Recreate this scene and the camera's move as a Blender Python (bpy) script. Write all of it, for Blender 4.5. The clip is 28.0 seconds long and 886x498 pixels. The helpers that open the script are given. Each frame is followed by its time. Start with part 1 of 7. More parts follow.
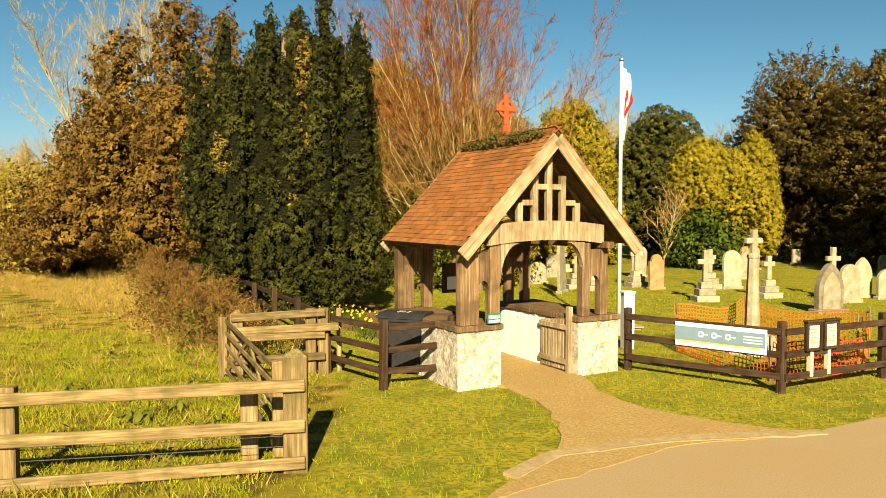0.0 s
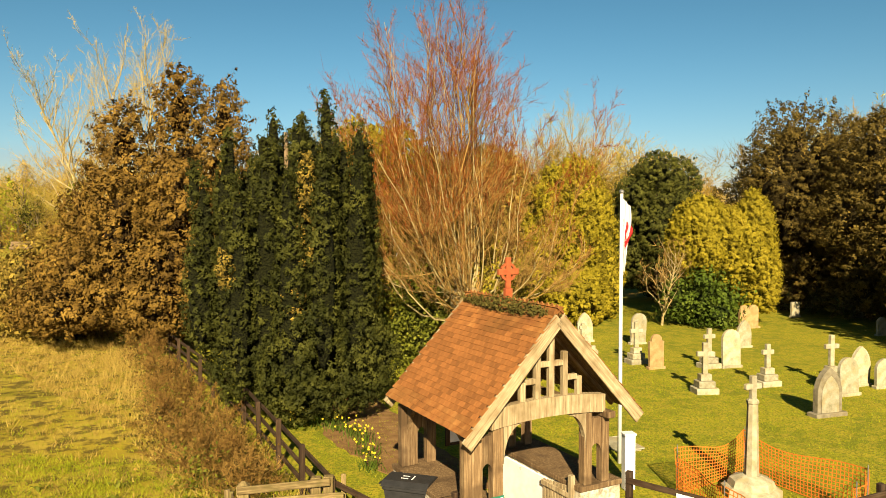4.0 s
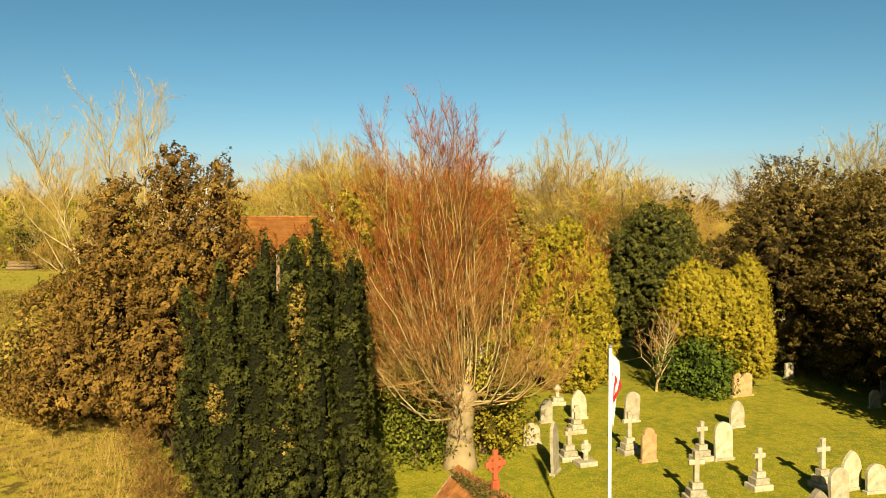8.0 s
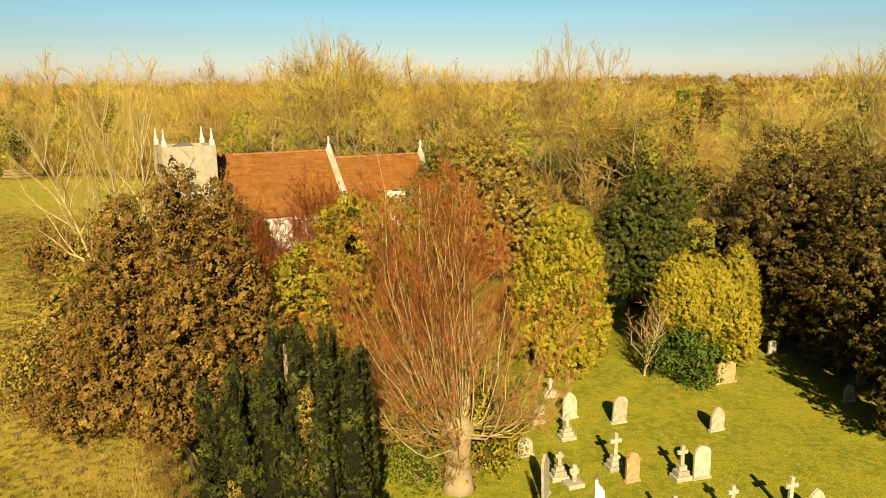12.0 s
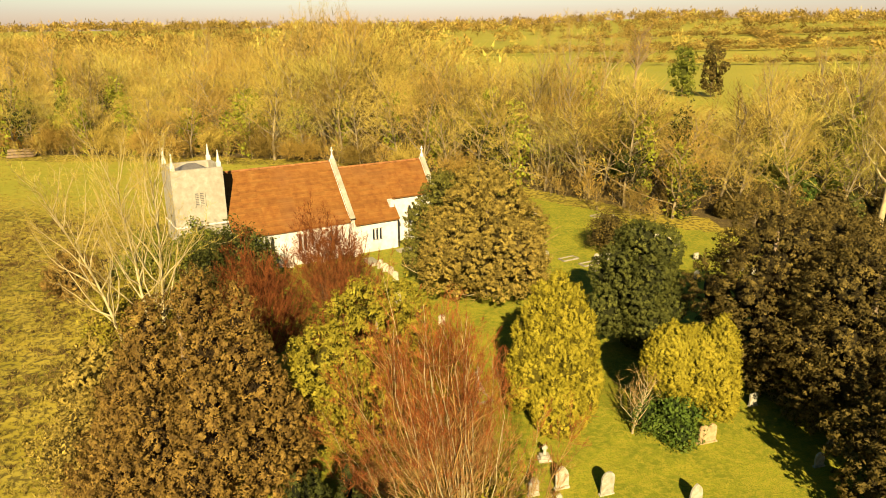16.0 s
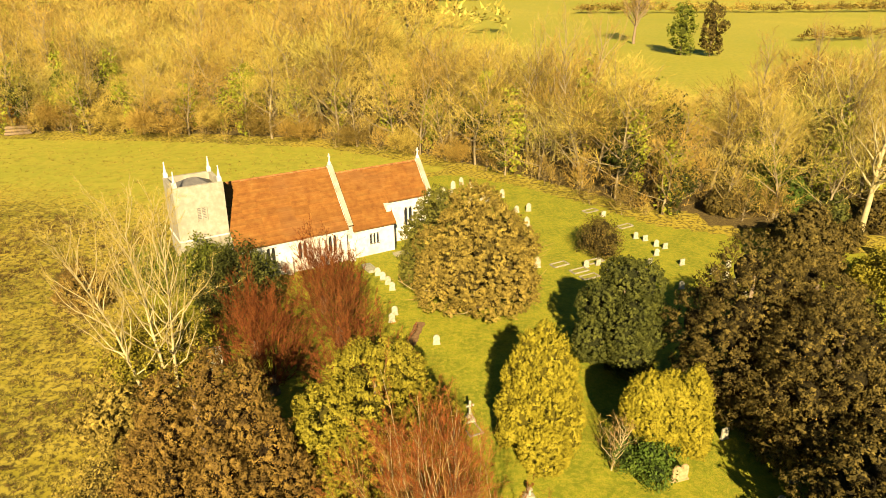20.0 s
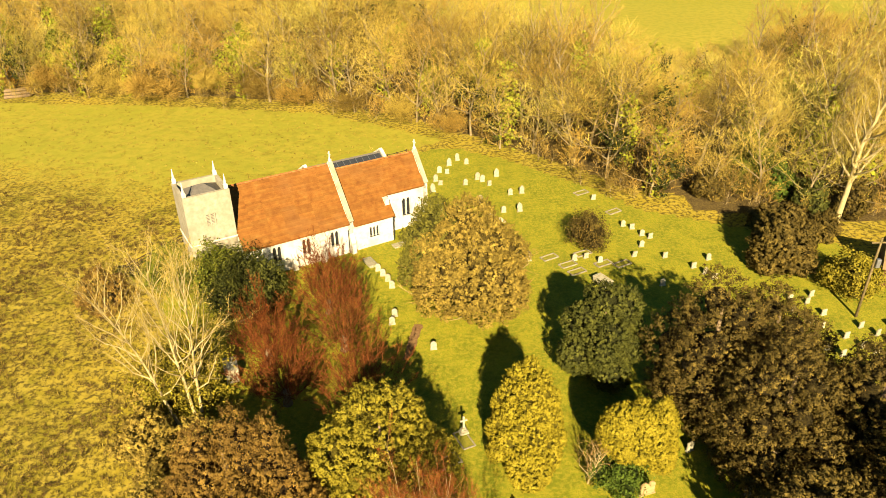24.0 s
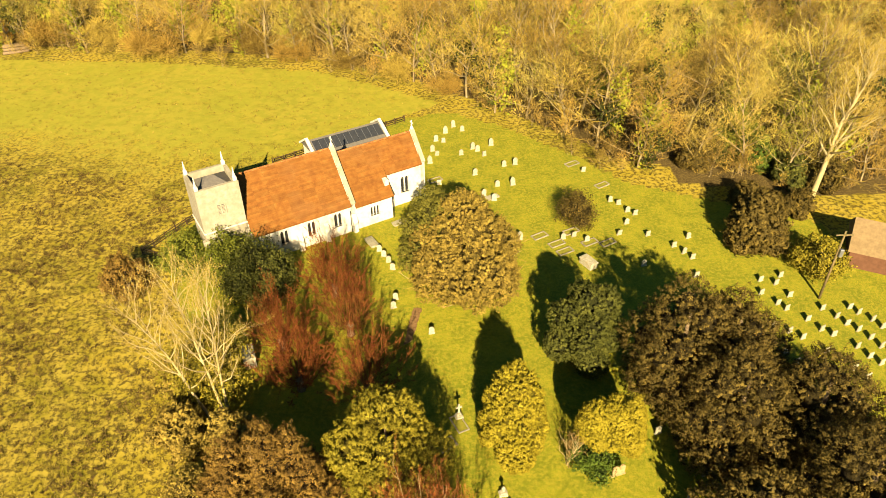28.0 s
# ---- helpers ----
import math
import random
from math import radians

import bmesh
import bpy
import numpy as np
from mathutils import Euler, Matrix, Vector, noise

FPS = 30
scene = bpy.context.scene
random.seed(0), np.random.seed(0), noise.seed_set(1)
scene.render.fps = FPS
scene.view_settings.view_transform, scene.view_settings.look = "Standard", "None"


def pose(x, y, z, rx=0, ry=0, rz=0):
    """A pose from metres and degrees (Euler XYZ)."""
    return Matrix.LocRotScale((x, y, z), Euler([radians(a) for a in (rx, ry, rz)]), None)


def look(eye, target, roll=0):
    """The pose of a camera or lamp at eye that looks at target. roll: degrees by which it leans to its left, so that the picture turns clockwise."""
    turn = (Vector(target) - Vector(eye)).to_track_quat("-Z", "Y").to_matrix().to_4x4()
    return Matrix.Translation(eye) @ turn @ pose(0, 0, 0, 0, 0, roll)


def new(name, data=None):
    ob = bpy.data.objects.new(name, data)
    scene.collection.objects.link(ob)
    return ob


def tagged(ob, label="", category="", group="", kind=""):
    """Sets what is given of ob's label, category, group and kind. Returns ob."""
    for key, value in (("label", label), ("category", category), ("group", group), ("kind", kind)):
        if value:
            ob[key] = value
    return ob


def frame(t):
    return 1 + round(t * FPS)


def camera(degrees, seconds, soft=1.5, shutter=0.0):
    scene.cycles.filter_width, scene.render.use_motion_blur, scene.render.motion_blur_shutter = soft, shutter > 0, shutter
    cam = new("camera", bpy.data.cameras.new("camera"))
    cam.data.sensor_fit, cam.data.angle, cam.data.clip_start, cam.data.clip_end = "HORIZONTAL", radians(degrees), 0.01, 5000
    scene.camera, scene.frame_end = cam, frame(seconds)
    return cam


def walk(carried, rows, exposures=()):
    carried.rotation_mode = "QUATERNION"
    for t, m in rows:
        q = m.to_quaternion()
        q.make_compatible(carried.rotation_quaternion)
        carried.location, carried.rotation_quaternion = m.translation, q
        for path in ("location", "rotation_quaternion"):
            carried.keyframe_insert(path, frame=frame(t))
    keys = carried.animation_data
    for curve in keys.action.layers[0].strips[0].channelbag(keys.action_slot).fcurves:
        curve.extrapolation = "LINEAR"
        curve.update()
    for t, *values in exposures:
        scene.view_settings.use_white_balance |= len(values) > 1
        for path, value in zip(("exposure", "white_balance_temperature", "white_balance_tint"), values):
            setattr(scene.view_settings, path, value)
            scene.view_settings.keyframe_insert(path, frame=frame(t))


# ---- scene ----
cam = camera(63.6, 28.0, soft=0.9)
METRES, EYE, TILT, LEAN, TURN = 52.0, 2.9, -2.6, 0.0, 0.0
ROWS = [
    (0.0, 0.0, 0.0, 0.0, 0.0, 0.0, -0.0),
    (0.5, -0.0001, -0.0005, 0.008, -0.02, 0.03, 0.01),
    (1.0, -0.0001, -0.0009, 0.0152, -0.03, 0.06, 0.02),
    (1.5, -0.0004, -0.0009, 0.0218, -0.05, 0.11, 0.01),
    (2.0, -0.0007, -0.001, 0.029, -0.05, 0.15, 0.01),
    (2.5, -0.0011, -0.0014, 0.0362, -0.06, 0.2, 0.03),
    (3.0, -0.0014, -0.0018, 0.0433, -0.07, 0.23, 0.06),
    (3.5, -0.0016, -0.0025, 0.0506, -0.08, 0.27, 0.1),
    (4.0, -0.0015, -0.0034, 0.0591, -0.09, 0.28, 0.12),
    (4.5, -0.0009, -0.0038, 0.0689, -0.11, 0.28, 0.17),
    (6.5, 0.002, -0.0045, 0.1003, -0.17, 0.35, 0.22),
    (7.0, 0.0019, -0.0045, 0.11, -0.21, 0.35, 0.21),
    (7.5, 0.0026, -0.005, 0.1197, -0.21, 0.35, 0.22),
    (8.0, 0.0029, -0.0055, 0.1311, -0.21, 0.35, 0.23),
    (8.5, 0.0025, -0.0061, 0.1461, -0.26, 0.36, 0.21),
    (9.0, 0.0023, -0.0069, 0.1629, -0.27, 0.26, 0.22),
    (9.5, 0.0022, -0.0073, 0.1799, -0.28, -0.41, 0.24),
    (10.0, 0.0019, -0.008, 0.1963, -0.3, -1.86, 0.27),
    (10.5, 0.0019, -0.0086, 0.2125, -0.31, -3.98, 0.32),
    (11.0, 0.0023, -0.0087, 0.2285, -0.34, -6.16, 0.34),
    (11.5, 0.0029, -0.009, 0.2458, -0.37, -8.29, 0.37),
    (12.0, 0.0026, -0.0092, 0.2641, -0.42, -9.75, 0.38),
    (12.5, 0.002, -0.0102, 0.2828, -0.45, -10.46, 0.41),
    (14.5, -0.0, -0.0179, 0.367, -0.41, -12.98, 0.52),
    (15.0, -0.0003, -0.0196, 0.3892, -0.41, -13.57, 0.53),
    (15.5, 0.0003, -0.0209, 0.4102, -0.42, -14.17, 0.55),
    (16.0, 0.0018, -0.0228, 0.4295, -0.42, -14.76, 0.57),
    (16.5, 0.0041, -0.0246, 0.4483, -0.44, -15.34, 0.56),
    (17.0, 0.0058, -0.0257, 0.4669, -0.45, -15.93, 0.53),
    (17.5, 0.0072, -0.0264, 0.4857, -0.46, -16.55, 0.53),
    (18.0, 0.0078, -0.0261, 0.5046, -0.5, -17.17, 0.52),
    (18.5, 0.0085, -0.0264, 0.5244, -0.53, -17.78, 0.51),
    (19.0, 0.0085, -0.0268, 0.5443, -0.55, -18.38, 0.52),
    (19.5, 0.0081, -0.0275, 0.5645, -0.6, -18.99, 0.53),
    (20.0, 0.0086, -0.0287, 0.5861, -0.62, -19.64, 0.55),
    (20.5, 0.0093, -0.0303, 0.611, -0.65, -20.28, 0.56),
    (21.0, 0.0107, -0.0312, 0.6362, -0.66, -21.05, 0.59),
    (21.5, 0.0114, -0.0322, 0.6619, -0.7, -21.93, 0.61),
    (23.5, 0.0141, -0.0365, 0.7689, -0.85, -25.71, 0.73),
    (24.0, 0.0147, -0.038, 0.7949, -0.89, -26.65, 0.76),
    (24.5, 0.0152, -0.0398, 0.821, -0.92, -27.59, 0.79),
    (25.0, 0.0159, -0.0412, 0.8473, -0.94, -28.51, 0.82),
    (25.5, 0.0167, -0.0426, 0.8737, -0.98, -29.41, 0.84),
    (26.0, 0.0175, -0.0439, 0.9001, -1.02, -30.31, 0.87),
    (26.5, 0.0188, -0.0455, 0.9266, -1.04, -31.2, 0.91),
    (27.0, 0.0191, -0.0467, 0.9498, -1.1, -32.05, 0.92),
    (27.5, 0.0195, -0.0484, 0.9739, -1.14, -32.95, 0.94),
    (28.0, 0.0197, -0.0502, 0.9976, -1.21, -33.86, 0.94),
]
EXPOSURES = [(0.0, 1.91), (4.0, 1.91), (8.0, 1.87), (10.0, 1.77), (12.0, 1.87), (15.0, 1.97), (18.0, 2.15), (20.0, 2.23), (28.0, 2.33)]
walk(cam, [(t, pose(0, 0, EYE, TILT, LEAN, TURN) @ pose(METRES * x, METRES * y, METRES * z, 90 + pitch, roll, yaw)) for t, x, y, z, yaw, pitch, roll in ROWS], EXPOSURES)

# ---------------------------------------------------------------- light
SUN_ELEV, SUN_TURN = radians(29.0), radians(180.0 - 1.5)
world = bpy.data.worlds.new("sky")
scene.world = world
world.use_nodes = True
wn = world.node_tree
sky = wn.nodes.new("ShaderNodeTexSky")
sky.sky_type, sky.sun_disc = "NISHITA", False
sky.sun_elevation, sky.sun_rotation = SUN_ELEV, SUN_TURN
sky.air_density, sky.dust_density, sky.ozone_density = 1.0, 0.4, 1.5
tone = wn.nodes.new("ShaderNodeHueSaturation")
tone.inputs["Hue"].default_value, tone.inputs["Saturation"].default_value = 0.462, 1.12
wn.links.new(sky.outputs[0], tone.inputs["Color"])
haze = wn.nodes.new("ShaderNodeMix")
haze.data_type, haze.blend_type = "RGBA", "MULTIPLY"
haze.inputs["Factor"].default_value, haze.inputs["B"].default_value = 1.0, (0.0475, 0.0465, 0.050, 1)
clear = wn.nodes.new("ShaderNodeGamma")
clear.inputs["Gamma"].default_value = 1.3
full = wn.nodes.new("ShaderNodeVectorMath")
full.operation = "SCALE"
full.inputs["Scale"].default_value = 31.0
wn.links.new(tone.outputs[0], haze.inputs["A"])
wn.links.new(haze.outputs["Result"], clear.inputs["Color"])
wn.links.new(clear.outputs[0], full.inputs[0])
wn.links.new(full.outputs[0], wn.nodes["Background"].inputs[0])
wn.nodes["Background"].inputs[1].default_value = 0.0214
sun_data = bpy.data.lights.new("sun", "SUN")
sun_data.energy, sun_data.angle, sun_data.color = 4.6, radians(0.55), (1.0, 0.82, 0.54)
sun = new("sun", sun_data)
_d = Vector((math.sin(SUN_TURN) * math.cos(SUN_ELEV), math.cos(SUN_TURN) * math.cos(SUN_ELEV), math.sin(SUN_ELEV)))
sun.matrix_world = look(_d * 60, (0, 0, 0))

# ---------------------------------------------------------------- builders
RNG = np.random.default_rng(7)


class Shape:
    """Collects simple solids into one mesh."""

    def __init__(self):
        self.v, self.f = [], []

    def add(self, verts, faces, m=None):
        n = len(self.v)
        for p in verts:
            self.v.append(tuple(m @ Vector(p)) if m else tuple(p))
        self.f += [tuple(i + n for i in f) for f in faces]
        return self

    def box(self, x0, y0, z0, x1, y1, z1, c=0.0, m=None):
        if c <= 0:
            v = [(x, y, z) for x in (x0, x1) for y in (y0, y1) for z in (z0, z1)]
            return self.add(v, [(0, 1, 3, 2), (4, 6, 7, 5), (0, 4, 5, 1), (2, 3, 7, 6), (0, 2, 6, 4), (1, 5, 7, 3)], m)
        v, idx = [], {}
        lo, hi = (x0, y0, z0), (x1, y1, z1)
        for s in [(a, b, d) for a in (0, 1) for b in (0, 1) for d in (0, 1)]:
            for ax in range(3):
                p = [hi[k] if s[k] else lo[k] for k in range(3)]
                for k in range(3):
                    if k != ax:
                        p[k] += -c if s[k] else c
                idx[s, ax] = len(v)
                v.append(tuple(p))
        f = []
        for ax in range(3):
            a, b = (ax + 1) % 3, (ax + 2) % 3
            for side in (0, 1):
                q = []
                for i, j in ((0, 0), (1, 0), (1, 1), (0, 1)):
                    s = [0, 0, 0]
                    s[ax], s[a], s[b] = side, i, j
                    q.append(idx[tuple(s), ax])
                f.append(tuple(q if side else q[::-1]))
            for i in (0, 1):
                for j in (0, 1):
                    e = []
                    for w in (0, 1):
                        s = [0, 0, 0]
                        s[ax], s[a], s[b] = w, i, j
                        e.append((idx[tuple(s), a], idx[tuple(s), b]))
                    q = (e[0][0], e[0][1], e[1][1], e[1][0])
                    f.append(q if i != j else q[::-1])
        for s in [(a, b, d) for a in (0, 1) for b in (0, 1) for d in (0, 1)]:
            q = tuple(idx[s, k] for k in range(3))
            f.append(q if sum(s) % 2 else q[::-1])
        return self.add(v, f, m)

    def beam(self, p, q, w, h, c=0.006, up=(0, 0, 1)):
        p, q = Vector(p), Vector(q)
        d = q - p
        y = d.normalized()
        u = Vector(up)
        if abs(y.dot(u)) > 0.98:
            u = Vector((1, 0, 0))
        x = y.cross(u).normalized()
        z = x.cross(y)
        m = Matrix(((x.x, y.x, z.x, p.x), (x.y, y.y, z.y, p.y), (x.z, y.z, z.z, p.z), (0, 0, 0, 1)))
        return self.box(-w / 2, 0, -h / 2, w / 2, d.length, h / 2, c, m)

    def prism(self, poly, y0, y1, m=None):
        """Extrude an outline in the x-z plane from y0 to y1."""
        n = len(poly)
        v = [(x, y0, z) for x, z in poly] + [(x, y1, z) for x, z in poly]
        f = [tuple(range(n)), tuple(range(2 * n - 1, n - 1, -1))]
        f += [(i, i + n, (i + 1) % n + n, (i + 1) % n) for i in range(n)]
        return self.add(v, f, m)

    def slab(self, poly, z0, z1, m=None):
        n = len(poly)
        v = [(x, y, z0) for x, y in poly] + [(x, y, z1) for x, y in poly]
        f = [tuple(range(n - 1, -1, -1)), tuple(range(n, 2 * n))]
        f += [(i, (i + 1) % n, (i + 1) % n + n, i + n) for i in range(n)]
        return self.add(v, f, m)

    def tube(self, p, q, r0, r1=None, n=10, caps=True):
        r1 = r0 if r1 is None else r1
        p, q = Vector(p), Vector(q)
        d = (q - p).normalized()
        a = d.orthogonal().normalized()
        b = d.cross(a)
        v = []
        for c, r in ((p, r0), (q, r1)):
            for i in range(n):
                t = 2 * math.pi * i / n
                v.append(c + a * (r * math.cos(t)) + b * (r * math.sin(t)))
        f = [(i, (i + 1) % n, (i + 1) % n + n, i + n) for i in range(n)]
        if caps:
            f += [tuple(range(n - 1, -1, -1)), tuple(range(n, 2 * n))]
        return self.add([tuple(p) for p in v], f)

    def lathe(self, prof, n=16, m=None):
        v, f = [], []
        for r, z in prof:
            for i in range(n):
                t = 2 * math.pi * i / n
                v.append((r * math.cos(t), r * math.sin(t), z))
        for k in range(len(prof) - 1):
            f += [(k * n + i, k * n + (i + 1) % n, (k + 1) * n + (i + 1) % n, (k + 1) * n + i) for i in range(n)]
        f += [tuple(range(n - 1, -1, -1)), tuple(range((len(prof) - 1) * n, len(prof) * n))]
        return self.add(v, f, m)

    def mesh(self, name, mat, smooth=False):
        me = bpy.data.meshes.new(name)
        me.from_pydata(self.v, [], self.f)
        me.materials.append(mat)
        if smooth:
            me.polygons.foreach_set("use_smooth", [True] * len(me.polygons))
        me.update()
        return me


def raw_mesh(name, verts, faces, mats, index=None, smooth=False):
    """A mesh from arrays; every face has as many corners as faces has columns."""
    me = bpy.data.meshes.new(name)
    n, k = faces.shape
    me.vertices.add(len(verts))
    me.vertices.foreach_set("co", np.ascontiguousarray(verts, dtype=np.float32).ravel())
    me.loops.add(n * k)
    me.loops.foreach_set("vertex_index", np.ascontiguousarray(faces, dtype=np.int32).ravel())
    me.polygons.add(n)
    me.polygons.foreach_set("loop_start", np.arange(0, n * k, k, dtype=np.int32))
    for m in mats:
        me.materials.append(m)
    if index is not None:
        me.polygons.foreach_set("material_index", np.ascontiguousarray(index, dtype=np.int32))
    if smooth:
        me.polygons.foreach_set("use_smooth", np.ones(n, dtype=bool))
    me.update(calc_edges=True)
    return me


def thing(name, m, label, category, group="", kind=""):
    ob = new(name)
    ob.empty_display_size = 0.2
    ob.matrix_world = m
    return tagged(ob, label, category, group, kind)


def part(name, shape, material, parent=None, label="", smooth=False, m=None):
    me = shape.mesh(name, material, smooth) if isinstance(shape, Shape) else shape
    ob = new(name, me)
    if parent is not None:
        ob.parent = parent
    if m is not None:
        ob.matrix_basis = m
    if label:
        tagged(ob, label)
    return ob


# ---------------------------------------------------------------- materials
ALBEDO = 0.67


def mat(name, stops, scale=4.0, rough=0.85, bump=0.3, fine=6.0, detail=6.0, stretch=None, metal=0.0, big=None, depth=0.02, per=0.0, translucent=0.0, spec=0.14):
    """A grained surface: colour ramp over noise, blotches at a larger scale, and relief.
    stops: colours from low to high; big: (scale, colour, amount); per: spread of lightness from piece to piece."""
    stops = [tuple(v * ALBEDO for v in c) for c in stops]
    big = big and (big[0], tuple(v * ALBEDO for v in big[1]), big[2])
    m = bpy.data.materials.new(name)
    m.use_nodes = True
    nt = m.node_tree
    bs = nt.nodes["Principled BSDF"]
    bs.inputs["Roughness"].default_value = rough
    bs.inputs["Metallic"].default_value = metal
    bs.inputs["Specular IOR Level"].default_value = spec
    geo = nt.nodes.new("ShaderNodeNewGeometry")
    tc = nt.nodes.new("ShaderNodeTexCoord")
    src = tc.outputs["Object"]
    if stretch:
        mp = nt.nodes.new("ShaderNodeMapping")
        mp.inputs["Scale"].default_value = stretch
        nt.links.new(src, mp.inputs[0])
        src = mp.outputs[0]
    if per and stretch:
        ri = nt.nodes.new("ShaderNodeObjectInfo")
        sh = nt.nodes.new("ShaderNodeVectorMath")
        sh.operation = "MULTIPLY_ADD"
        sh.inputs[1].default_value = (41.0, 67.0, 53.0)
        nt.links.new(ri.outputs["Random"], sh.inputs[0])
        nt.links.new(src, sh.inputs[2])
        src = sh.outputs[0]
    nz = nt.nodes.new("ShaderNodeTexNoise")
    nz.inputs["Scale"].default_value, nz.inputs["Detail"].default_value = scale, detail
    nz.inputs["Roughness"].default_value = 0.65
    nt.links.new(src, nz.inputs["Vector"])
    ramp = nt.nodes.new("ShaderNodeValToRGB")
    els = ramp.color_ramp.elements
    while len(els) < len(stops):
        els.new(0.5)
    for i, c in enumerate(stops):
        els[i].position = 0.28 + 0.44 * i / max(1, len(stops) - 1)
        els[i].color = (*c, 1)
    nt.links.new(nz.outputs[0], ramp.inputs[0])
    col = ramp.outputs[0]
    if big:
        n2 = nt.nodes.new("ShaderNodeTexNoise")
        n2.inputs["Scale"].default_value, n2.inputs["Detail"].default_value = big[0], 4.0
        nt.links.new(tc.outputs["Object"], n2.inputs["Vector"])
        r2 = nt.nodes.new("ShaderNodeMapRange")
        r2.inputs[1].default_value, r2.inputs[2].default_value = 0.48, 0.66
        r2.inputs[4].default_value = big[2]
        nt.links.new(n2.outputs[0], r2.inputs[0])
        mx = nt.nodes.new("ShaderNodeMix")
        mx.data_type = "RGBA"
        nt.links.new(r2.outputs[0], mx.inputs["Factor"])
        nt.links.new(col, mx.inputs["A"])
        mx.inputs["B"].default_value = (*big[1], 1)
        col = mx.outputs["Result"]
    if per:
        oi = nt.nodes.new("ShaderNodeObjectInfo")
        ad = nt.nodes.new("ShaderNodeMath")
        nt.links.new(oi.outputs["Random"], ad.inputs[0])
        nt.links.new(geo.outputs["Random Per Island"], ad.inputs[1])
        fr = nt.nodes.new("ShaderNodeMath")
        fr.operation = "FRACT"
        nt.links.new(ad.outputs[0], fr.inputs[0])
        mr = nt.nodes.new("ShaderNodeMapRange")
        mr.inputs[3].default_value, mr.inputs[4].default_value = 1 - per, 1 + per
        nt.links.new(fr.outputs[0], mr.inputs[0])
        hs = nt.nodes.new("ShaderNodeHueSaturation")
        nt.links.new(mr.outputs[0], hs.inputs["Value"])
        nt.links.new(col, hs.inputs["Color"])
        col = hs.outputs[0]
    nt.links.new(col, bs.inputs["Base Color"])
    if bump:
        n3 = nt.nodes.new("ShaderNodeTexNoise")
        n3.inputs["Scale"].default_value, n3.inputs["Detail"].default_value = scale * fine, 5.0
        nt.links.new(src, n3.inputs["Vector"])
        bp = nt.nodes.new("ShaderNodeBump")
        bp.inputs["Strength"].default_value, bp.inputs["Distance"].default_value = bump, depth
        nt.links.new(n3.outputs[0], bp.inputs["Height"])
        nt.links.new(bp.outputs[0], bs.inputs["Normal"])
    if translucent:
        tr = nt.nodes.new("ShaderNodeBsdfTranslucent")
        nt.links.new(col, tr.inputs[0])
        ms = nt.nodes.new("ShaderNodeMixShader")
        ms.inputs[0].default_value = translucent
        nt.links.new(bs.outputs[0], ms.inputs[1])
        nt.links.new(tr.outputs[0], ms.inputs[2])
        nt.links.new(ms.outputs[0], nt.nodes["Material Output"].inputs[0])
    return m


def timber(name, stops, big, per):
    """The same timber with its grain upright (posts) and lengthwise (rails, boards)."""
    up = mat(name, stops, 3.0, 0.85, 0.5, 3, detail=8, stretch=(9, 9, 0.5), big=big, per=per, depth=0.01)
    along = mat(name + "_lengthwise", stops, 3.0, 0.85, 0.5, 3, detail=8, stretch=(9, 0.5, 9), big=big, per=per, depth=0.01)
    return up, along


M_OAK, M_OAK_L = timber("weathered_oak", [(0.08, 0.048, 0.022), (0.20, 0.125, 0.058), (0.38, 0.27, 0.14)], (2.2, (0.09, 0.055, 0.026), 0.75), 0.22)
M_OAKPALE, M_OAKPALE_L = timber("silvered_timber", [(0.07, 0.048, 0.019), (0.22, 0.155, 0.062), (0.40, 0.30, 0.13)], (2.6, (0.10, 0.088, 0.022), 0.75), 0.35)
M_BOARD, M_BOARD_L = timber("bleached_oak", [(0.15, 0.105, 0.055), (0.37, 0.285, 0.155), (0.55, 0.45, 0.28)], (2.4, (0.20, 0.14, 0.065), 0.75), 0.16)
M_FENCE, M_FENCE_L = timber("dark_stained_fence", [(0.018, 0.010, 0.006), (0.046, 0.026, 0.013), (0.10, 0.062, 0.032)], (2.0, (0.10, 0.07, 0.04), 0.5), 0.25)
M_TILE = mat("clay_roof_tile", [(0.187, 0.069, 0.020), (0.297, 0.119, 0.031), (0.396, 0.188, 0.055)], 3, 0.85, 0.4, 8, big=(0.9, (0.16, 0.075, 0.02), 0.55), per=0.22)
M_CHURCHTILE = mat("church_roof_tile", [(0.145, 0.050, 0.008), (0.197, 0.077, 0.012), (0.237, 0.106, 0.019)], 1.2, 0.85, 0.4, 8, big=(0.3, (0.185, 0.080, 0.021), 0.5), per=0.12)
M_TERRA = mat("terracotta", [(0.288, 0.065, 0.022), (0.396, 0.108, 0.036)], 6, 0.8, 0.3)
M_RENDER = mat("flint_and_lime_wall", [(0.34, 0.29, 0.18), (0.58, 0.52, 0.39), (0.70, 0.64, 0.51)], 5, 0.95, 0.6, 4, big=(14.0, (0.19, 0.15, 0.09), 0.6), depth=0.04)
M_PLASTER = mat("white_lime_plaster", [(0.90, 0.84, 0.70), (1.02, 0.96, 0.82), (1.08, 1.02, 0.88)], 3, 0.95, 0.3, 6, big=(1.6, (0.80, 0.70, 0.52), 0.5))
M_STONE = mat("church_ashlar", [(0.5, 0.45, 0.34), (0.63, 0.58, 0.46), (0.7, 0.66, 0.54)], 1.5, 0.9, 0.4, 8, big=(0.5, (0.44, 0.36, 0.21), 0.5))
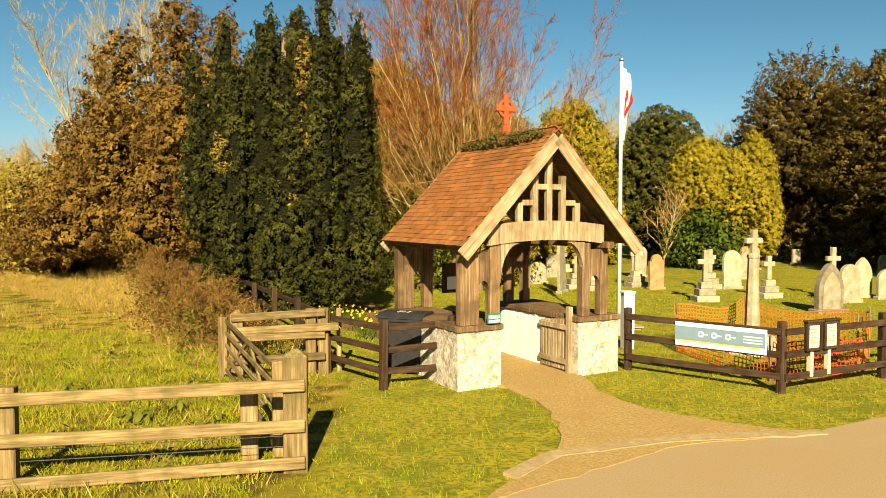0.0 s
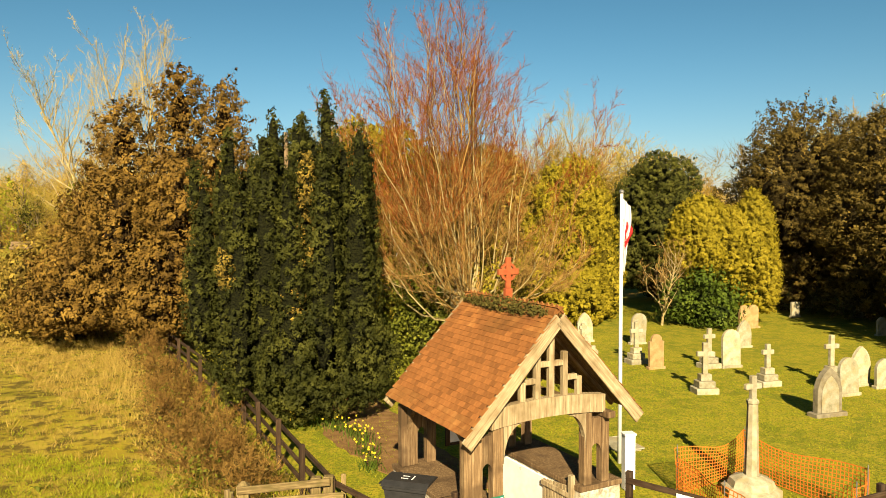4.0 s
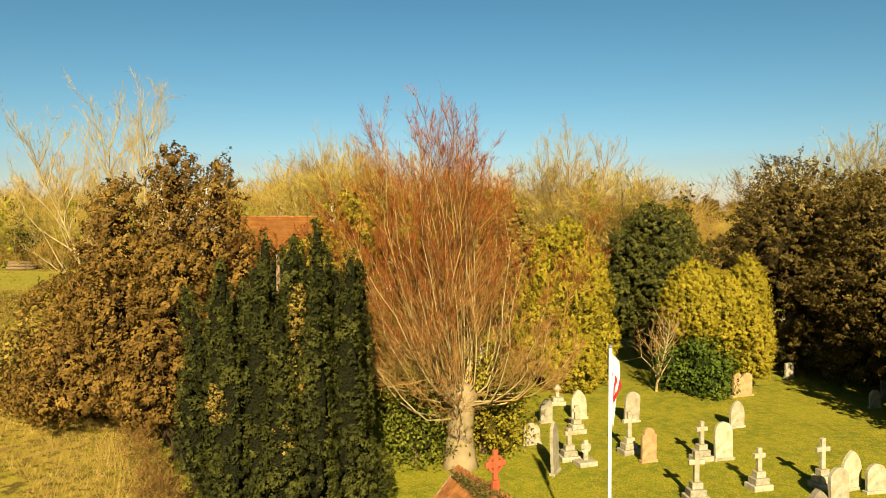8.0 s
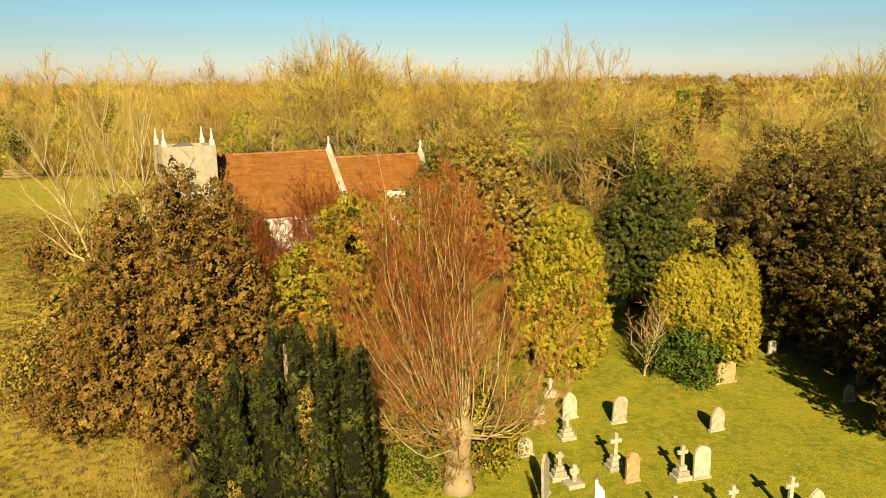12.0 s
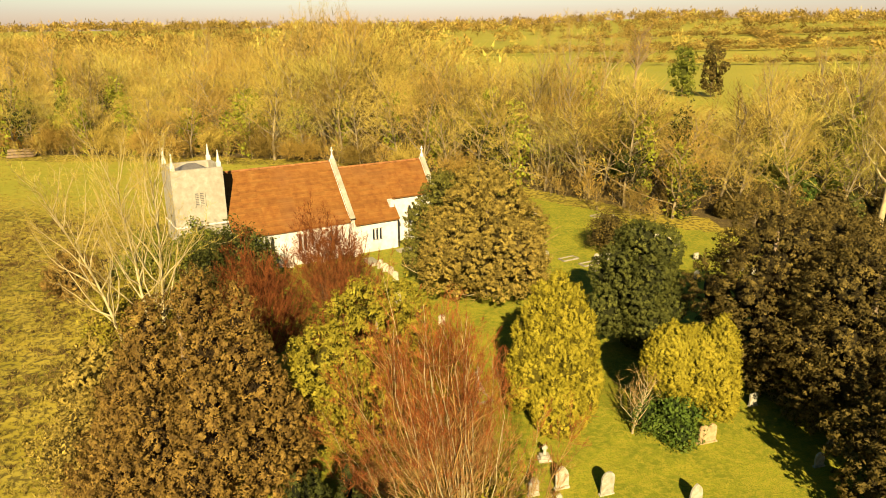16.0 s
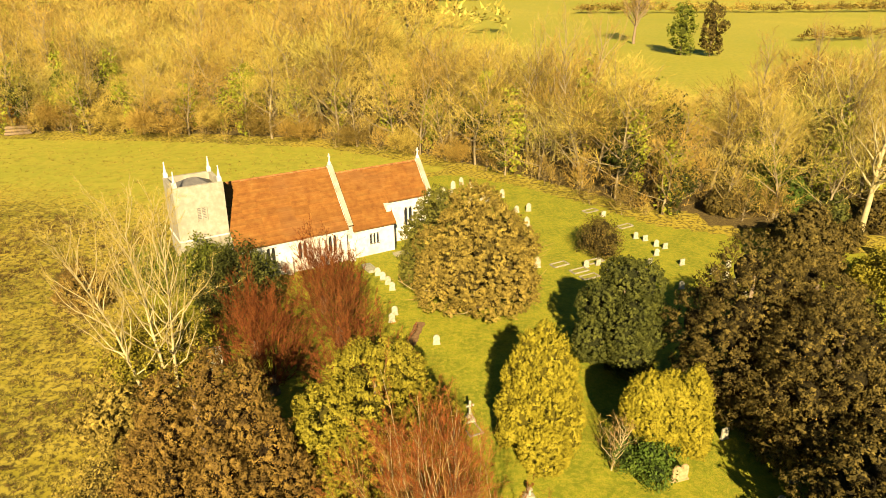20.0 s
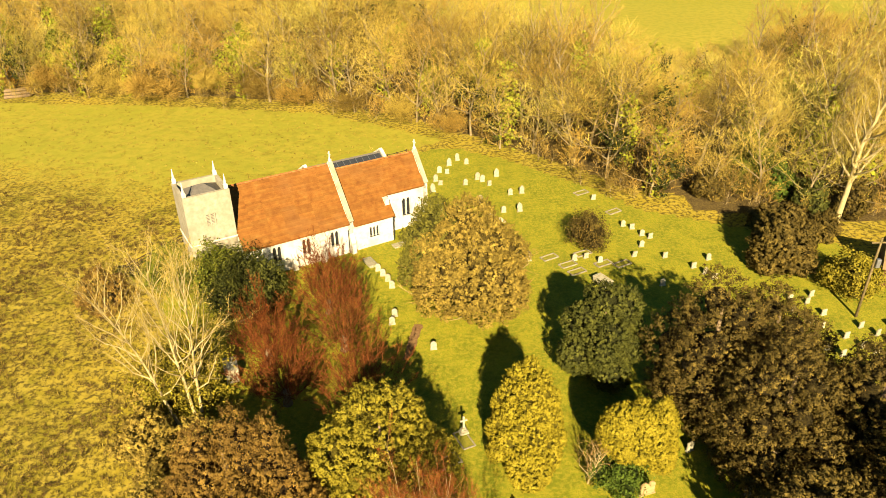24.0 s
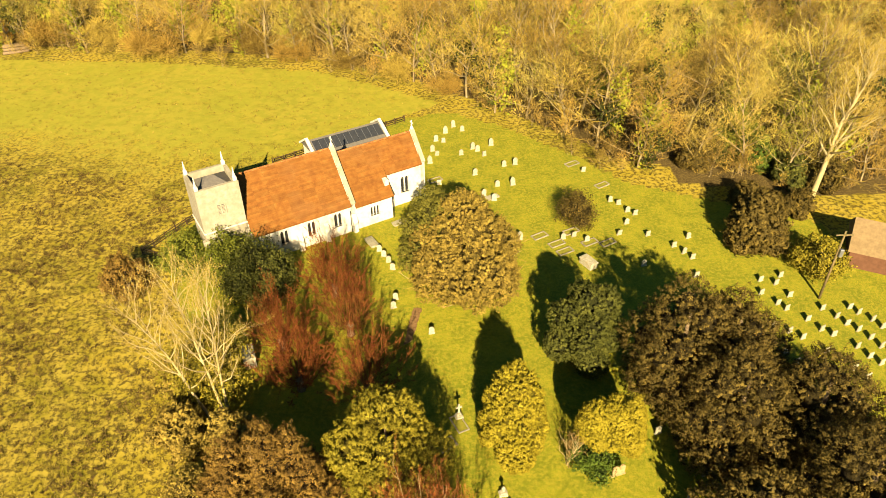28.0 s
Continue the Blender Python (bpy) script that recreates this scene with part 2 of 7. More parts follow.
M_TOWER = mat("tower_render", [(0.27, 0.235, 0.155), (0.35, 0.305, 0.20), (0.43, 0.38, 0.27)], 1.6, 0.92, 0.5, 8, big=(0.45, (0.25, 0.21, 0.13), 0.7))
M_GRAVE = mat("lichened_limestone", [(0.20, 0.175, 0.095), (0.36, 0.325, 0.21), (0.48, 0.445, 0.32)], 4, 0.9, 0.5, 6, big=(3.0, (0.34, 0.25, 0.09), 0.5), per=0.18)
M_GRAVEOLD = mat("brown_sandstone", [(0.26, 0.15, 0.06), (0.40, 0.26, 0.11), (0.48, 0.34, 0.16)], 4, 0.9, 0.5, 6, big=(3.0, (0.22, 0.15, 0.05), 0.5), per=0.15)
M_GRAVEGREY = mat("grey_carved_stone", [(0.15, 0.125, 0.075), (0.25, 0.215, 0.14), (0.34, 0.30, 0.20)], 4, 0.9, 0.5, 6, big=(3.0, (0.16, 0.12, 0.05), 0.5), per=0.15)
M_LEAD = mat("roof_lead", [(0.10, 0.09, 0.075), (0.16, 0.14, 0.11)], 3, 0.6, 0.2)
M_GLASS = mat("dark_leaded_glass", [(0.015, 0.017, 0.02), (0.03, 0.03, 0.032)], 8, 0.15, 0.2, spec=0.6)
M_SOLAR = mat("solar_panel_glass", [(0.027, 0.030, 0.035), (0.045, 0.045, 0.045)], 3, 0.2, 0.0, spec=0.6)
M_METAL = mat("galvanised_metal", [(0.30, 0.30, 0.30), (0.42, 0.42, 0.41)], 6, 0.45, 0.1, metal=0.8)
M_WHITE = mat("white_paint", [(0.74, 0.73, 0.70), (0.82, 0.81, 0.78)], 5, 0.45, 0.1)
M_RED = mat("red_cloth", [(0.50, 0.02, 0.02), (0.60, 0.03, 0.03)], 8, 0.8, 0.2)
M_CLOTH = mat("white_cloth", [(0.74, 0.73, 0.71), (0.82, 0.81, 0.79)], 8, 0.8, 0.2)
M_BIN = mat("grey_bin_plastic", [(0.022, 0.022, 0.022), (0.040, 0.039, 0.038)], 9, 0.5, 0.15)
M_RUBBER = mat("black_rubber", [(0.012, 0.012, 0.012), (0.02, 0.02, 0.02)], 9, 0.7, 0.1)
M_ORANGE = mat("orange_barrier_mesh", [(0.60, 0.16, 0.02), (0.70, 0.21, 0.03)], 9, 0.55, 0.1)
M_REDMESH = mat("red_barrier_mesh", [(0.60, 0.04, 0.03), (0.70, 0.07, 0.04)], 9, 0.55, 0.1)
M_BANNER = mat("banner_blue_grey", [(0.16, 0.24, 0.30), (0.21, 0.30, 0.36)], 3, 0.5, 0.0)
M_PAPER = mat("notice_paper", [(0.70, 0.62, 0.38), (0.78, 0.70, 0.46)], 6, 0.6, 0.0)
M_GREENSIGN = mat("green_sign", [(0.02, 0.17, 0.10), (0.03, 0.20, 0.12)], 6, 0.5, 0.0)
M_YELLOW = mat("daffodil_petal", [(0.70, 0.50, 0.02), (0.85, 0.66, 0.05)], 9, 0.7, 0.0, translucent=0.3)
M_SOIL = mat("bare_earth", [(0.12, 0.065, 0.025), (0.20, 0.11, 0.04), (0.28, 0.17, 0.07)], 3, 0.95, 0.6)
M_HOUSETILE = mat("house_roof_tile", [(0.15, 0.1, 0.045), (0.24, 0.165, 0.075)], 2, 0.9, 0.4, per=0.15)
M_BRICK = mat("house_brick", [(0.100, 0.045, 0.022), (0.150, 0.070, 0.035)], 2, 0.9, 0.4)


def leaf(name, lo, mid, hi, tr=0.25):
    return mat(name, [lo, mid, hi], 1.2, 0.7, 0.0, per=0.13, translucent=tr, spec=0.07)


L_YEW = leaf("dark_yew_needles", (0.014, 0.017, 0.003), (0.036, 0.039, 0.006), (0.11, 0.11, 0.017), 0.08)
L_BROWN = leaf("bronze_holm_leaves", (0.045, 0.026, 0.006), (0.155, 0.090, 0.016), (0.34, 0.205, 0.035), 0.10)
L_GOLD = leaf("golden_cypress_sprays", (0.13, 0.105, 0.007), (0.28, 0.222, 0.013), (0.43, 0.335, 0.026), 0.12)
L_HOLLY = leaf("holly_leaves", (0.032, 0.036, 0.006), (0.068, 0.070, 0.011), (0.15, 0.145, 0.022), 0.08)
L_CEDAR = leaf("brownish_yew_needles", (0.024, 0.018, 0.004), (0.090, 0.063, 0.012), (0.23, 0.158, 0.029), 0.08)
L_TANYEW = leaf("tan_yew_sprays", (0.06, 0.045, 0.008), (0.23, 0.160, 0.026), (0.45, 0.315, 0.050), 0.10)
L_DKYEW = leaf("green_yew_sprays", (0.045, 0.045, 0.007), (0.115, 0.105, 0.014), (0.22, 0.19, 0.027), 0.10)
L_OLIVE = leaf("yellow_olive_leaves", (0.11, 0.09, 0.008), (0.23, 0.185, 0.013), (0.36, 0.285, 0.026), 0.12)
L_IVY = leaf("ivy_leaves", (0.06, 0.075, 0.008), (0.14, 0.15, 0.014), (0.25, 0.24, 0.025), 0.12)
L_WOODIVY = leaf("sunlit_ivy_leaves", (0.11, 0.125, 0.009), (0.24, 0.245, 0.016), (0.36, 0.34, 0.028), 0.12)
L_LAUREL = leaf("laurel_leaves", (0.035, 0.060, 0.006), (0.07, 0.105, 0.010), (0.14, 0.17, 0.020), 0.12)
CORES = {}


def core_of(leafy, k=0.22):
    """The same foliage deep inside the crown, shade painted in as a darker colour."""
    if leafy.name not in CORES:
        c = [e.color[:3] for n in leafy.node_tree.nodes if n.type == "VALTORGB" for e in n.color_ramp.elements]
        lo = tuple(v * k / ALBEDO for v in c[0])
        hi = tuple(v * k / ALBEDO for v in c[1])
        CORES[leafy.name] = mat(leafy.name + "_inner_shade", [lo, hi, lo], 5.0, 0.95, 1.0, 3.0, depth=0.4, spec=0.1)
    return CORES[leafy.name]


B_BARK = mat("grey_brown_bark", [(0.12, 0.08, 0.04), (0.22, 0.15, 0.08), (0.34, 0.25, 0.14)], 6, 0.9, 0.6, stretch=(3, 3, 0.6))
B_PALE = mat("pale_birch_bark", [(0.29, 0.22, 0.09), (0.42, 0.33, 0.14), (0.54, 0.44, 0.21)], 4, 0.8, 0.3, big=(2.0, (0.25, 0.19, 0.10), 0.5), spec=0.06)
B_TAN = mat("tan_shoots", [(0.19, 0.110, 0.028), (0.30, 0.18, 0.048), (0.42, 0.27, 0.08)], 2, 0.8, 0.2, per=0.3, spec=0.06)
B_RED = mat("red_lime_twigs", [(0.075, 0.020, 0.005), (0.145, 0.042, 0.009), (0.25, 0.085, 0.018)], 1, 0.8, 0.0, per=0.4, spec=0.06)
B_ORANGE = mat("russet_lime_twigs", [(0.09, 0.033, 0.008), (0.155, 0.062, 0.014), (0.25, 0.115, 0.028)], 1, 0.8, 0.0, per=0.4, spec=0.06)
B_PINK = mat("rosy_lime_tips", [(0.11, 0.028, 0.007), (0.21, 0.058, 0.012), (0.34, 0.108, 0.024)], 1, 0.8, 0.0, per=0.4, spec=0.06)
B_GOLDTWIG = mat("golden_willow_twigs", [(0.42, 0.26, 0.030), (0.56, 0.36, 0.045), (0.66, 0.45, 0.07)], 0.05, 0.85, 0.0, per=0.3, spec=0.06)
B_AMBER = mat("amber_willow_twigs", [(0.45, 0.19, 0.020), (0.60, 0.27, 0.03), (0.70, 0.36, 0.05)], 0.05, 0.85, 0.0, per=0.3, spec=0.06)
B_STRAW = mat("straw_wood_twigs", [(0.281, 0.222, 0.036), (0.390, 0.316, 0.053), (0.468, 0.382, 0.078)], 0.05, 0.85, 0.0, per=0.35, spec=0.06)
B_DULL = mat("dull_brown_wood_twigs", [(0.115, 0.074, 0.013), (0.19, 0.125, 0.023), (0.28, 0.19, 0.038)], 0.05, 0.85, 0.0, per=0.35, spec=0.06)
B_BRAMBLE = mat("dead_bramble", [(0.12, 0.062, 0.014), (0.21, 0.120, 0.028), (0.33, 0.21, 0.055)], 1, 0.85, 0.0, per=0.35, spec=0.06)
B_WOODTWIG = mat("winter_wood_twigs", [(0.265, 0.181, 0.028), (0.389, 0.279, 0.046), (0.512, 0.384, 0.075)], 0.05, 0.85, 0.0, per=0.3, spec=0.06)
B_WOODTWIG2 = mat("russet_wood_twigs", [(0.221, 0.132, 0.022), (0.332, 0.209, 0.037), (0.425, 0.284, 0.058)], 0.05, 0.85, 0.0, per=0.3, spec=0.06)
B_WOODTRUNK = mat("winter_wood_bark", [(0.20, 0.15, 0.07), (0.34, 0.26, 0.13)], 1.5, 0.9, 0.3, per=0.2, spec=0.06)


M_GRAVEL = mat("hoggin_path", [(0.29, 0.185, 0.056), (0.43, 0.295, 0.098), (0.58, 0.42, 0.165)], 26, 0.95, 0.6, 4, big=(1.1, (0.40, 0.25, 0.085), 0.6), depth=0.02)
M_ROAD = mat("worn_pale_asphalt", [(0.33, 0.235, 0.115), (0.39, 0.285, 0.145), (0.45, 0.335, 0.18)], 45, 0.9, 0.25, 4, big=(0.9, (0.40, 0.27, 0.12), 0.6), depth=0.01)
M_KERB = mat("pale_concrete_edging", [(0.30, 0.21, 0.09), (0.42, 0.31, 0.145), (0.53, 0.41, 0.22)], 8, 0.9, 0.4, 6, big=(1.5, (0.38, 0.27, 0.13), 0.5))
M_MOSS = mat("moss", [(0.05, 0.045, 0.010), (0.10, 0.085, 0.015), (0.16, 0.12, 0.03)], 12, 0.95, 0.8)


# ---------------------------------------------------------------- ground
def smooth(a, b, x):
    t = np.clip((x - a) / (b - a), 0, 1)
    return t * t * (3 - 2 * t)


def waves(x, y, k, seed):
    """Cheap rolling noise from summed sines."""
    r = np.random.default_rng(seed)
    z = np.zeros_like(x)
    for _ in range(7):
        a, p, f = r.uniform(0, 6.28), r.uniform(0, 6.28), r.uniform(0.6, 1.7) * k
        z += np.sin((x * math.cos(a) + y * math.sin(a)) * f + p)
    return z / 7


def inside(px, py, poly):
    res = np.zeros(px.shape, bool)
    n = len(poly)
    for i in range(n):
        (x0, y0), (x1, y1) = poly[i], poly[(i + 1) % n]
        if y0 == y1:
            continue
        c = ((y0 > py) != (y1 > py)) & (px < (x1 - x0) * (py - y0) / (y1 - y0) + x0)
        res ^= c
    return res


YARD = [(-2.4, 13.2), (-6.0, 20.6), (-14.0, 34.2), (-20, 46), (-30, 66), (-33, 80), (-24, 97), (-4, 112), (4, 114), (10, 110), (22, 99), (29, 89.5), (38, 85), (52, 78), (58, 60), (52, 30), (30, 14), (8, 12.8), (5.6, 11.7), (3.5, 13.4), (0, 12.5), (-1, 11.9)]
WOOD = [(-140, 152), (-83, 146), (-53, 142), (-22, 136), (-4, 126), (6, 116), (14, 109), (22, 101), (29, 91.5), (38, 88), (52, 84), (75, 84), (110, 90), (112, 146), (50, 146), (16, 158), (6, 182), (-14, 212), (-60, 330), (-200, 380), (-260, 200)]


def terrain(x, y):
    far = smooth(350, 1900, y)
    z = far * (16 + 16 * smooth(-100, 700, x) + 12 * waves(x, y, 0.004, 5))
    z = z + 0.10 * waves(x, y, 0.35, 3) * smooth(16, 40, np.hypot(x, y - 8)) * (1 - smooth(400, 700, y))
    return z


def axis(lo, a, b, hi, step, grow=1.22):
    mid = list(np.arange(a, b + step / 2, step))
    s, p, right = step, b, []
    while p < hi:
        s *= grow
        p += s
        right.append(min(p, hi))
    s, p, left = step, a, []
    while p > lo:
        s *= grow
        p -= s
        left.append(max(p, lo))
    return np.array(left[::-1] + mid + right)


gx, gy = axis(-4300, -95, 75, 4300, 1.0), axis(-1500, -4, 150, 4600, 1.0)
GX, GY = np.meshgrid(gx, gy)
GZ = terrain(GX, GY)
meadow_part = (1 - inside(GX, GY, YARD)) * (np.hypot(GX, GY - 60) < 260) * (GX < 2)
GZ = GZ + 0.07 * waves(GX, GY, 1.9, 11) * meadow_part * smooth(9, 16, GY)
nv, nu = GX.shape
idx = np.arange(nu * nv).reshape(nv, nu)
quads = np.stack([idx[:-1, :-1], idx[:-1, 1:], idx[1:, 1:], idx[1:, :-1]], -1).reshape(-1, 4)


def turf(nt, tc, cols, scales):
    fields = []
    for s, d in zip(scales, (3, 6, 8)):
        n = nt.nodes.new("ShaderNodeTexNoise")
        n.inputs["Scale"].default_value, n.inputs["Detail"].default_value = s, d
        n.inputs["Roughness"].default_value = 0.65
        nt.links.new(tc.outputs["Object"], n.inputs["Vector"])
        fields.append(n.outputs[0])
    col = None
    for k, f in enumerate(fields):
        r = nt.nodes.new("ShaderNodeMapRange")
        r.inputs[1].default_value, r.inputs[2].default_value = (0.43, 0.45, 0.47)[k], (0.59, 0.56, 0.57)[k]
        r.inputs[4].default_value = (1.0, 0.75, 0.8)[k]
        nt.links.new(f, r.inputs[0])
        mx = nt.nodes.new("ShaderNodeMix")
        mx.data_type = "RGBA"
        nt.links.new(r.outputs[0], mx.inputs["Factor"])
        if k == 0:
            mx.inputs["A"].default_value = (*(v * ALBEDO for v in cols[0]), 1)
        else:
            nt.links.new(col, mx.inputs["A"])
        mx.inputs["B"].default_value = (*(v * ALBEDO for v in cols[k + 1]), 1)
        col = mx.outputs["Result"]
    return col, fields


def ground_material():
    m = bpy.data.materials.new("turf_and_leaf_litter")
    m.use_nodes = True
    nt = m.node_tree
    bs = nt.nodes["Principled BSDF"]
    bs.inputs["Roughness"].default_value, bs.inputs["Specular IOR Level"].default_value = 0.95, 0.15
    tc = nt.nodes.new("ShaderNodeTexCoord")
    at = nt.nodes.new("ShaderNodeAttribute")
    at.attribute_name = "zone"
    sp = nt.nodes.new("ShaderNodeSeparateColor")
    nt.links.new(at.outputs["Color"], sp.inputs[0])
    col, f = turf(nt, tc, MEADOW_COLOURS, (0.06, 0.42, 1.7))
    for k, (cols, sc) in enumerate(((LAWN_COLOURS, (0.35, 2.2, 13.0)), (LITTER_COLOURS, (0.1, 0.8, 4.0)), (FIELD_COLOURS, (0.006, 0.05, 0.6)))):
        c2, f2 = turf(nt, tc, cols, sc)
        # the edge between two kinds of ground wanders
        ad = nt.nodes.new("ShaderNodeMath")
        ad.operation = "MULTIPLY_ADD"
        ad.inputs[1].default_value, ad.inputs[2].default_value = 0.9, -0.45
        nt.links.new(f[1], ad.inputs[0])
        su = nt.nodes.new("ShaderNodeMath")
        nt.links.new(ad.outputs[0], su.inputs[0])
        nt.links.new(sp.outputs[k], su.inputs[1])
        r = nt.nodes.new("ShaderNodeMapRange")
        r.inputs[1].default_value, r.inputs[2].default_value = 0.35, 0.65
        nt.links.new(su.outputs[0], r.inputs[0])
        mx = nt.nodes.new("ShaderNodeMix")
        mx.data_type = "RGBA"
        nt.links.new(r.outputs[0], mx.inputs["Factor"])
        nt.links.new(col, mx.inputs["A"])
        nt.links.new(c2, mx.inputs["B"])
        col = mx.outputs["Result"]
    nt.links.new(col, bs.inputs["Base Color"])
    ad = nt.nodes.new("ShaderNodeMath")
    ad.operation = "MULTIPLY_ADD"
    ad.inputs[1].default_value = 0.35
    nt.links.new(f[2], ad.inputs[0])
    nt.links.new(f[1], ad.inputs[2])
    bp = nt.nodes.new("ShaderNodeBump")
    bp.inputs["Strength"].default_value, bp.inputs["Distance"].default_value = 0.7, 0.16
    nt.links.new(ad.outputs[0], bp.inputs["Height"])
    nt.links.new(bp.outputs[0], bs.inputs["Normal"])
    return m


MEADOW_COLOURS = [(0.21, 0.172, 0.009), (0.37, 0.27, 0.019), (0.40, 0.30, 0.034), (0.055, 0.036, 0.006)]
LAWN_COLOURS = [(0.185, 0.195, 0.008), (0.295, 0.27, 0.012), (0.38, 0.30, 0.020), (0.11, 0.128, 0.006)]
LITTER_COLOURS = [(0.06, 0.037, 0.009), (0.10, 0.066, 0.015), (0.05, 0.03, 0.008), (0.17, 0.12, 0.03)]
FIELD_COLOURS = [(0.28, 0.255, 0.018), (0.38, 0.30, 0.030), (0.33, 0.27, 0.024), (0.25, 0.235, 0.016)]
ground_mesh = raw_mesh("ground", np.stack([GX, GY, GZ], -1).reshape(-1, 3), quads, [ground_material()], smooth=True)
zone = np.zeros((nv, nu, 4))
zone[..., 0] = inside(GX, GY, YARD) | ((GY < 14) & (GX > -2.0) & (GX < 60) & (GY > -40)) | ((GY < 7) & (GY > -60) & (np.abs(GX) < 80))
zone[..., 1] = inside(GX, GY - np.where(GX > 36, 0.5, 5.0), WOOD)
zone[..., 2] = ((GY > 235) | ((GX > 0) & (GY > 148)) | (GX > 112)) & ~inside(GX, GY, WOOD)
SMOOTHMEAD = [(-140, 150), (-53, 140), (-22, 134), (-6, 124), (3, 118), (-4, 113), (-24, 99), (-34, 84), (-60, 84), (-140, 92)]
north = smooth(-16, 18, GY - 92 + 0.2 * (GX + 34) + 9 * waves(GX, GY, 0.09, 23))
zone[..., 2] += 0.66 * north * inside(GX, GY, SMOOTHMEAD)
zone[..., 3] = 1
ca = ground_mesh.color_attributes.new("zone", "FLOAT_COLOR", "POINT")
ca.data.foreach_set("color", zone.astype(np.float32).ravel())
tagged(new("ground", ground_mesh), "sunlit winter grass, mown lawn beside rough tawny meadow", "ground", kind="structure")


def ground_z(x, y):
    return float(terrain(np.array([float(x)]), np.array([float(y)]))[0])


def sheet(name, poly, z, material, label, category, wob=0.0, step=0.25):
    """A thin paved sheet with a slightly wandering edge."""
    pts = []
    r = np.random.default_rng(len(poly))
    for i, p in enumerate(poly):
        q = poly[(i + 1) % len(poly)]
        n = max(1, int(math.dist(p, q) / step)) if wob else 1
        for k in range(n):
            t = k / n
            pts.append((p[0] + (q[0] - p[0]) * t + r.normal(0, wob), p[1] + (q[1] - p[1]) * t + r.normal(0, wob)))
    s = Shape().slab(pts, z - 0.12, z)
    return tagged(part(name, s, material), label, category, kind="structure")


sheet("road", [(0.2, 6.6), (1.35, 8.35), (3.0, 9.2), (5.0, 9.45), (6.8, 10.4), (9.0, 10.9), (14, 11.6), (60, 16), (60, 4), (20, -12), (-6, -14), (-14, -8), (-6, 1.5)], 0.020, M_ROAD, "pale worn lane surface with gravelly edges", "road", 0.03)
sheet("kerb_strip", [(0.85, 7.75), (1.45, 8.45), (3.0, 9.0), (5.1, 9.30), (5.05, 9.52), (2.9, 9.24), (1.30, 8.65), (0.65, 7.9)], 0.036, M_KERB, "pale worn edging strip between path and lane", "kerb", 0.015)
sheet("path", [(0.85, 12.4), (1.30, 11.4), (1.62, 10.4), (1.55, 9.3), (1.25, 8.2), (0.2, 6.9), (3.0, 8.9), (5.1, 9.4), (3.9, 9.9), (3.0, 10.6), (2.6, 11.6), (2.5, 12.8), (1.2, 15.6), (-0.6, 15.0)], 0.028, M_GRAVEL, "sandy gravel path through the gate", "path", 0.03)
sheet("churchyard_path", [(-0.5, 15.2), (1.1, 15.7), (-0.4, 19), (-2.4, 24), (-4.2, 24.6), (-3.4, 19.5)], 0.022, M_SOIL, "bare brown earth path under the yews", "path", 0.05)
sheet("churchyard_path", [(-2.9, 56.5), (-2.0, 57), (-0.9, 62.5), (-1.9, 62.6)], 0.022, M_SOIL, "short worn earth track in the grass", "path", 0.05)


# ---------------------------------------------------------------- plants
def unit(v):
    return v / (np.linalg.norm(v, axis=-1, keepdims=True) + 1e-9)


def leaf_cards(c, n, size, rng, long=1.8, up=0.0, spread=0.38):
    """Small rhombic leaves or sprays at c, facing about n."""
    k = len(c)
    nn = unit(n * 0.6 + rng.normal(0, spread, (k, 3)))
    t = unit(np.cross(nn, unit(rng.normal(0, 1, (k, 3)))))
    if up:
        t = unit(t * (1 - up) + np.array([0, 0, up]))
    b = unit(np.cross(nn, t))
    L = (size * rng.uniform(0.6, 1.35, (k, 1))) * 0.5
    v = np.stack([c - t * L, c + b * L / long * 1.1, c + t * L, c - b * L / long * 1.1], 1).reshape(-1, 3)
    return v, np.arange(4 * k).reshape(-1, 4)


def crown_points(blobs, n, rng, jitter=0.12, zmin=0.15, bough=0.0):
    """Places on the outside of a crown; bough: size of the boughs that bulge out of it, with gaps between."""
    B = np.array(blobs, float)
    n = int(n * (1.35 if bough else 1))
    area = (B[:, 3] * B[:, 4] + B[:, 3] * B[:, 5] + B[:, 4] * B[:, 5])
    pick = rng.choice(len(B), n * 3, p=area / area.sum())
    d = unit(rng.normal(0, 1, (n * 3, 3)))
    rr = 1 + rng.normal(0, jitter, (n * 3, 1)) - 0.05
    p = B[pick, :3] + d * B[pick, 3:6] * rr
    nrm = unit(d / B[pick, 3:6])
    ok = p[:, 2] > zmin
    for k in range(len(B)):
        q = np.linalg.norm((p - B[k, :3]) / B[k, 3:6], axis=1)
        ok &= (q > 0.80) | (pick == k)
    p, nrm = p[ok][:n], nrm[ok][:n]
    if bough:
        seeds = []
        for c in p[rng.permutation(len(p))[:1800]]:
            if not seeds or min(((np.array(seeds) - c) ** 2).sum(1)) > (1.35 * bough) ** 2:
                seeds.append(c)
        seeds = np.array(seeds)
        d2 = ((p[:, None, :] - seeds[None]) ** 2 * np.array([1, 1, 0.7])).sum(-1)
        near = d2.argmin(1)
        q = np.sqrt(d2.min(1)) / bough
        size = rng.uniform(0.4, 1.3, len(seeds))[near]
        push = bough * 0.8 * size * np.clip(1 - q * q, -0.4, 1)
        p = p + (nrm + np.array([0, 0, 0.35])) * push[:, None]
        keep = rng.random(len(p)) > smooth(0.75, 1.2, q) * 0.8
        out = unit(p - seeds[near] + nrm * bough * 0.7)
        p, nrm = p[keep], unit(nrm * 0.35 + out)[keep]
    return p, nrm


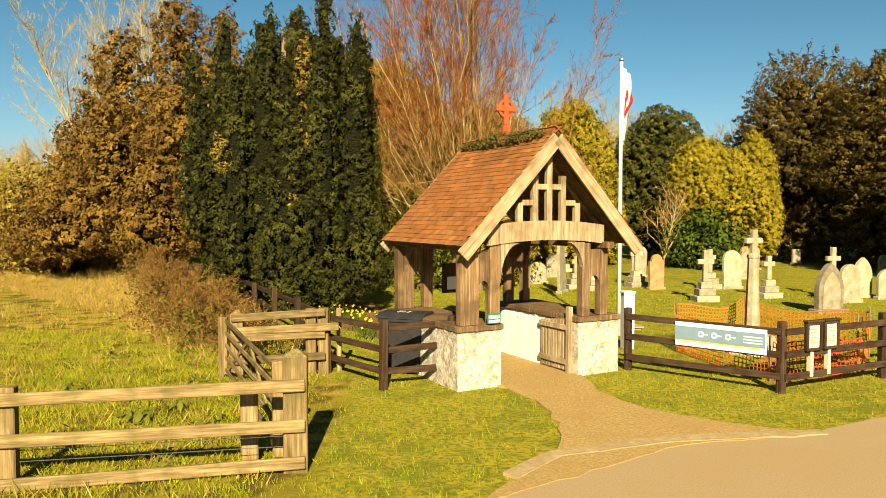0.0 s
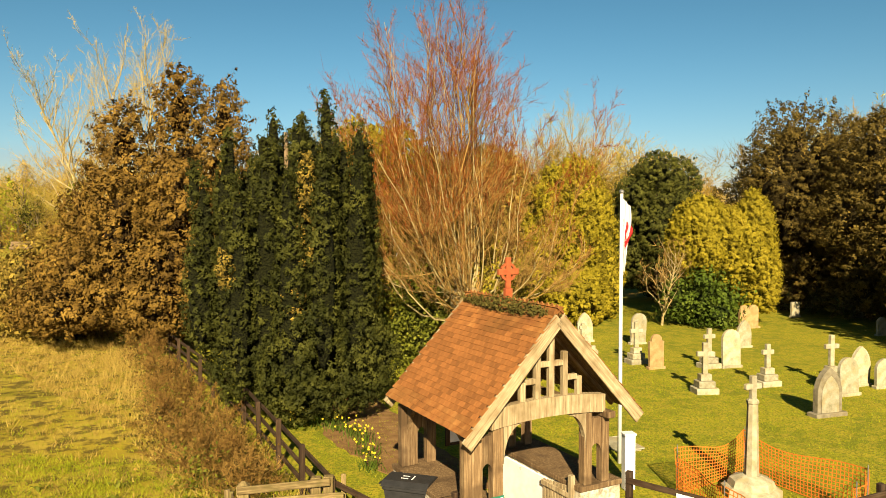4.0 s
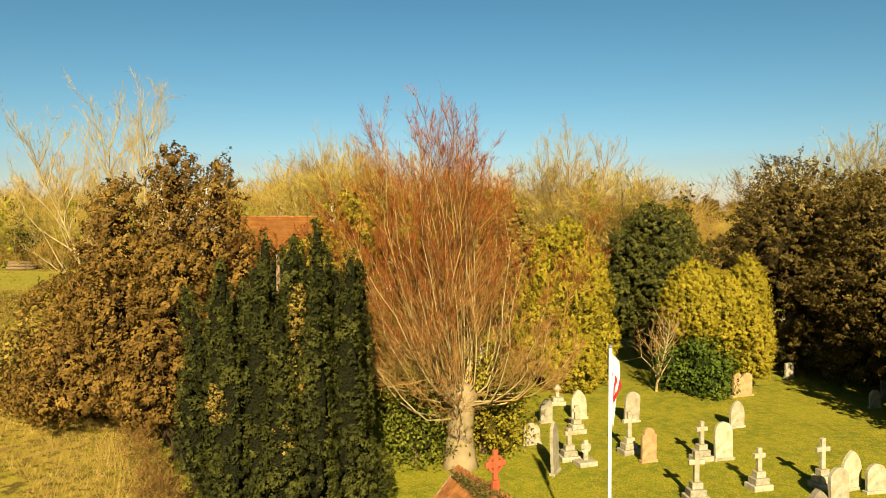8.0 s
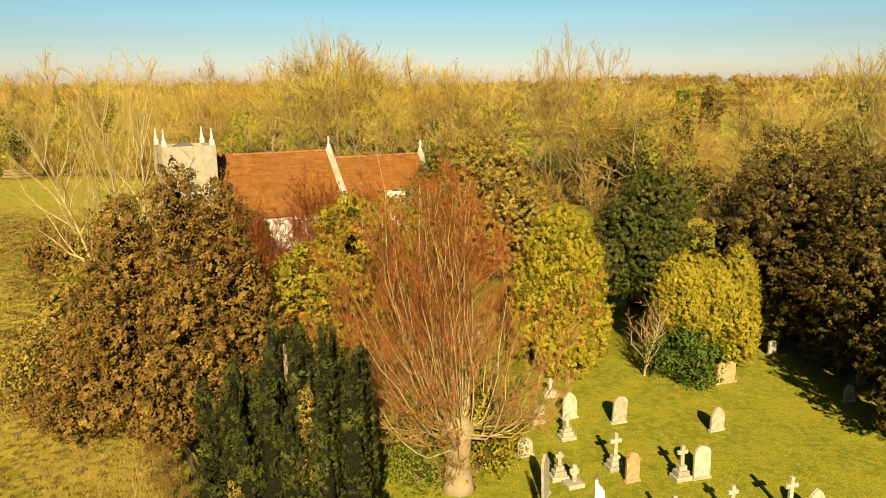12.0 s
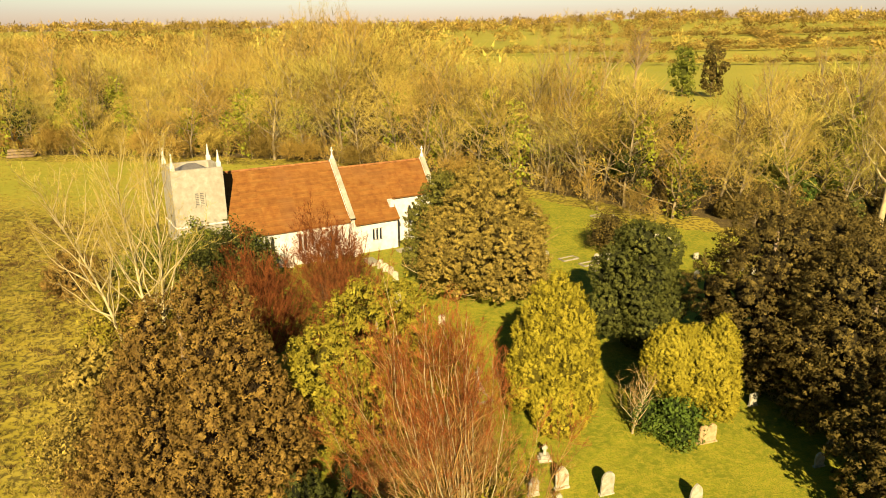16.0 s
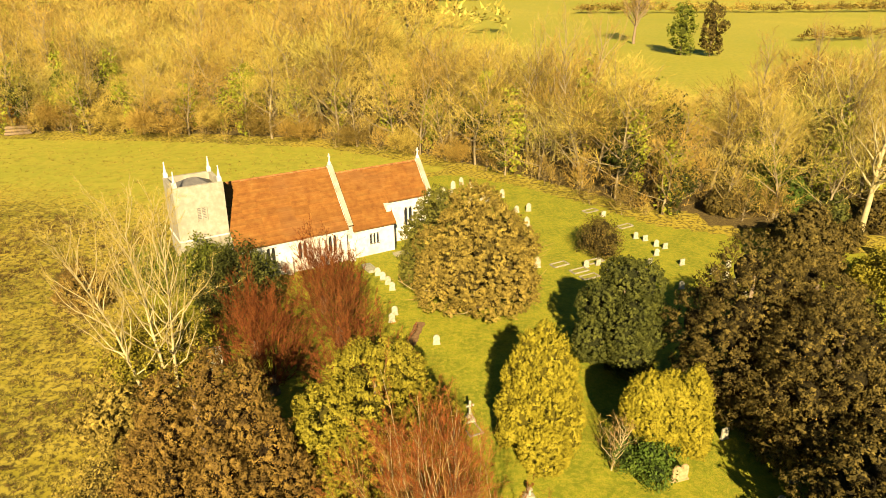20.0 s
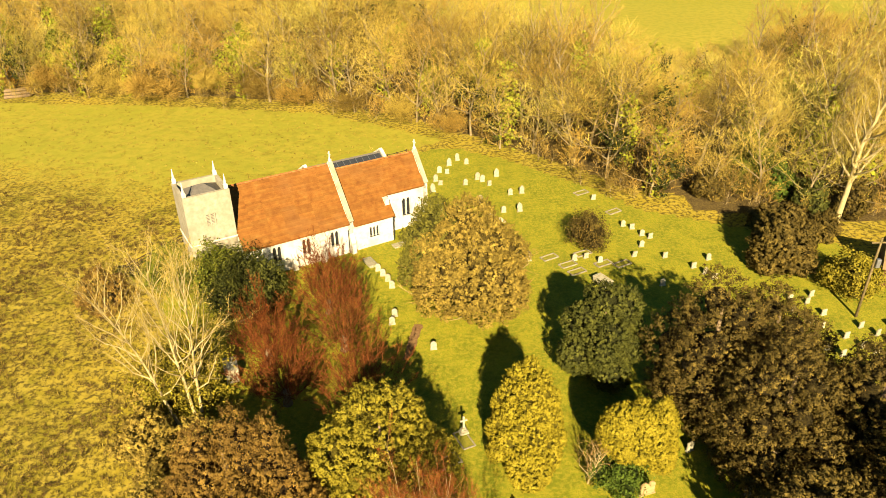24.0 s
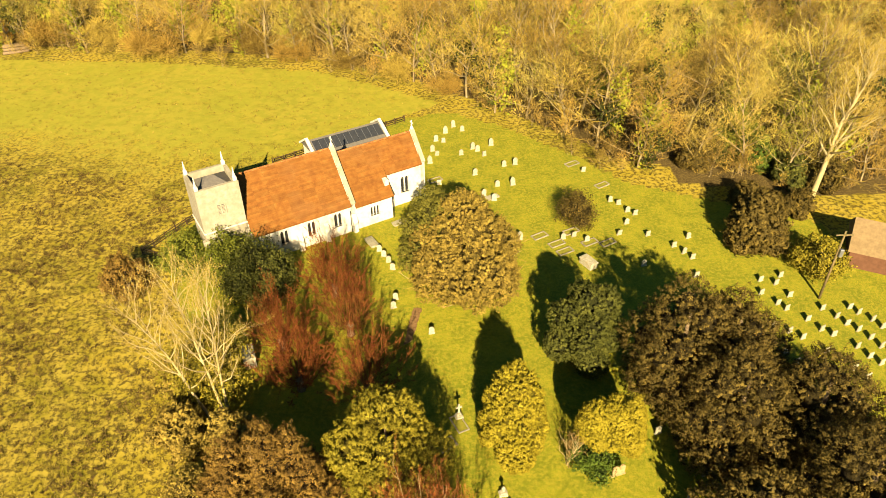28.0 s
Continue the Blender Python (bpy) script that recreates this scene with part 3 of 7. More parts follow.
def foliage(blobs, clumps, per, clump, size, seed, up=0.0, long=1.8, jitter=0.10, zmin=0.15, squash=1.0, bough=0.0):
    rng = np.random.default_rng(seed)
    p, n = crown_points(blobs, clumps, rng, jitter, zmin, bough)
    cs = clump * rng.uniform(0.6, 1.4, (len(p), 1))
    o = rng.normal(0, 0.55, (len(p), per, 3)) * cs[:, None, :] * np.array([1, 1, squash])
    c = (p[:, None, :] + o).reshape(-1, 3)
    nn = unit(unit(o) * 0.45 + n[:, None, :]).reshape(-1, 3)
    ok = c[:, 2] > 0.03
    return leaf_cards(c[ok], nn[ok], size, rng, long, up)


def spaced(p, n, apart, rng):
    """Thin places out so that no two stand nearer than apart."""
    taken, keep = {}, []
    for i in rng.permutation(len(p)):
        k = tuple((p[i] // apart).astype(int))
        near = [q for a in (-1, 0, 1) for b in (-1, 0, 1) for c in (-1, 0, 1) for q in taken.get((k[0] + a, k[1] + b, k[2] + c), ())]
        if near and ((np.array(near) - p[i]) ** 2).sum(1).min() < apart * apart:
            continue
        taken.setdefault(k, []).append(p[i])
        keep.append(i)
    return p[keep], n[keep]


def tufted(blobs, count, per, length, width, rise, size, seed, long=2.0, jitter=0.05, zmin=0.15, flat=1.0, gap=1.0, fan=0.25):
    """Foliage as leafy sprays: each an egg of leaves that points out of the crown, with dark gaps between them."""
    rng = np.random.default_rng(seed)
    p, n = crown_points(blobs, count * 3, rng, jitter, zmin)
    p, n = spaced(p, n, width * gap, rng)
    p, n = p[:count], n[:count]
    d = unit(n + np.array([0, 0, rise]) + rng.normal(0, fan, p.shape))[:, None, :]
    k = rng.uniform(0.6, 1.4, (len(p), 1, 1))
    L, W = length * k * rng.uniform(0.7, 1.3, k.shape), width * k
    u = unit(rng.normal(0, 1, (len(p), per, 3)) + 0.45 * d + 0.3 * n[:, None, :])
    along = (u * d).sum(-1, keepdims=True)
    side = (u - d * along) * np.array([1, 1, flat])
    r = rng.uniform(0.62, 1.08, along.shape)
    c = p[:, None, :] + d * L * (0.5 * along * r - 0.02) + side * W * r * np.clip(1.05 - 0.45 * along, 0.2, 1.2)
    nn = unit(u * 0.75 + n[:, None, :] * 0.3 + rng.normal(0, 0.24, c.shape)).reshape(-1, 3)
    t = unit(d + rng.normal(0, 0.55, c.shape)).reshape(-1, 3)
    c = c.reshape(-1, 3)
    b = unit(np.cross(nn, t))
    t = np.cross(b, nn)
    h = size * 0.7 * rng.uniform(0.6, 1.4, (len(c), 1))
    v = np.stack([c - t * h + b * h / long, c - t * h * 0.8 - b * h / long, c + t * h], 1)
    v = v[c[:, 2] > 0.05].reshape(-1, 3)
    return v, np.arange(len(v)).reshape(-1, 3)


def core_mesh(name, blobs, material, shrink=0.80):
    vs, fs, n = [], [], 0
    a, b = 12, 8
    th, ph = np.meshgrid(np.linspace(0, 2 * math.pi, a, endpoint=False), np.linspace(0.05, math.pi - 0.05, b))
    d = np.stack([np.cos(th) * np.sin(ph), np.sin(th) * np.sin(ph), np.cos(ph)], -1).reshape(-1, 3)
    rng = np.random.default_rng(len(blobs))
    for bl in blobs:
        v = np.array(bl[:3]) + d * np.array(bl[3:6]) * shrink * rng.uniform(0.88, 1.06, (len(d), 1))
        v[:, 2] = np.maximum(v[:, 2], 0.12)
        i = np.arange(a * b).reshape(b, a)
        q = np.stack([i[:-1], i[1:], np.roll(i[1:], -1, 1), np.roll(i[:-1], -1, 1)], -1).reshape(-1, 4)
        vs.append(v)
        fs.append(q + n)
        n += a * b
    return raw_mesh(name, np.concatenate(vs), np.concatenate(fs), [material], smooth=True)


def tubes(p0, p1, r0, r1, n=3):
    """Open tapered tubes, as triangles."""
    p0, p1 = np.asarray(p0, float), np.asarray(p1, float)
    k = len(p0)
    d = unit(p1 - p0)
    h = np.where(np.abs(d[:, 2:3]) < 0.9, np.array([[0, 0, 1.0]]), np.array([[1.0, 0, 0]]))
    a = unit(np.cross(d, h))
    b = np.cross(d, a)
    t = np.arange(n) * 2 * math.pi / n
    ring = a[:, None, :] * np.cos(t)[None, :, None] + b[:, None, :] * np.sin(t)[None, :, None]
    v = np.concatenate([p0[:, None, :] + ring * np.asarray(r0)[:, None, None], p1[:, None, :] + ring * np.asarray(r1)[:, None, None]], 1)
    i = np.arange(n)
    j = (i + 1) % n
    f = np.concatenate([np.stack([i, j, j + n], -1), np.stack([i, j + n, i + n], -1)], 0)
    return v.reshape(-1, 3), (f[None] + (np.arange(k) * 2 * n)[:, None, None]).reshape(-1, 3)


def slivers(p0, p1, w, rng):
    """Twigs: one thin triangle each."""
    p0, p1 = np.asarray(p0, float), np.asarray(p1, float)
    s = unit(np.cross(p1 - p0, rng.normal(0, 1, p0.shape))) * np.asarray(w)[:, None]
    v = np.stack([p0 - s, p0 + s, p1], 1).reshape(-1, 3)
    return v, np.arange(len(v)).reshape(-1, 3)


def joined(pieces):
    v, f, m, n = [], [], [], 0
    for vv, ff, k in pieces:
        v.append(vv)
        f.append(ff + n)
        m.append(np.full(len(ff), k))
        n += len(vv)
    return np.concatenate(v), np.concatenate(f), np.concatenate(m)


def grow(start, way, length, radius, rng, steps=5, lift=0.15, wander=0.12):
    """One limb as a polyline that bends upward."""
    pts, rad = [np.array(start, float)], [radius]
    d = np.array(way, float)
    d /= np.linalg.norm(d)
    for i in range(steps):
        d = d + np.array([0, 0, lift]) + rng.normal(0, wander, 3)
        d /= np.linalg.norm(d)
        pts.append(pts[-1] + d * length / steps)
        rad.append(radius * (1 - (i + 1) / steps * 0.85))
    return pts, rad


def side_twigs(pts, count, length, rng, angle=0.7, lift=0.35, lo=0.25, skew=1.0):
    """Starts and ends of shoots along a polyline."""
    P = np.array(pts)
    t = lo + (1 - lo) * rng.random(count) ** skew
    s = t * (len(P) - 1)
    i = np.minimum(s.astype(int), len(P) - 2)
    f = (s - i)[:, None]
    base = P[i] * (1 - f) + P[i + 1] * f
    d = unit(P[i + 1] - P[i])
    d = unit(d + rng.normal(0, angle, (count, 3)) + np.array([0, 0, lift]))
    L = length * (1.15 - 0.6 * t)[:, None] * rng.uniform(0.5, 1.3, (count, 1))
    return base, base + d * L


def bare_tree(seed, height, spread, limbs=26, twigs=14, sub=3, trunk_r=0.16, fork=0.25, lift=0.22, tw=0.022, nside=4, lean=(0, 0), first=0.9):
    """A winter tree: trunk, limbs, branches and fine twigs; returns triangles with 0 for bark and 1 for twigs."""
    rng = np.random.default_rng(seed)
    seg0, seg1, ra, rb = [], [], [], []
    tw0, tw1 = [], []
    tp, tr = grow((0, 0, -0.1), (lean[0], lean[1], 1), height * 0.86, trunk_r, rng, 7, 0.06, 0.05)

    def put(p, r):
        for i in range(len(p) - 1):
            seg0.append(p[i]); seg1.append(p[i + 1]); ra.append(r[i]); rb.append(r[i + 1])
    put(tp, tr)
    T = np.array(tp)
    for k in range(limbs):
        t = fork + (1 - fork) * (k + rng.random()) / limbs
        s = t * (len(T) - 1)
        i = min(int(s), len(T) - 2)
        b = T[i] + (T[i + 1] - T[i]) * (s - i)
        a = k * 2.4 + rng.normal(0, 0.3)
        rise = first + 1.2 * t
        L = spread * (1.25 - 0.75 * t) * rng.uniform(0.75, 1.25)
        lp, lr = grow(b, (math.cos(a), math.sin(a), rise), L * 1.25, trunk_r * (0.50 - 0.30 * t), rng, 5, lift, 0.19)
        put(lp, lr)
        b0, b1 = side_twigs(lp, twigs, L * 0.55, rng)
        tw0.append(b0); tw1.append(b1)
        for _ in range(sub):
            f = rng.uniform(0.2, 0.95, (len(b0), 1))
            c0 = b0 + (b1 - b0) * f
            dd = unit(unit(b1 - b0) + rng.normal(0, 0.6, b0.shape) + np.array([0, 0, 0.3]))
            c1 = c0 + dd * np.linalg.norm(b1 - b0, axis=1, keepdims=True) * rng.uniform(0.3, 0.7, (len(b0), 1))
            tw0.append(c0); tw1.append(c1)
    t0, t1 = np.concatenate(tw0), np.concatenate(tw1)
    bark = tubes(seg0, seg1, np.array(ra), np.maximum(np.array(rb), tw * 0.5), nside) if nside else slivers(np.array(seg0), np.array(seg1), np.array(ra), rng)
    fine = slivers(t0, t1, np.full(len(t0), tw) * rng.uniform(0.6, 1.3, len(t0)), rng)
    return joined([(*bark, 0), (*fine, 1)])


def branching(seed, height, spread, limbs=20, boughs=6, twigs=7, sub=2, trunk_r=0.16, fork=0.25, tw=0.012, nside=5, lean=(0, 0), open_=0.9, lift=0.10, fine_part=0.34):
    """A winter tree in four orders: trunk, limbs, boughs on them and twigs on those; 0 for bark and 1 for twigs."""
    rng = np.random.default_rng(seed)
    a0, a1, ra, rb, b0, b1, t0, t1 = [], [], [], [], [], [], [], []
    tp, tr = grow((0, 0, -0.1), (lean[0], lean[1], 1), height * 0.84, trunk_r, rng, 8, 0.05, 0.06)
    T = np.array(tp)
    for i in range(8):
        a0.append(tp[i]); a1.append(tp[i + 1]); ra.append(tr[i]); rb.append(tr[i + 1])
    for k in range(limbs):
        t = fork + (1 - fork) * (k + rng.random()) / limbs
        i = min(int(t * 8), 7)
        at = T[i] + (T[i + 1] - T[i]) * (t * 8 - i)
        a = k * 2.4 + rng.normal(0, 0.3)
        tilt = open_ * (1.25 - 0.85 * t) * rng.uniform(0.75, 1.2)
        L = spread * (1.15 - 0.45 * t) * rng.uniform(0.75, 1.2)
        lp, lr = grow(at, (math.cos(a) * math.sin(tilt), math.sin(a) * math.sin(tilt), math.cos(tilt)), L, trunk_r * (0.52 - 0.30 * t), rng, 6, lift, 0.15)
        P = np.array(lp)
        for q in range(6):
            a0.append(lp[q]); a1.append(lp[q + 1]); ra.append(lr[q]); rb.append(lr[q + 1])
        lines = [(P, L * 0.5)]
        for m in range(boughs):
            f = 0.22 + 0.75 * (m + rng.random()) / boughs
            q = min(int(f * 6), 5)
            c = P[q] + (P[q + 1] - P[q]) * (f * 6 - q)
            d = unit(unit(P[q + 1] - P[q]) + rng.normal(0, 0.55, 3) + np.array([0, 0, 0.15]))
            bl = L * 0.5 * (1.15 - 0.6 * f) * rng.uniform(0.6, 1.25)
            sp, _ = grow(c, d, bl, 1.0, rng, 4, lift, 0.17)
            b0 += sp[:-1]; b1 += sp[1:]
            lines.append((np.array(sp), bl))
        for sp, bl in lines:
            c0, c1 = side_twigs(sp, twigs, bl * fine_part, rng, 0.55, 0.25, 0.2)
            t0.append(c0); t1.append(c1)
            for _ in range(sub):
                f = rng.uniform(0.2, 0.95, (len(c0), 1))
                e0 = c0 + (c1 - c0) * f
                d = unit(unit(c1 - c0) + rng.normal(0, 0.5, c0.shape) + np.array([0, 0, 0.2]))
                t0.append(e0); t1.append(e0 + d * np.linalg.norm(c1 - c0, axis=1, keepdims=True) * rng.uniform(0.4, 0.8, (len(c0), 1)))
    t0, t1 = np.concatenate(t0), np.concatenate(t1)
    bark = tubes(a0, a1, np.maximum(np.array(ra), tw), np.maximum(np.array(rb), tw * 0.6), nside)
    mid = slivers(b0, np.array(b1) + 0.25 * (np.array(b1) - np.array(b0)), np.full(len(b0), tw * 1.2), rng) if nside < 5 else tubes(b0, b1, np.full(len(b0), tw * 1.1), np.full(len(b0), tw * 0.8), 3)
    fine = slivers(t0, t1, np.full(len(t0), tw * 0.75) * rng.uniform(0.6, 1.3, len(t0)), rng)
    return joined([(*bark, 0), (*mid, 1 if nside < 5 else 0), (*fine, 1)])


def evergreen(name, x, y, blobs, clumps, per, clump, size, material, seed, label, up=0.0, long=1.8, jitter=0.10, trunk=0.22, trunk_top=None, squash=1.0, shrink=0.68, category="tree", zmin=0.15, bough=0.9, plume=None, core=99):
    z = ground_z(x, y)
    t = thing(name, pose(x, y, z), label, category)
    tt = trunk_top or max(b[2] for b in blobs)
    part("trunk", Shape().tube((0, 0, -0.15), (0.05, 0, tt * 0.5), trunk, trunk * 0.7, 9).tube((0.05, 0, tt * 0.5), (0, 0, tt), trunk * 0.7, trunk * 0.25, 9), B_BARK, t, smooth=True)
    if plume:
        v, f = tufted(blobs, clumps, per, *plume[:3], size, seed, long, jitter, zmin, *plume[3:])
    else:
        v, f = foliage(blobs, clumps, per, clump, size, seed, up, long, jitter, zmin, squash, bough)
    part("crown", raw_mesh("crown", v, f, [material]), None, t)
    # solid shell behind the leaves, coloured dark for the crown's inner shade
    tagged(part("inner_foliage", core_mesh("inner_foliage", blobs[:core], core_of(material, 0.3 if material == L_BROWN else 0.6), shrink * 0.8 if plume else shrink), None, t, "dark solid core, inner shade of the crown put into its colour"), kind="stuff")
    return t


def ring_blobs(cx, cy, n, rad, z0, z1, r, rz, rng, wob=0.25):
    out = []
    for i in range(n):
        a = 6.283 * i / n + rng.uniform(-0.3, 0.3)
        q = rad * rng.uniform(0.7, 1.15)
        out.append((cx + q * math.cos(a), cy + q * math.sin(a), rng.uniform(z0, z1), r * rng.uniform(1 - wob, 1 + wob), r * rng.uniform(1 - wob, 1 + wob), rz * rng.uniform(1 - wob, 1 + wob)))
    return out


def lumpy(h, r, seed, n=14, low=0.6, top=0.5, core=0.72, shape=1.0):
    """Blobs for a broad round-headed evergreen of height h and radius r."""
    g = np.random.default_rng(seed)
    out = [(0, 0, h * 0.48, r * core, r * core, h * 0.44)]
    for i in range(n):
        t = (i + 0.5) / n
        z = low + (h - low) * t * 0.92
        w = r * (math.sin(math.pi * min(1, (0.22 + 0.70 * t))) ** shape) * 0.72
        a = i * 2.4 + g.uniform(-0.4, 0.4)
        s = r * g.uniform(0.32, 0.50)
        out.append((w * math.cos(a), w * math.sin(a), z, s, s, s * g.uniform(0.8, 1.3)))
    return out


g = np.random.default_rng(21)
# the clipped-looking dark yew beside the gate: many upright columns, a rounder skirt in front
yew = [(0, 0.2, 3.2, 2.2, 1.9, 3.0)]
for i in range(34):
    a, q = i * 2.4, 2.95 * math.sqrt((i + 0.4) / 34)
    x, y = q * math.cos(a), 0.85 * q * math.sin(a)
    hh = 8.3 + 0.36 * x - 0.12 * q * q + g.uniform(-1.1, 0.8)
    r = g.uniform(0.36, 0.50)
    foot = max(0.2, 0.6 * (q - 1.2), 1.35 * (-x - 0.8))
    yew.append((x * 0.96, y, (hh * 0.9 + foot) / 2, r, r, (hh * 0.9 - foot) / 2))
    yew.append((x + g.normal(0, 0.06), y, hh * 0.80, r * 0.62, r * 0.62, hh * 0.20))
    if q < 2.6:
        yew.append((x + g.normal(0, 0.1), y, hh * 0.96, 0.2, 0.2, g.uniform(0.5, 1.15)))
yew += ring_blobs(0.5, -0.3, 12, 2.0, 1.4, 2.6, 0.75, 1.05, g)
yew += [(1.7, -1.7, 1.5, 1.0, 1.0, 1.2), (0.6, -2.2, 1.4, 1.0, 0.9, 1.15), (2.3, -1.1, 2.4, 0.8, 0.8, 1.2)]
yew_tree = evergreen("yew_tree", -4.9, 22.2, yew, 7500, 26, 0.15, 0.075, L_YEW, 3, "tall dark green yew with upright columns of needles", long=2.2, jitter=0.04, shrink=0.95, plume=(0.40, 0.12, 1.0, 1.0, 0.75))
bs_v, bs_f = tufted([(0.95, -1.75, 6.3, 0.22, 0.22, 1.7), (0.6, -2.1, 3.6, 0.25, 0.2, 0.7), (-1.2, -2.4, 4.6, 0.2, 0.2, 0.5)], 90, 22, 0.35, 0.12, 0.8, 0.07, 31)
part("browned_sprays", raw_mesh("browned_sprays", bs_v, bs_f, [L_TANYEW]), None, yew_tree, "browned dying sprays down the front")
# bronze-leaved evergreen oak
br = []
for x, y, top, r in ((1.0, 0.0, 13.4, 2.0), (3.1, 0.3, 12.9, 1.7), (-1.9, 0.2, 11.9, 2.1), (4.3, 0.2, 9.6, 1.6), (-3.6, -0.2, 8.0, 2.0), (1.8, -2.2, 9.0, 2.0), (-0.8, -2.4, 8.0, 2.0), (0.6, 2.4, 9.8, 2.2), (-2.6, 2.0, 8.2, 2.0), (3.6, -1.6, 6.4, 1.8), (-4.7, -0.8, 4.8, 1.6), (-2.8, -2.6, 5.2, 1.8), (1.0, -3.6, 5.2, 1.6), (3.4, 2.4, 7.4, 1.8)):
    # each leader is a tapering spire
    for k in range(4):
        q = (k + 0.5) / 4
        br.append((x * (1.12 - 0.2 * q) + g.normal(0, 0.15), y + g.normal(0, 0.15), 0.9 + (top - 1.6) * (0.16 + 0.8 * q), r * (1.12 - 0.78 * q ** 1.7), r * (1.12 - 0.78 * q ** 1.7), (top - 1) * 0.17))
evergreen("evergreen_oak", -13.6, 34.6, br, 2700, 56, 0.30, 0.12, L_BROWN, 5, "broad evergreen oak with bronze-brown leaves", jitter=0.10, trunk=0.4, shrink=0.6, plume=(1.25, 0.26, 0.5, 1.0, 1.35, 0.5))
evergreen("bramble_bush", -20.0, 36.0, lumpy(4.5, 2.6, 14, 10, 0.3), 700, 10, 0.45, 0.20, L_TANYEW, 15, "tawny scrubby bush at the meadow edge", category="bush")
# golden cypresses
cone = [(0, 0, 3.6, 2.5, 2.4, 3.8), (0.1, 0, 6.6, 1.5, 1.5, 2.6)]
for k in range(46):
    z = 0.9 + 8.0 * ((k + 0.5) / 46) ** 1.15
    w, a = 2.65 * max(0.05, 1 - (z / 9.9) ** 2.2) ** 0.75 * (0.86 + 0.14 * min(1, z / 2.5)), k * 2.4
    cone.append((w * math.cos(a), w * math.sin(a), z, g.uniform(0.5, 0.85), g.uniform(0.5, 0.85), g.uniform(0.8, 1.25)))
evergreen("golden_cypress", 7.6, 42.9, cone, 3400, 36, 0.24, 0.10, L_GOLD, 6, "tall conical golden cypress", jitter=0.04, shrink=0.84, plume=(0.6, 0.16, 0.9, 1.0, 1.0))
evergreen("golden_cypress", 7.7, 40.4, [(0, 0, 1.5, 1.75, 1.6, 1.7)], 600, 40, 0.22, 0.085, L_GOLD, 7, "low rounded golden cypress bush", jitter=0.04, shrink=0.9, plume=(0.4, 0.14, 0.6, 1.0, 0.8))
gp = [(1.9, 0, 4.0, 1.15, 1.3, 3.6), (-1.2, -0.3, 5.0, 1.75, 1.7, 2.2), (0.1, 0, 4.2, 1.9, 1.7, 2.5), (2.3, -0.3, 2.8, 0.9, 1.1, 2.4), (-2.0, -0.2, 4.4, 1.1, 1.2, 1.5)] + ring_blobs(-0.2, 0, 9, 1.8, 3.0, 5.6, 0.8, 1.1, g)
evergreen("golden_cypress", 16.0, 41.2, gp, 2500, 36, 0.26, 0.10, L_GOLD, 8, "two-headed golden cypress on a short trunk", jitter=0.05, shrink=0.8, zmin=0.7, plume=(0.5, 0.16, 0.6, 1.0, 1.0))
evergreen("laurel_bush", 14.6, 40.0, lumpy(2.4, 1.8, 9, 8, 0.2), 420, 10, 0.35, 0.20, L_LAUREL, 9, "glossy green laurel under the cypress", category="bush")
evergreen("holly_tree", 15.8, 53.0, lumpy(10.4, 3.7, 10, 16, 1.2), 2700, 28, 0.30, 0.11, L_HOLLY, 10, "dense grey-green holly tree", jitter=0.06, shrink=0.76, plume=(0.42, 0.19, 0.35, 1.0, 1.0))
# the spreading yews at the east side
# the two lowest, at the end, are added unseen to cast shade northward
SPREADING = ((24.0, 48.2, 12.3, 5.2, 31), (28.8, 48.0, 11.5, 4.6, 33), (33.0, 39.5, 12.0, 4.8, 32), (26.6, 40.2, 11.8, 4.8, 34), (33.0, 31.5, 13.0, 5.2, 36), (38.5, 33.0, 11.5, 4.8, 35), (25.2, 30.6, 7.6, 4.5, 37), (31.5, 26.0, 8.6, 4.5, 38))
for (x, y, h, r, s) in SPREADING:
    evergreen("spreading_yew", x, y, lumpy(h, r, s, 20, 1.2 if y < 49 else 3.6, core=0.62), 1700 if s < 37 else 700, 36 if s < 37 else 22, 0.45, 0.13 if s < 37 else 0.2, L_CEDAR, s, "broad spreading yew with brown-green needles", jitter=0.10, trunk=0.45, shrink=0.56, zmin=0.5, plume=(1.2, 0.30, 0.12, 0.6, 1.1))
# olive-leaved tree behind the lime
evergreen("ivied_tree", -3.6, 38.0, lumpy(10.0, 4.7, 12, 18, 1.0), 2500, 28, 0.42, 0.13, L_OLIVE, 12, "spreading tree clad in yellow-green ivy", jitter=0.10, trunk=0.3, shrink=0.5, plume=(0.6, 0.24, 0.4, 0.8, 1.1))
evergreen("ivy_bush", 1.9, 29.6, lumpy(4.2, 1.6, 13, 9, 0.2), 520, 9, 0.35, 0.15, L_OLIVE, 13, "bushy ivy growing beside the lime trunk", category="bush")
evergreen("ivy_bush", -0.9, 28.4, lumpy(3.8, 1.2, 16, 9, 0.2), 420, 9, 0.35, 0.15, L_IVY, 17, "bushy ivy growing beside the lime trunk", category="bush")
# broad old yew in the middle of the churchyard, and smaller shrubs
evergreen("old_yew", 0.9, 69.2, lumpy(9.9, 4.3, 29, 16, 2.0), 1500, 30, 0.45, 0.14, L_DKYEW, 29, "dark green yew grown into its tan neighbour", jitter=0.08, trunk=0.5, zmin=1.2, shrink=0.7, plume=(0.75, 0.26, 0.35, 0.8, 1.0))
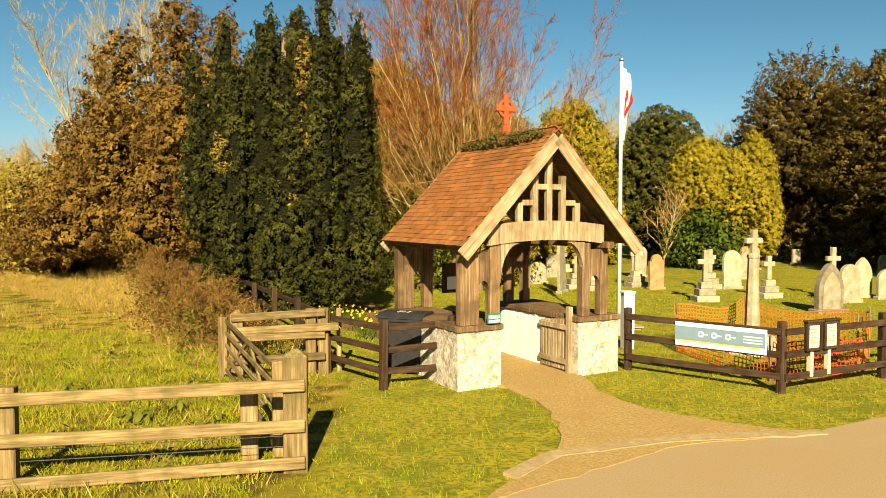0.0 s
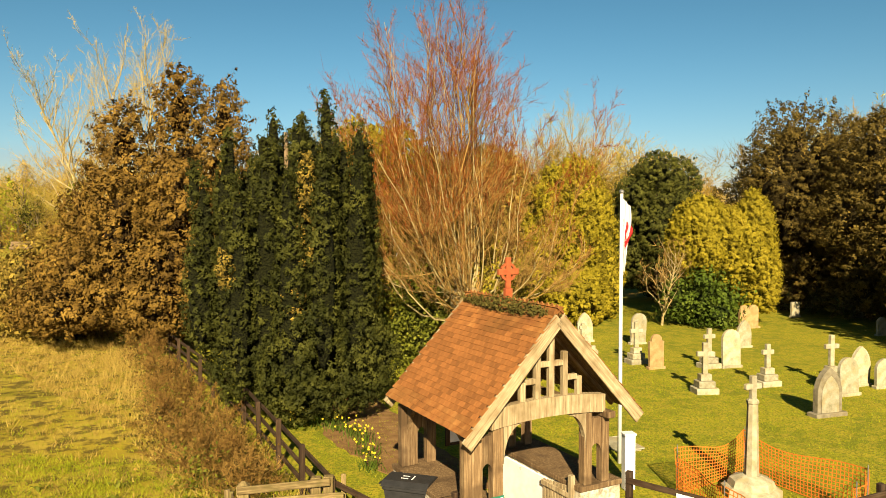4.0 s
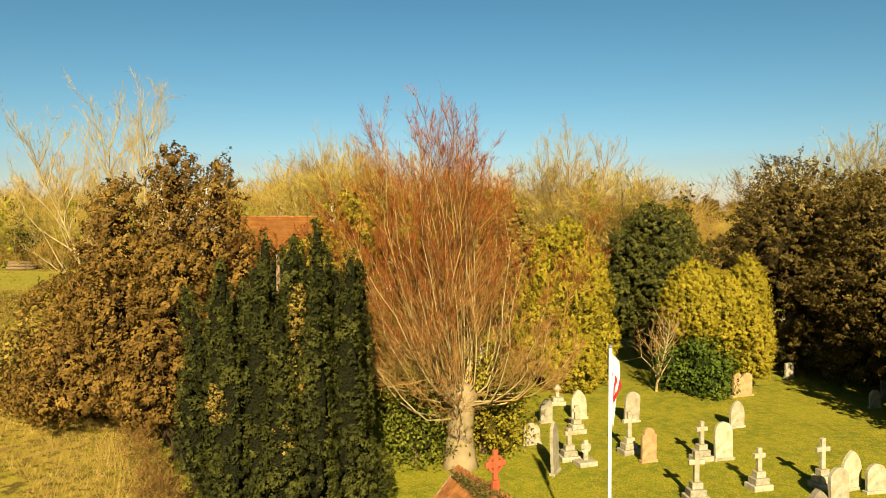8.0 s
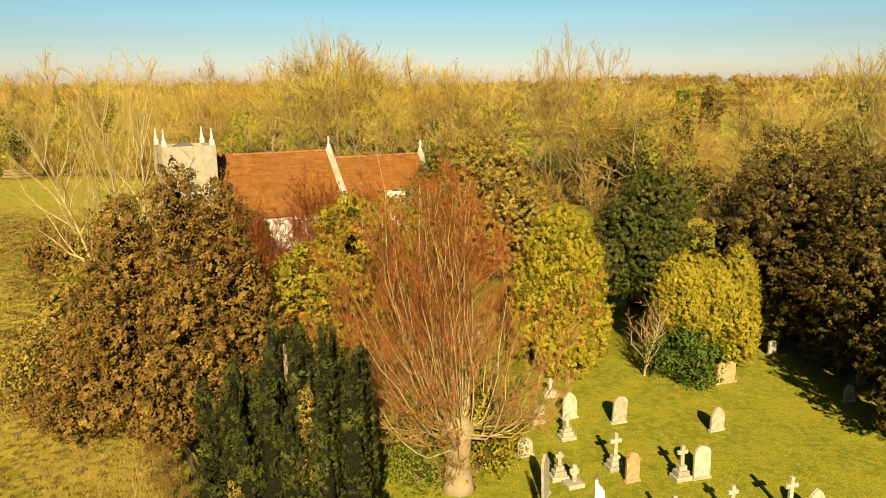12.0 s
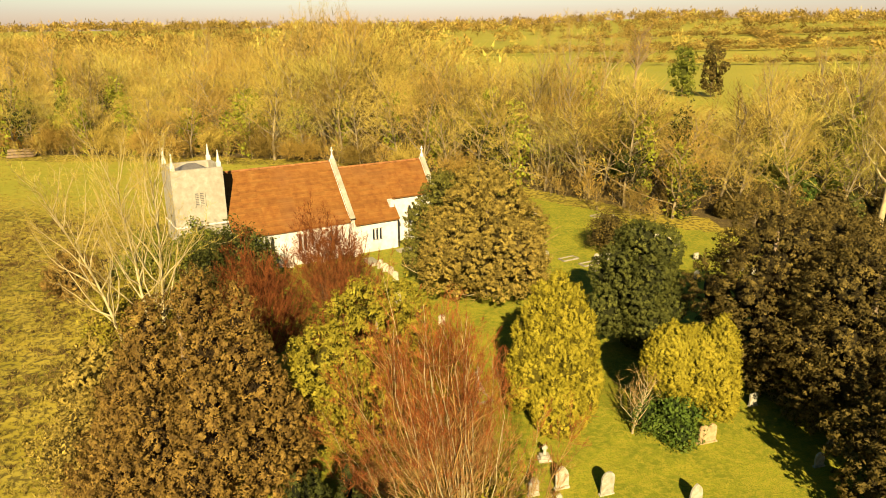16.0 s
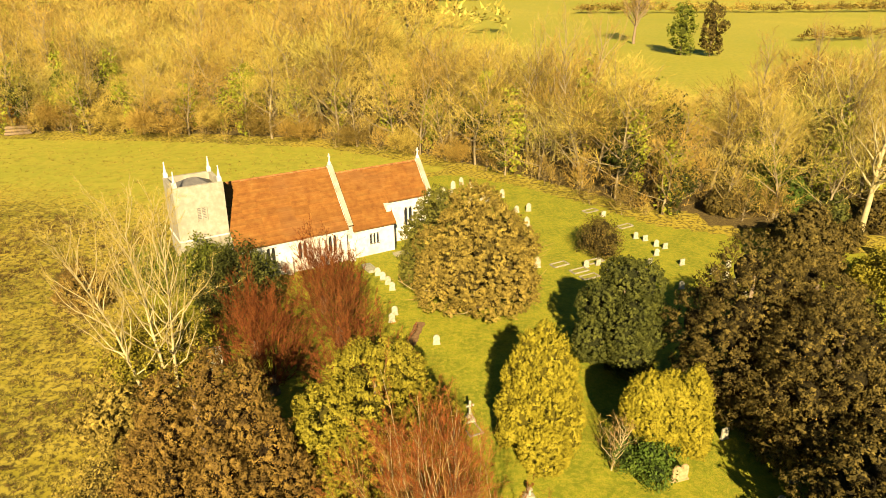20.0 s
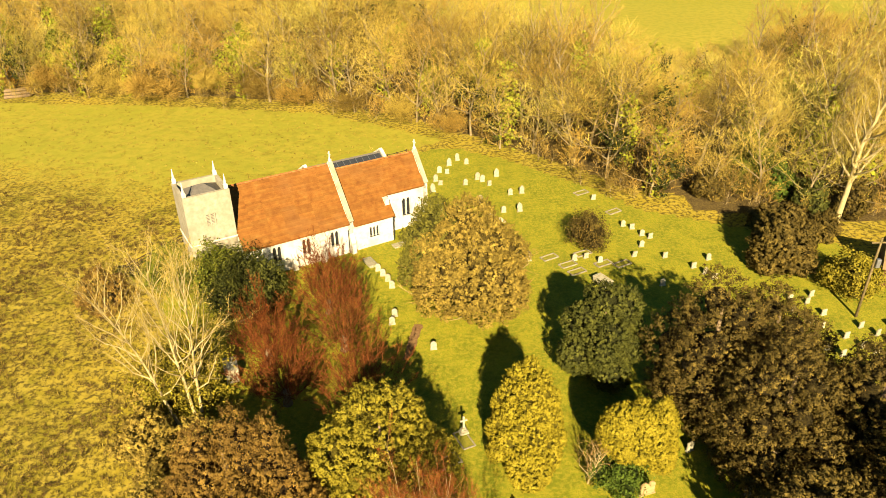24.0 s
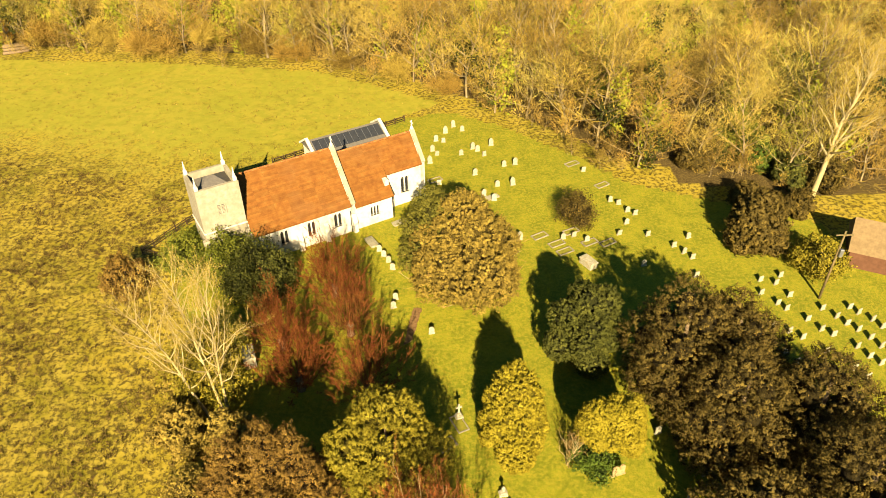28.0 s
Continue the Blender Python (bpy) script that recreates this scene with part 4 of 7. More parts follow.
old_tan = evergreen("old_yew", 4.7, 65.4, lumpy(10.0, 6.1, 18, 20, 2.4), 2700, 36, 0.45, 0.14, L_TANYEW, 18, "broad old yew with tan outer sprays", jitter=0.08, trunk=0.6, zmin=1.6, shrink=0.64, plume=(0.85, 0.27, 0.3, 0.8, 1.0))
yv, yf, yk = bare_tree(59, 8.6, 5.2, 44, 12, 3, 0.3, 0.10, 0.02, 0.03, 5, (0, 0), 0.35)
part("dead_wood", raw_mesh("dead_wood", yv * np.array([1.12, 1.12, 0.75]), yf, [B_PALE, B_TAN], yk), None, old_tan, "pale bare outer boughs low on the crown")
evergreen("round_shrub", 19.8, 79.0, lumpy(4.1, 2.2, 19, 9, 0.3), 500, 9, 0.45, 0.22, L_CEDAR, 19, "round dark evergreen shrub on the lawn", category="shrub")
evergreen("yew_tree", 41.5, 73.0, [(0, 0, 3.2, 3.2, 3.2, 3.4), (0, 0, 5.6, 1.8, 1.8, 2.4)] + ring_blobs(0, 0, 10, 2.6, 1.0, 3.6, 1.2, 1.4, g), 1100, 18, 0.55, 0.26, L_CEDAR, 20, "dark conical yew near the boundary", plume=(0.9, 0.32, 0.35, 0.8, 0.9), shrink=0.7)
for k, (x, y) in enumerate(((45.8, 79.0), (50.4, 80.4), (44.0, 82.5))):
    evergreen("dark_shrubbery", x, y, lumpy(3.0, 2.1, 73 + k, 9, 0.2), 300, 16, 0.4, 0.24, L_CEDAR, 73 + k, "dark shrubs at the wood edge beside the cottage", category="shrub", plume=(0.7, 0.3, 0.4, 1.0, 0.9), shrink=0.66)
evergreen("laurel_bush", 47.2, 67.5, lumpy(3.6, 2.8, 23, 10, 0.3), 620, 10, 0.45, 0.26, L_OLIVE, 23, "yellow-green laurel beside the cottage", category="bush")
evergreen("dark_shrubbery", -20.0, 66.0, lumpy(5.2, 4.0, 24, 12, 0.4), 1100, 10, 0.55, 0.28, L_HOLLY, 24, "dark evergreen shrubbery below the tower", category="shrub")
evergreen("dark_shrubbery", -24.0, 69.0, lumpy(5.0, 3.2, 25, 10, 0.3), 700, 10, 0.5, 0.28, L_IVY, 25, "ivy-green shrubbery below the tower", category="shrub")
evergreen("dark_shrubbery", -30.0, 71.0, lumpy(4.0, 3.0, 26, 10, 0.3), 600, 10, 0.5, 0.26, L_IVY, 26, "ivy-green shrubbery beside the meadow", category="shrub")
evergreen("thicket", -36.6, 68.0, lumpy(2.6, 3.0, 28, 10, 0.2), 420, 18, 0.5, 0.2, L_BROWN, 28, "low brown thicket beside the meadow fence", category="bush", plume=(0.7, 0.3, 0.5, 1.0, 0.9), shrink=0.6)
evergreen("ivy_bush", -22.4, 50.6, lumpy(7.0, 4.0, 27, 14, 0.3), 1000, 9, 0.5, 0.22, L_OLIVE, 27, "ivy mass round the foot of the birches", category="bush", jitter=0.2, shrink=0.6)


def winter_tree(name, x, y, data, mats, label, turn=0, scale=1.0):
    t = thing(name, pose(x, y, ground_z(x, y), 0, 0, turn), label, "tree")
    v, f, k = data
    v = v * scale
    bark = k == 0
    part("trunk", raw_mesh("trunk", v, f[bark], [mats[0]], smooth=True), None, t)
    part("crown", raw_mesh("crown", v, f[~bark], [mats[1]]), None, t, "bare winter twigs")
    return t


def pollard(seed, trunk_h, trunk_r, stems, height, wide, subs, twigs, sub, tw, stem_r, red_from=99.0, drift=0.0):
    """A pollarded lime: a stout knuckled trunk, stems that arch out and turn up, branches and fine twigs on them."""
    rng = np.random.default_rng(seed)
    s0, s1, ra, rb, kind, t0, t1 = [], [], [], [], [], [], []
    bole = Shape().lathe([(trunk_r * 1.45, -0.15), (trunk_r * 1.15, 0.3), (trunk_r * 0.95, trunk_h * 0.45), (trunk_r * 1.05, trunk_h * 0.8), (trunk_r * 1.35, trunk_h), (trunk_r * 0.9, trunk_h + 0.35), (0.05, trunk_h + 0.5)], 12)

    def put(p, r, k):
        for i in range(len(p) - 1):
            s0.append(p[i]); s1.append(p[i + 1]); ra.append(r[i]); rb.append(r[i + 1]); kind.append(k if k or p[i][2] < red_from else 2)
    for k in range(stems):
        a = k * 2.39996 + rng.normal(0, 0.25)
        q = math.sqrt((k + 0.5) / stems)
        low = q > 0.5 and rng.random() < 0.40
        b = np.array([math.cos(a) * trunk_r * 0.9 * q, math.sin(a) * trunk_r * 0.9 * q, trunk_h * (1.08 - 0.45 * q * rng.random())])
        rise = (height - trunk_h) * (math.sqrt(1 - 0.92 * q ** 3) * rng.uniform(0.86, 1.02) if not low else rng.uniform(0.08, 0.50))
        out = wide * q * (rng.uniform(0.65, 1.1) if not low else rng.uniform(0.65, 1.0))
        n = 8
        w = np.cumsum(rng.normal(0, 0.04 * wide, (n + 1, 3)), 0)
        e = 0.84 - 0.42 * q
        p = [b + np.array([math.cos(a) * out * t ** e, math.sin(a) * out * t ** e, rise * t ** (1.0 + 0.42 * q)]) + w[i] * t + np.array([drift * t, 0, 0]) for i, t in enumerate(np.linspace(0, 1, n + 1))]
        r0 = stem_r * (1.25 - 0.75 * q) * rng.uniform(0.6, 1.25)
        put(p, r0 * (1 - 0.88 * np.linspace(0, 1, n + 1)), 1 if rng.random() < 0.95 - 0.45 * q else 0)
        P = np.array(p)
        L = np.linalg.norm(P[-1] - P[0])
        lines = [(p, L)]
        for j in range(subs):
            t = 0.2 + 0.76 * rng.random() ** 0.8
            i = min(int(t * n), n - 1)
            c = P[i] + (P[i + 1] - P[i]) * (t * n - i)
            d = unit(unit(P[i + 1] - P[i]) + rng.normal(0, 0.5, 3) + 0.45 * np.array([math.cos(a), math.sin(a), 0]))
            bl = L * 0.30 * (1.25 - 0.75 * t) * rng.uniform(0.6, 1.3)
            sp, _ = grow(c, d, bl, 1.0, rng, 4, 0.14, 0.13)
            put(sp, r0 * (0.50 - 0.25 * t) * (1 - 0.85 * np.linspace(0, 1, 5)), 0)
            lines.append((sp, bl * 1.6))
        for sp, bl in lines:
            b0, b1 = side_twigs(sp, twigs, bl * 0.19, rng, 0.5, 0.25, 0.2, 0.8)
            t0.append(b0); t1.append(b1)
            for _ in range(sub):
                f = rng.uniform(0.15, 0.9, (len(b0), 1))
                c0 = b0 + (b1 - b0) * f
                d = unit(unit(b1 - b0) + rng.normal(0, 0.5, b0.shape) + np.array([0, 0, 0.3]))
                t0.append(c0); t1.append(c0 + d * np.linalg.norm(b1 - b0, axis=1, keepdims=True) * rng.uniform(0.35, 0.8, (len(b0), 1)))
    t0, t1 = np.concatenate(t0), np.concatenate(t1)
    wood = tubes(s0, s1, np.array(ra), np.maximum(np.array(rb), tw * 0.4), 5)
    fine = slivers(t0, t1, np.full(len(t0), tw) * rng.uniform(0.6, 1.3, len(t0)), rng)
    return bole, (*wood, np.repeat(kind, 10).astype(int)), fine


def lime(x, y, data, mats, label, turn=0, red_from=99.0, pale=None):
    bole, wood, fine = data
    t = thing("pollarded_lime", pose(x, y, ground_z(x, y), 0, 0, turn), label, "tree")
    part("trunk", bole, B_WOODTRUNK if pale else B_BARK, t, smooth=True)
    tip = fine[0][fine[1][:, 2]]
    reach = tip[:, 2] + 0.55 * np.hypot(tip[:, 0], tip[:, 1]) + np.random.default_rng(6).normal(0, 1.5, len(tip))
    tagged(part("inner_crown", raw_mesh("inner_crown", wood[0], wood[1], [mats[0], pale or mats[0], mats[2]], wood[2], smooth=True), None, t, "long upright shoots"), kind="stuff")
    tagged(part("outer_crown", raw_mesh("outer_crown", *fine, [mats[1], mats[2]], (reach > red_from).astype(int)), None, t, "fine red-tipped winter twigs"), kind="stuff")
    return t


lime(0.9, 28.0, pollard(41, 2.9, 0.56, 72, 13.8, 5.3, 13, 24, 3, 0.0062, 0.060, 99.0, -0.9), (B_TAN, B_TAN, B_PINK), "pollarded lime with a fan of russet winter shoots", red_from=8.2, pale=B_PALE)
for k, (x, y, h, w, mats, rf) in enumerate(((-13.2, 50.4, 8.8, 3.9, (B_RED, B_RED, B_RED), 99), (-16.0, 56.4, 8.2, 3.4, (B_RED, B_RED, B_RED), 99), (-6.2, 49.2, 8.8, 3.7, (B_ORANGE, B_RED, B_RED), 4.5), (-8.8, 58.4, 9.4, 3.4, (B_ORANGE, B_ORANGE, B_RED), 5.5), (-11.2, 65.2, 8.8, 3.6, (B_ORANGE, B_RED, B_RED), 5.0))):
    lime(x, y, pollard(42 + k, 1.3, 0.36, 60, h, w * 1.15, 8, 16, 2, 0.014, 0.042, rf), mats, "bushy pollarded lime with dark red winter twigs", red_from=rf)
lime(-5.2, 45.8, pollard(48, 0.7, 0.2, 30, 4.2, 1.8, 6, 10, 2, 0.013, 0.03), (B_ORANGE, B_RED, B_RED), "low bushy lime with dark red twigs")
for (x, y, h, r, sd) in ((-23.6, 44.0, 4.2, 2.4, 61), (-18.4, 42.4, 5.0, 2.4, 62), (-25.0, 50.5, 3.8, 2.6, 63)):
    evergreen("bramble_bush", x, y, lumpy(h, r, sd, 10, 0.3), 420, 20, 0.4, 0.20, L_TANYEW, sd, "tawny scrubby bush below the leaning trees", category="bush", jitter=0.2, shrink=0.5, plume=(0.7, 0.3, 0.5, 1.0, 0.9))
# birches leaning out over the meadow
for k, (dx, dy, ln, h) in enumerate(((0, 0, (-0.36, 0.05), 17.0), (1.2, 0.6, (-0.12, 0.06), 18.2), (1.7, 0.2, (0.06, 0.06), 18.0))):
    winter_tree("birch_tree", -21.6 + dx, 47.0 + dy, branching(50 + k, h, 6.2, 22, 7, 11, 3, 0.17, 0.28, 0.0095, 6, ln, 0.95, 0.11), (B_PALE, B_WOODTWIG), "leaning pale-barked bare tree beside the meadow")
winter_tree("dead_bush", 12.4, 40.3, bare_tree(55, 4.8, 1.9, 26, 9, 2, 0.09, 0.12, 0.05, 0.012, 5), (B_PALE, B_TAN), "bare pale twiggy small tree")
winter_tree("tall_ash", 54.0, 84.0, branching(56, 22, 8.0, 24, 8, 9, 3, 0.42, 0.30, 0.025, 8, (0.12, 0), 0.95), (B_PALE, B_WOODTWIG), "tall bare ash behind the cottage")


# ---------------------------------------------------------------- woodland
def wood_protos(seed, n, haze=0, hw=0.003, branched=False, **kw):
    """Bare trees of height 1, with a rounded haze of outer twigs."""
    out = []
    for i in range(n):
        rng = np.random.default_rng(seed * 7 + i)
        t = branching(seed + i, 1.0, 0.40, **kw) if branched else bare_tree(seed + i, 1.0, 0.38, **kw)
        if haze:
            # several rounded heads make up the crown
            heads = [(0.0, 0.0, 0.74, 0.20)] + [(0.20 * math.cos(a), 0.20 * math.sin(a), rng.uniform(0.48, 0.70), rng.uniform(0.12, 0.19)) for a in rng.uniform(0, 6.28, 5)]
            H = np.array(heads)[rng.integers(len(heads), size=haze)]
            d = unit(rng.normal(0, 1, (haze, 3)) + np.array([0, 0, 0.45]))
            p0 = H[:, :3] + d * H[:, 3:] * rng.uniform(0.35, 0.85, (haze, 1))
            p1 = p0 + unit(d + rng.normal(0, 0.35, d.shape) + np.array([0, 0, 0.3])) * H[:, 3:] * rng.uniform(0.3, 0.75, (haze, 1))
            v, f = slivers(p0, p1, np.full(haze, hw), rng)
            t = joined([(t[0], t[1][t[2] == 0], 0), (t[0], t[1][t[2] == 1], 1), (v, f, 1)])
        out.append(t)
    return out


def puffs(seed, n, sprigs, w):
    """Far-off rounded crowns of height 1, of many short twigs from the ground up."""
    out = []
    for i in range(n):
        rng = np.random.default_rng(seed + i)
        heads = np.array([(0, 0, 0.62, 0.30, 0.36)] + [(0.28 * math.cos(t), 0.28 * math.sin(t), rng.uniform(0.25, 0.55), 0.22, 0.28) for t in rng.uniform(0, 6.28, 5)])
        h = heads[rng.integers(len(heads), size=sprigs)]
        d = unit(rng.normal(0, 1, (sprigs, 3)))
        p0 = h[:, :3] + d * h[:, 3:4] * rng.uniform(0.3, 0.95, (sprigs, 1))
        p0[:, 2] = np.maximum(p0[:, 2], 0.0)
        p1 = p0 + unit(d + np.array([0, 0, 0.5]) + rng.normal(0, 0.4, d.shape)) * rng.uniform(0.10, 0.24, (sprigs, 1))
        v, f = slivers(p0, p1, np.full(sprigs, w), rng)
        out.append((v, f, np.ones(sprigs, int)))
    return out


def scatter(poly, n, rng, apart):
    P = np.array(poly)
    lo, hi = P.min(0), P.max(0)
    out = []
    grid = {}
    tries = 0
    while len(out) < n and tries < n * 40:
        tries += 1
        x, y = rng.uniform(lo[0], hi[0]), rng.uniform(lo[1], hi[1])
        if not inside(np.array([x]), np.array([y]), poly)[0]:
            continue
        k = (int(x // apart), int(y // apart))
        if any(math.dist((x, y), q) < apart for i in (-1, 0, 1) for j in (-1, 0, 1) for q in grid.get((k[0] + i, k[1] + j), [])):
            continue
        grid.setdefault(k, []).append((x, y))
        out.append((x, y))
    return out


def planted(places, protos, height, rng, wide=1.0, shares=(0.36, 0.28, 0.18, 0.18)):
    """All the trees of a wood, joined."""
    pieces = []
    for i, (x, y) in enumerate(places):
        v, f, k = protos[int(rng.integers(len(protos)))]
        h = height(x, y) * rng.uniform(0.68, 1.25)
        a = rng.uniform(0, 6.28)
        c, s = math.cos(a), math.sin(a)
        w = h * wide * rng.uniform(0.85, 1.2)
        q = np.stack([(v[:, 0] * c - v[:, 1] * s) * w + x, (v[:, 0] * s + v[:, 1] * c) * w + y, v[:, 2] * h + ground_z(x, y)], -1)
        pieces.append((q, f, np.where(k == 0, 0, 1 + int(rng.choice(4, p=shares)))))
    v, n, vs, fs, ms = 0, 0, [], [], []
    for q, f, k in pieces:
        vs.append(q); fs.append(f + n); ms.append(k)
        n += len(q)
    return raw_mesh("wood", np.concatenate(vs), np.concatenate(fs), [B_WOODTRUNK, B_WOODTWIG, B_WOODTWIG2, B_STRAW, B_DULL], np.concatenate(ms))


wr = np.random.default_rng(77)
near_protos = wood_protos(100, 7, haze=900, hw=0.0011, branched=True, limbs=18, boughs=6, twigs=8, sub=1, trunk_r=0.014, fork=0.24, tw=0.0015, nside=3, open_=1.05, lift=0.10)
far_protos = wood_protos(140, 4, haze=480, hw=0.0016, limbs=12, twigs=4, sub=0, trunk_r=0.011, fork=0.2, lift=0.14, tw=0.004, nside=0, first=0.4)
NEARWOOD = [(-140, 153), (-83, 147), (-53, 144), (-22, 138), (-4, 127), (6, 118), (14, 111), (22, 103), (29, 93), (38, 90), (50, 86), (62, 86), (110, 95), (112, 166), (52, 160), (20, 163), (-20, 172), (-100, 190), (-150, 180)]
FARWOOD = [(-300, 190), (-100, 190), (-20, 172), (16, 161), (10, 185), (-14, 215), (-60, 330), (-200, 380), (-420, 420)]


def wood_height(x, y):
    h = 15.5 + 2.5 * math.sin(x * 0.06 + 1.0) + 2.0 * math.sin(y * 0.09 + x * 0.03) + 3.0 * min(1.0, max(0.0, (y - 170) / 60))
    h -= 6.0 * min(1.0, max(0.0, (x - 5) / 25)) * min(1.0, max(0.0, (y - 108) / 32)) * min(1.0, max(0.0, (72 - x) / 14))
    h += 7.0 * math.exp(-((x - 56) / 14) ** 2 - ((y - 98) / 14) ** 2)
    h += 10.0 * math.exp(-((x + 28) / 22) ** 2 - ((y - 178) / 40) ** 2)
    h += 7.0 * math.exp(-((x - 24) / 14) ** 2 - ((y - 122) / 14) ** 2)
    return h


nearwood = scatter(NEARWOOD, 300, wr, 5.6)
tagged(new("woodland", planted([q for q in nearwood if q[0] < 16], near_protos, wood_height, wr, 1.35, (0.46, 0.24, 0.14, 0.16))), "dense tawny bare winter woodland", "woodland", kind="stuff")
tagged(new("woodland", planted([q for q in nearwood if q[0] >= 16], near_protos, wood_height, wr, 1.35, (0.44, 0.28, 0.12, 0.16))), "dense brown bare winter woodland", "woodland", kind="stuff")
tagged(new("woodland", planted(scatter(FARWOOD, 680, wr, 5.4), far_protos, wood_height, wr, 1.35, (0.40, 0.22, 0.08, 0.30))), "dense tawny bare winter woodland", "woodland", kind="stuff")
# brushy edge of the wood
edge = []
for (a, b) in zip(NEARWOOD[:13], NEARWOOD[1:14]):
    for t in np.arange(0, 1, 1.7 / math.dist(a, b)):
        if wr.random() < 0.85:
            edge.append((a[0] + (b[0] - a[0]) * t + wr.normal(0, 2.2), a[1] + (b[1] - a[1]) * t + wr.normal(0, 2.4) + 2.2))
shrub_protos = wood_protos(160, 3, limbs=26, twigs=9, sub=2, trunk_r=0.012, fork=0.04, tw=0.006, nside=0, first=0.4)
tagged(new("scrub", planted(edge, shrub_protos, lambda x, y: 4.6 + 2.2 * math.sin(x * 0.7) * math.cos(y * 0.5), wr, 1.25, (0.14, 0.30, 0.0, 0.56))), "tangled brown scrub along the wood's edge", "scrub", kind="stuff")
under_protos = wood_protos(165, 3, limbs=16, twigs=7, sub=1, trunk_r=0.012, fork=0.04, tw=0.009, nside=0, first=0.4)
tagged(new("scrub", planted(scatter(NEARWOOD, 420, wr, 3.0), under_protos, lambda x, y: 4.2, wr, 1.3, (0.12, 0.34, 0.0, 0.54))), "brown undergrowth between the trees of the wood", "scrub", kind="stuff")
# ivy on trunks within the wood
iv_v, iv_f, n = [], [], 0
for (x, y) in scatter(NEARWOOD, 105, wr, 6.0) + scatter(FARWOOD, 60, wr, 9.0) + scatter(NEARWOOD, 50, wr, 7.0):
    h = wood_height(x, y) * wr.uniform(0.45, 0.9)
    r = wr.uniform(0.8, 1.8)
    bl = [(x, y, ground_z(x, y) + h * 0.5, r, r, h * 0.5), (x + wr.normal(0, 1), y, h * 0.75, r * 1.2, r * 1.2, h * 0.2)]
    v, f = foliage(bl, 70, 6, 0.7, 0.58, int(wr.integers(1e6)), jitter=0.25)
    iv_v.append(v); iv_f.append(f + n); n += len(v)
cut = len(iv_v) * 3 // 4
tagged(new("ivy", raw_mesh("ivy", np.concatenate(iv_v[:cut]), np.concatenate(iv_f[:cut]), [L_WOODIVY])), "green ivy on trunks in the wood", "ivy", kind="stuff")
base = sum(len(v) for v in iv_v[:cut])
tagged(new("ivy", raw_mesh("ivy", np.concatenate(iv_v[cut:]), np.concatenate(iv_f[cut:]) - base, [L_YEW])), "dark ivy and holly within the wood", "ivy", kind="stuff")
# hedges and hedgerow trees across the far fields
hed = []
for (x0, y0, x1, y1) in ((60, 600, 700, 690), (-400, 520, 60, 600), (60, 640, 900, 900), (150, 900, 900, 1000), (330, 690, 420, 1000), (150, 300, 420, 350), (90, 460, 520, 430)):
    L = math.hypot(x1 - x0, y1 - y0)
    for t in np.arange(0, 1, 4.5 / L):
        hed.append((x0 + (x1 - x0) * t + wr.normal(0, 1.5), y0 + (y1 - y0) * t + wr.normal(0, 1.5)))
far_puffs = puffs(170, 4, 84, 0.036)
tagged(new("hedgerow", planted(hed, puffs(180, 3, 110, 0.030), lambda x, y: 4.5 + 0.005 * y, wr, 1.7, (0.08, 0.22, 0.0, 0.70))), "brown hedgerows across the far pasture", "hedgerow", kind="stuff")
fars = [(wr.uniform(60, 900), wr.uniform(420, 1300)) for _ in range(150)] + [(wr.uniform(-1100, 30), 330 + 700 * wr.random() ** 1.3) for _ in range(800)] + [(wr.uniform(-1100, 1300), wr.uniform(1250, 2100)) for _ in range(800)]
tagged(new("distant_trees", planted(fars, far_puffs, lambda x, y: 15.0 + 0.008 * max(0, y - 500), wr, 1.2, (0.12, 0.18, 0.02, 0.68))), "scattered trees across the distance", "woodland", kind="stuff")
winter_tree("field_oak", 81.0, 300.0, branching(57, 22, 10, 22, 7, 10, 2, 0.7, 0.32, 0.09, 6, (0, 0), 1.1), (B_BARK, B_WOODTWIG2), "bare spreading oak standing in the pasture")
# the tallest trees of the wood, which stand out above it
for k, (x, y, h, m) in enumerate(((-28, 178, 28, 0), (-20, 174, 26, 1), (-37, 181, 26, 0), (21, 122, 22.5, 0), (26.5, 124, 21.5, 1), (16.5, 125, 20.5, 0), (73, 138, 19.5, 1), (84, 134, 20, 0), (66, 146, 17, 1), (57, 99, 19, 1), (95, 140, 20, 0), (-60, 190, 23, 1))):
    winter_tree("tall_tree", x, y, branching(210 + k, h * 1.1, h * 0.40, 24, 7, 15, 3, 0.28, 0.22, 0.012, 5, (0, 0), 1.0, 0.10), (B_WOODTRUNK, (B_WOODTWIG, B_WOODTWIG2)[m]), "tall bare winter tree standing above the wood")
for k, (x, y, h) in enumerate(((-92, 176, 25), (-84, 172, 21), (-99, 170, 20))):
    winter_tree("golden_willow", x, y, branching(230 + k, h, h * 0.30, 24, 7, 9, 2, 0.28, 0.15, 0.034, 5, (0, 0), 0.7, 0.16), (B_WOODTRUNK, B_GOLDTWIG), "tall golden-twigged winter willow")
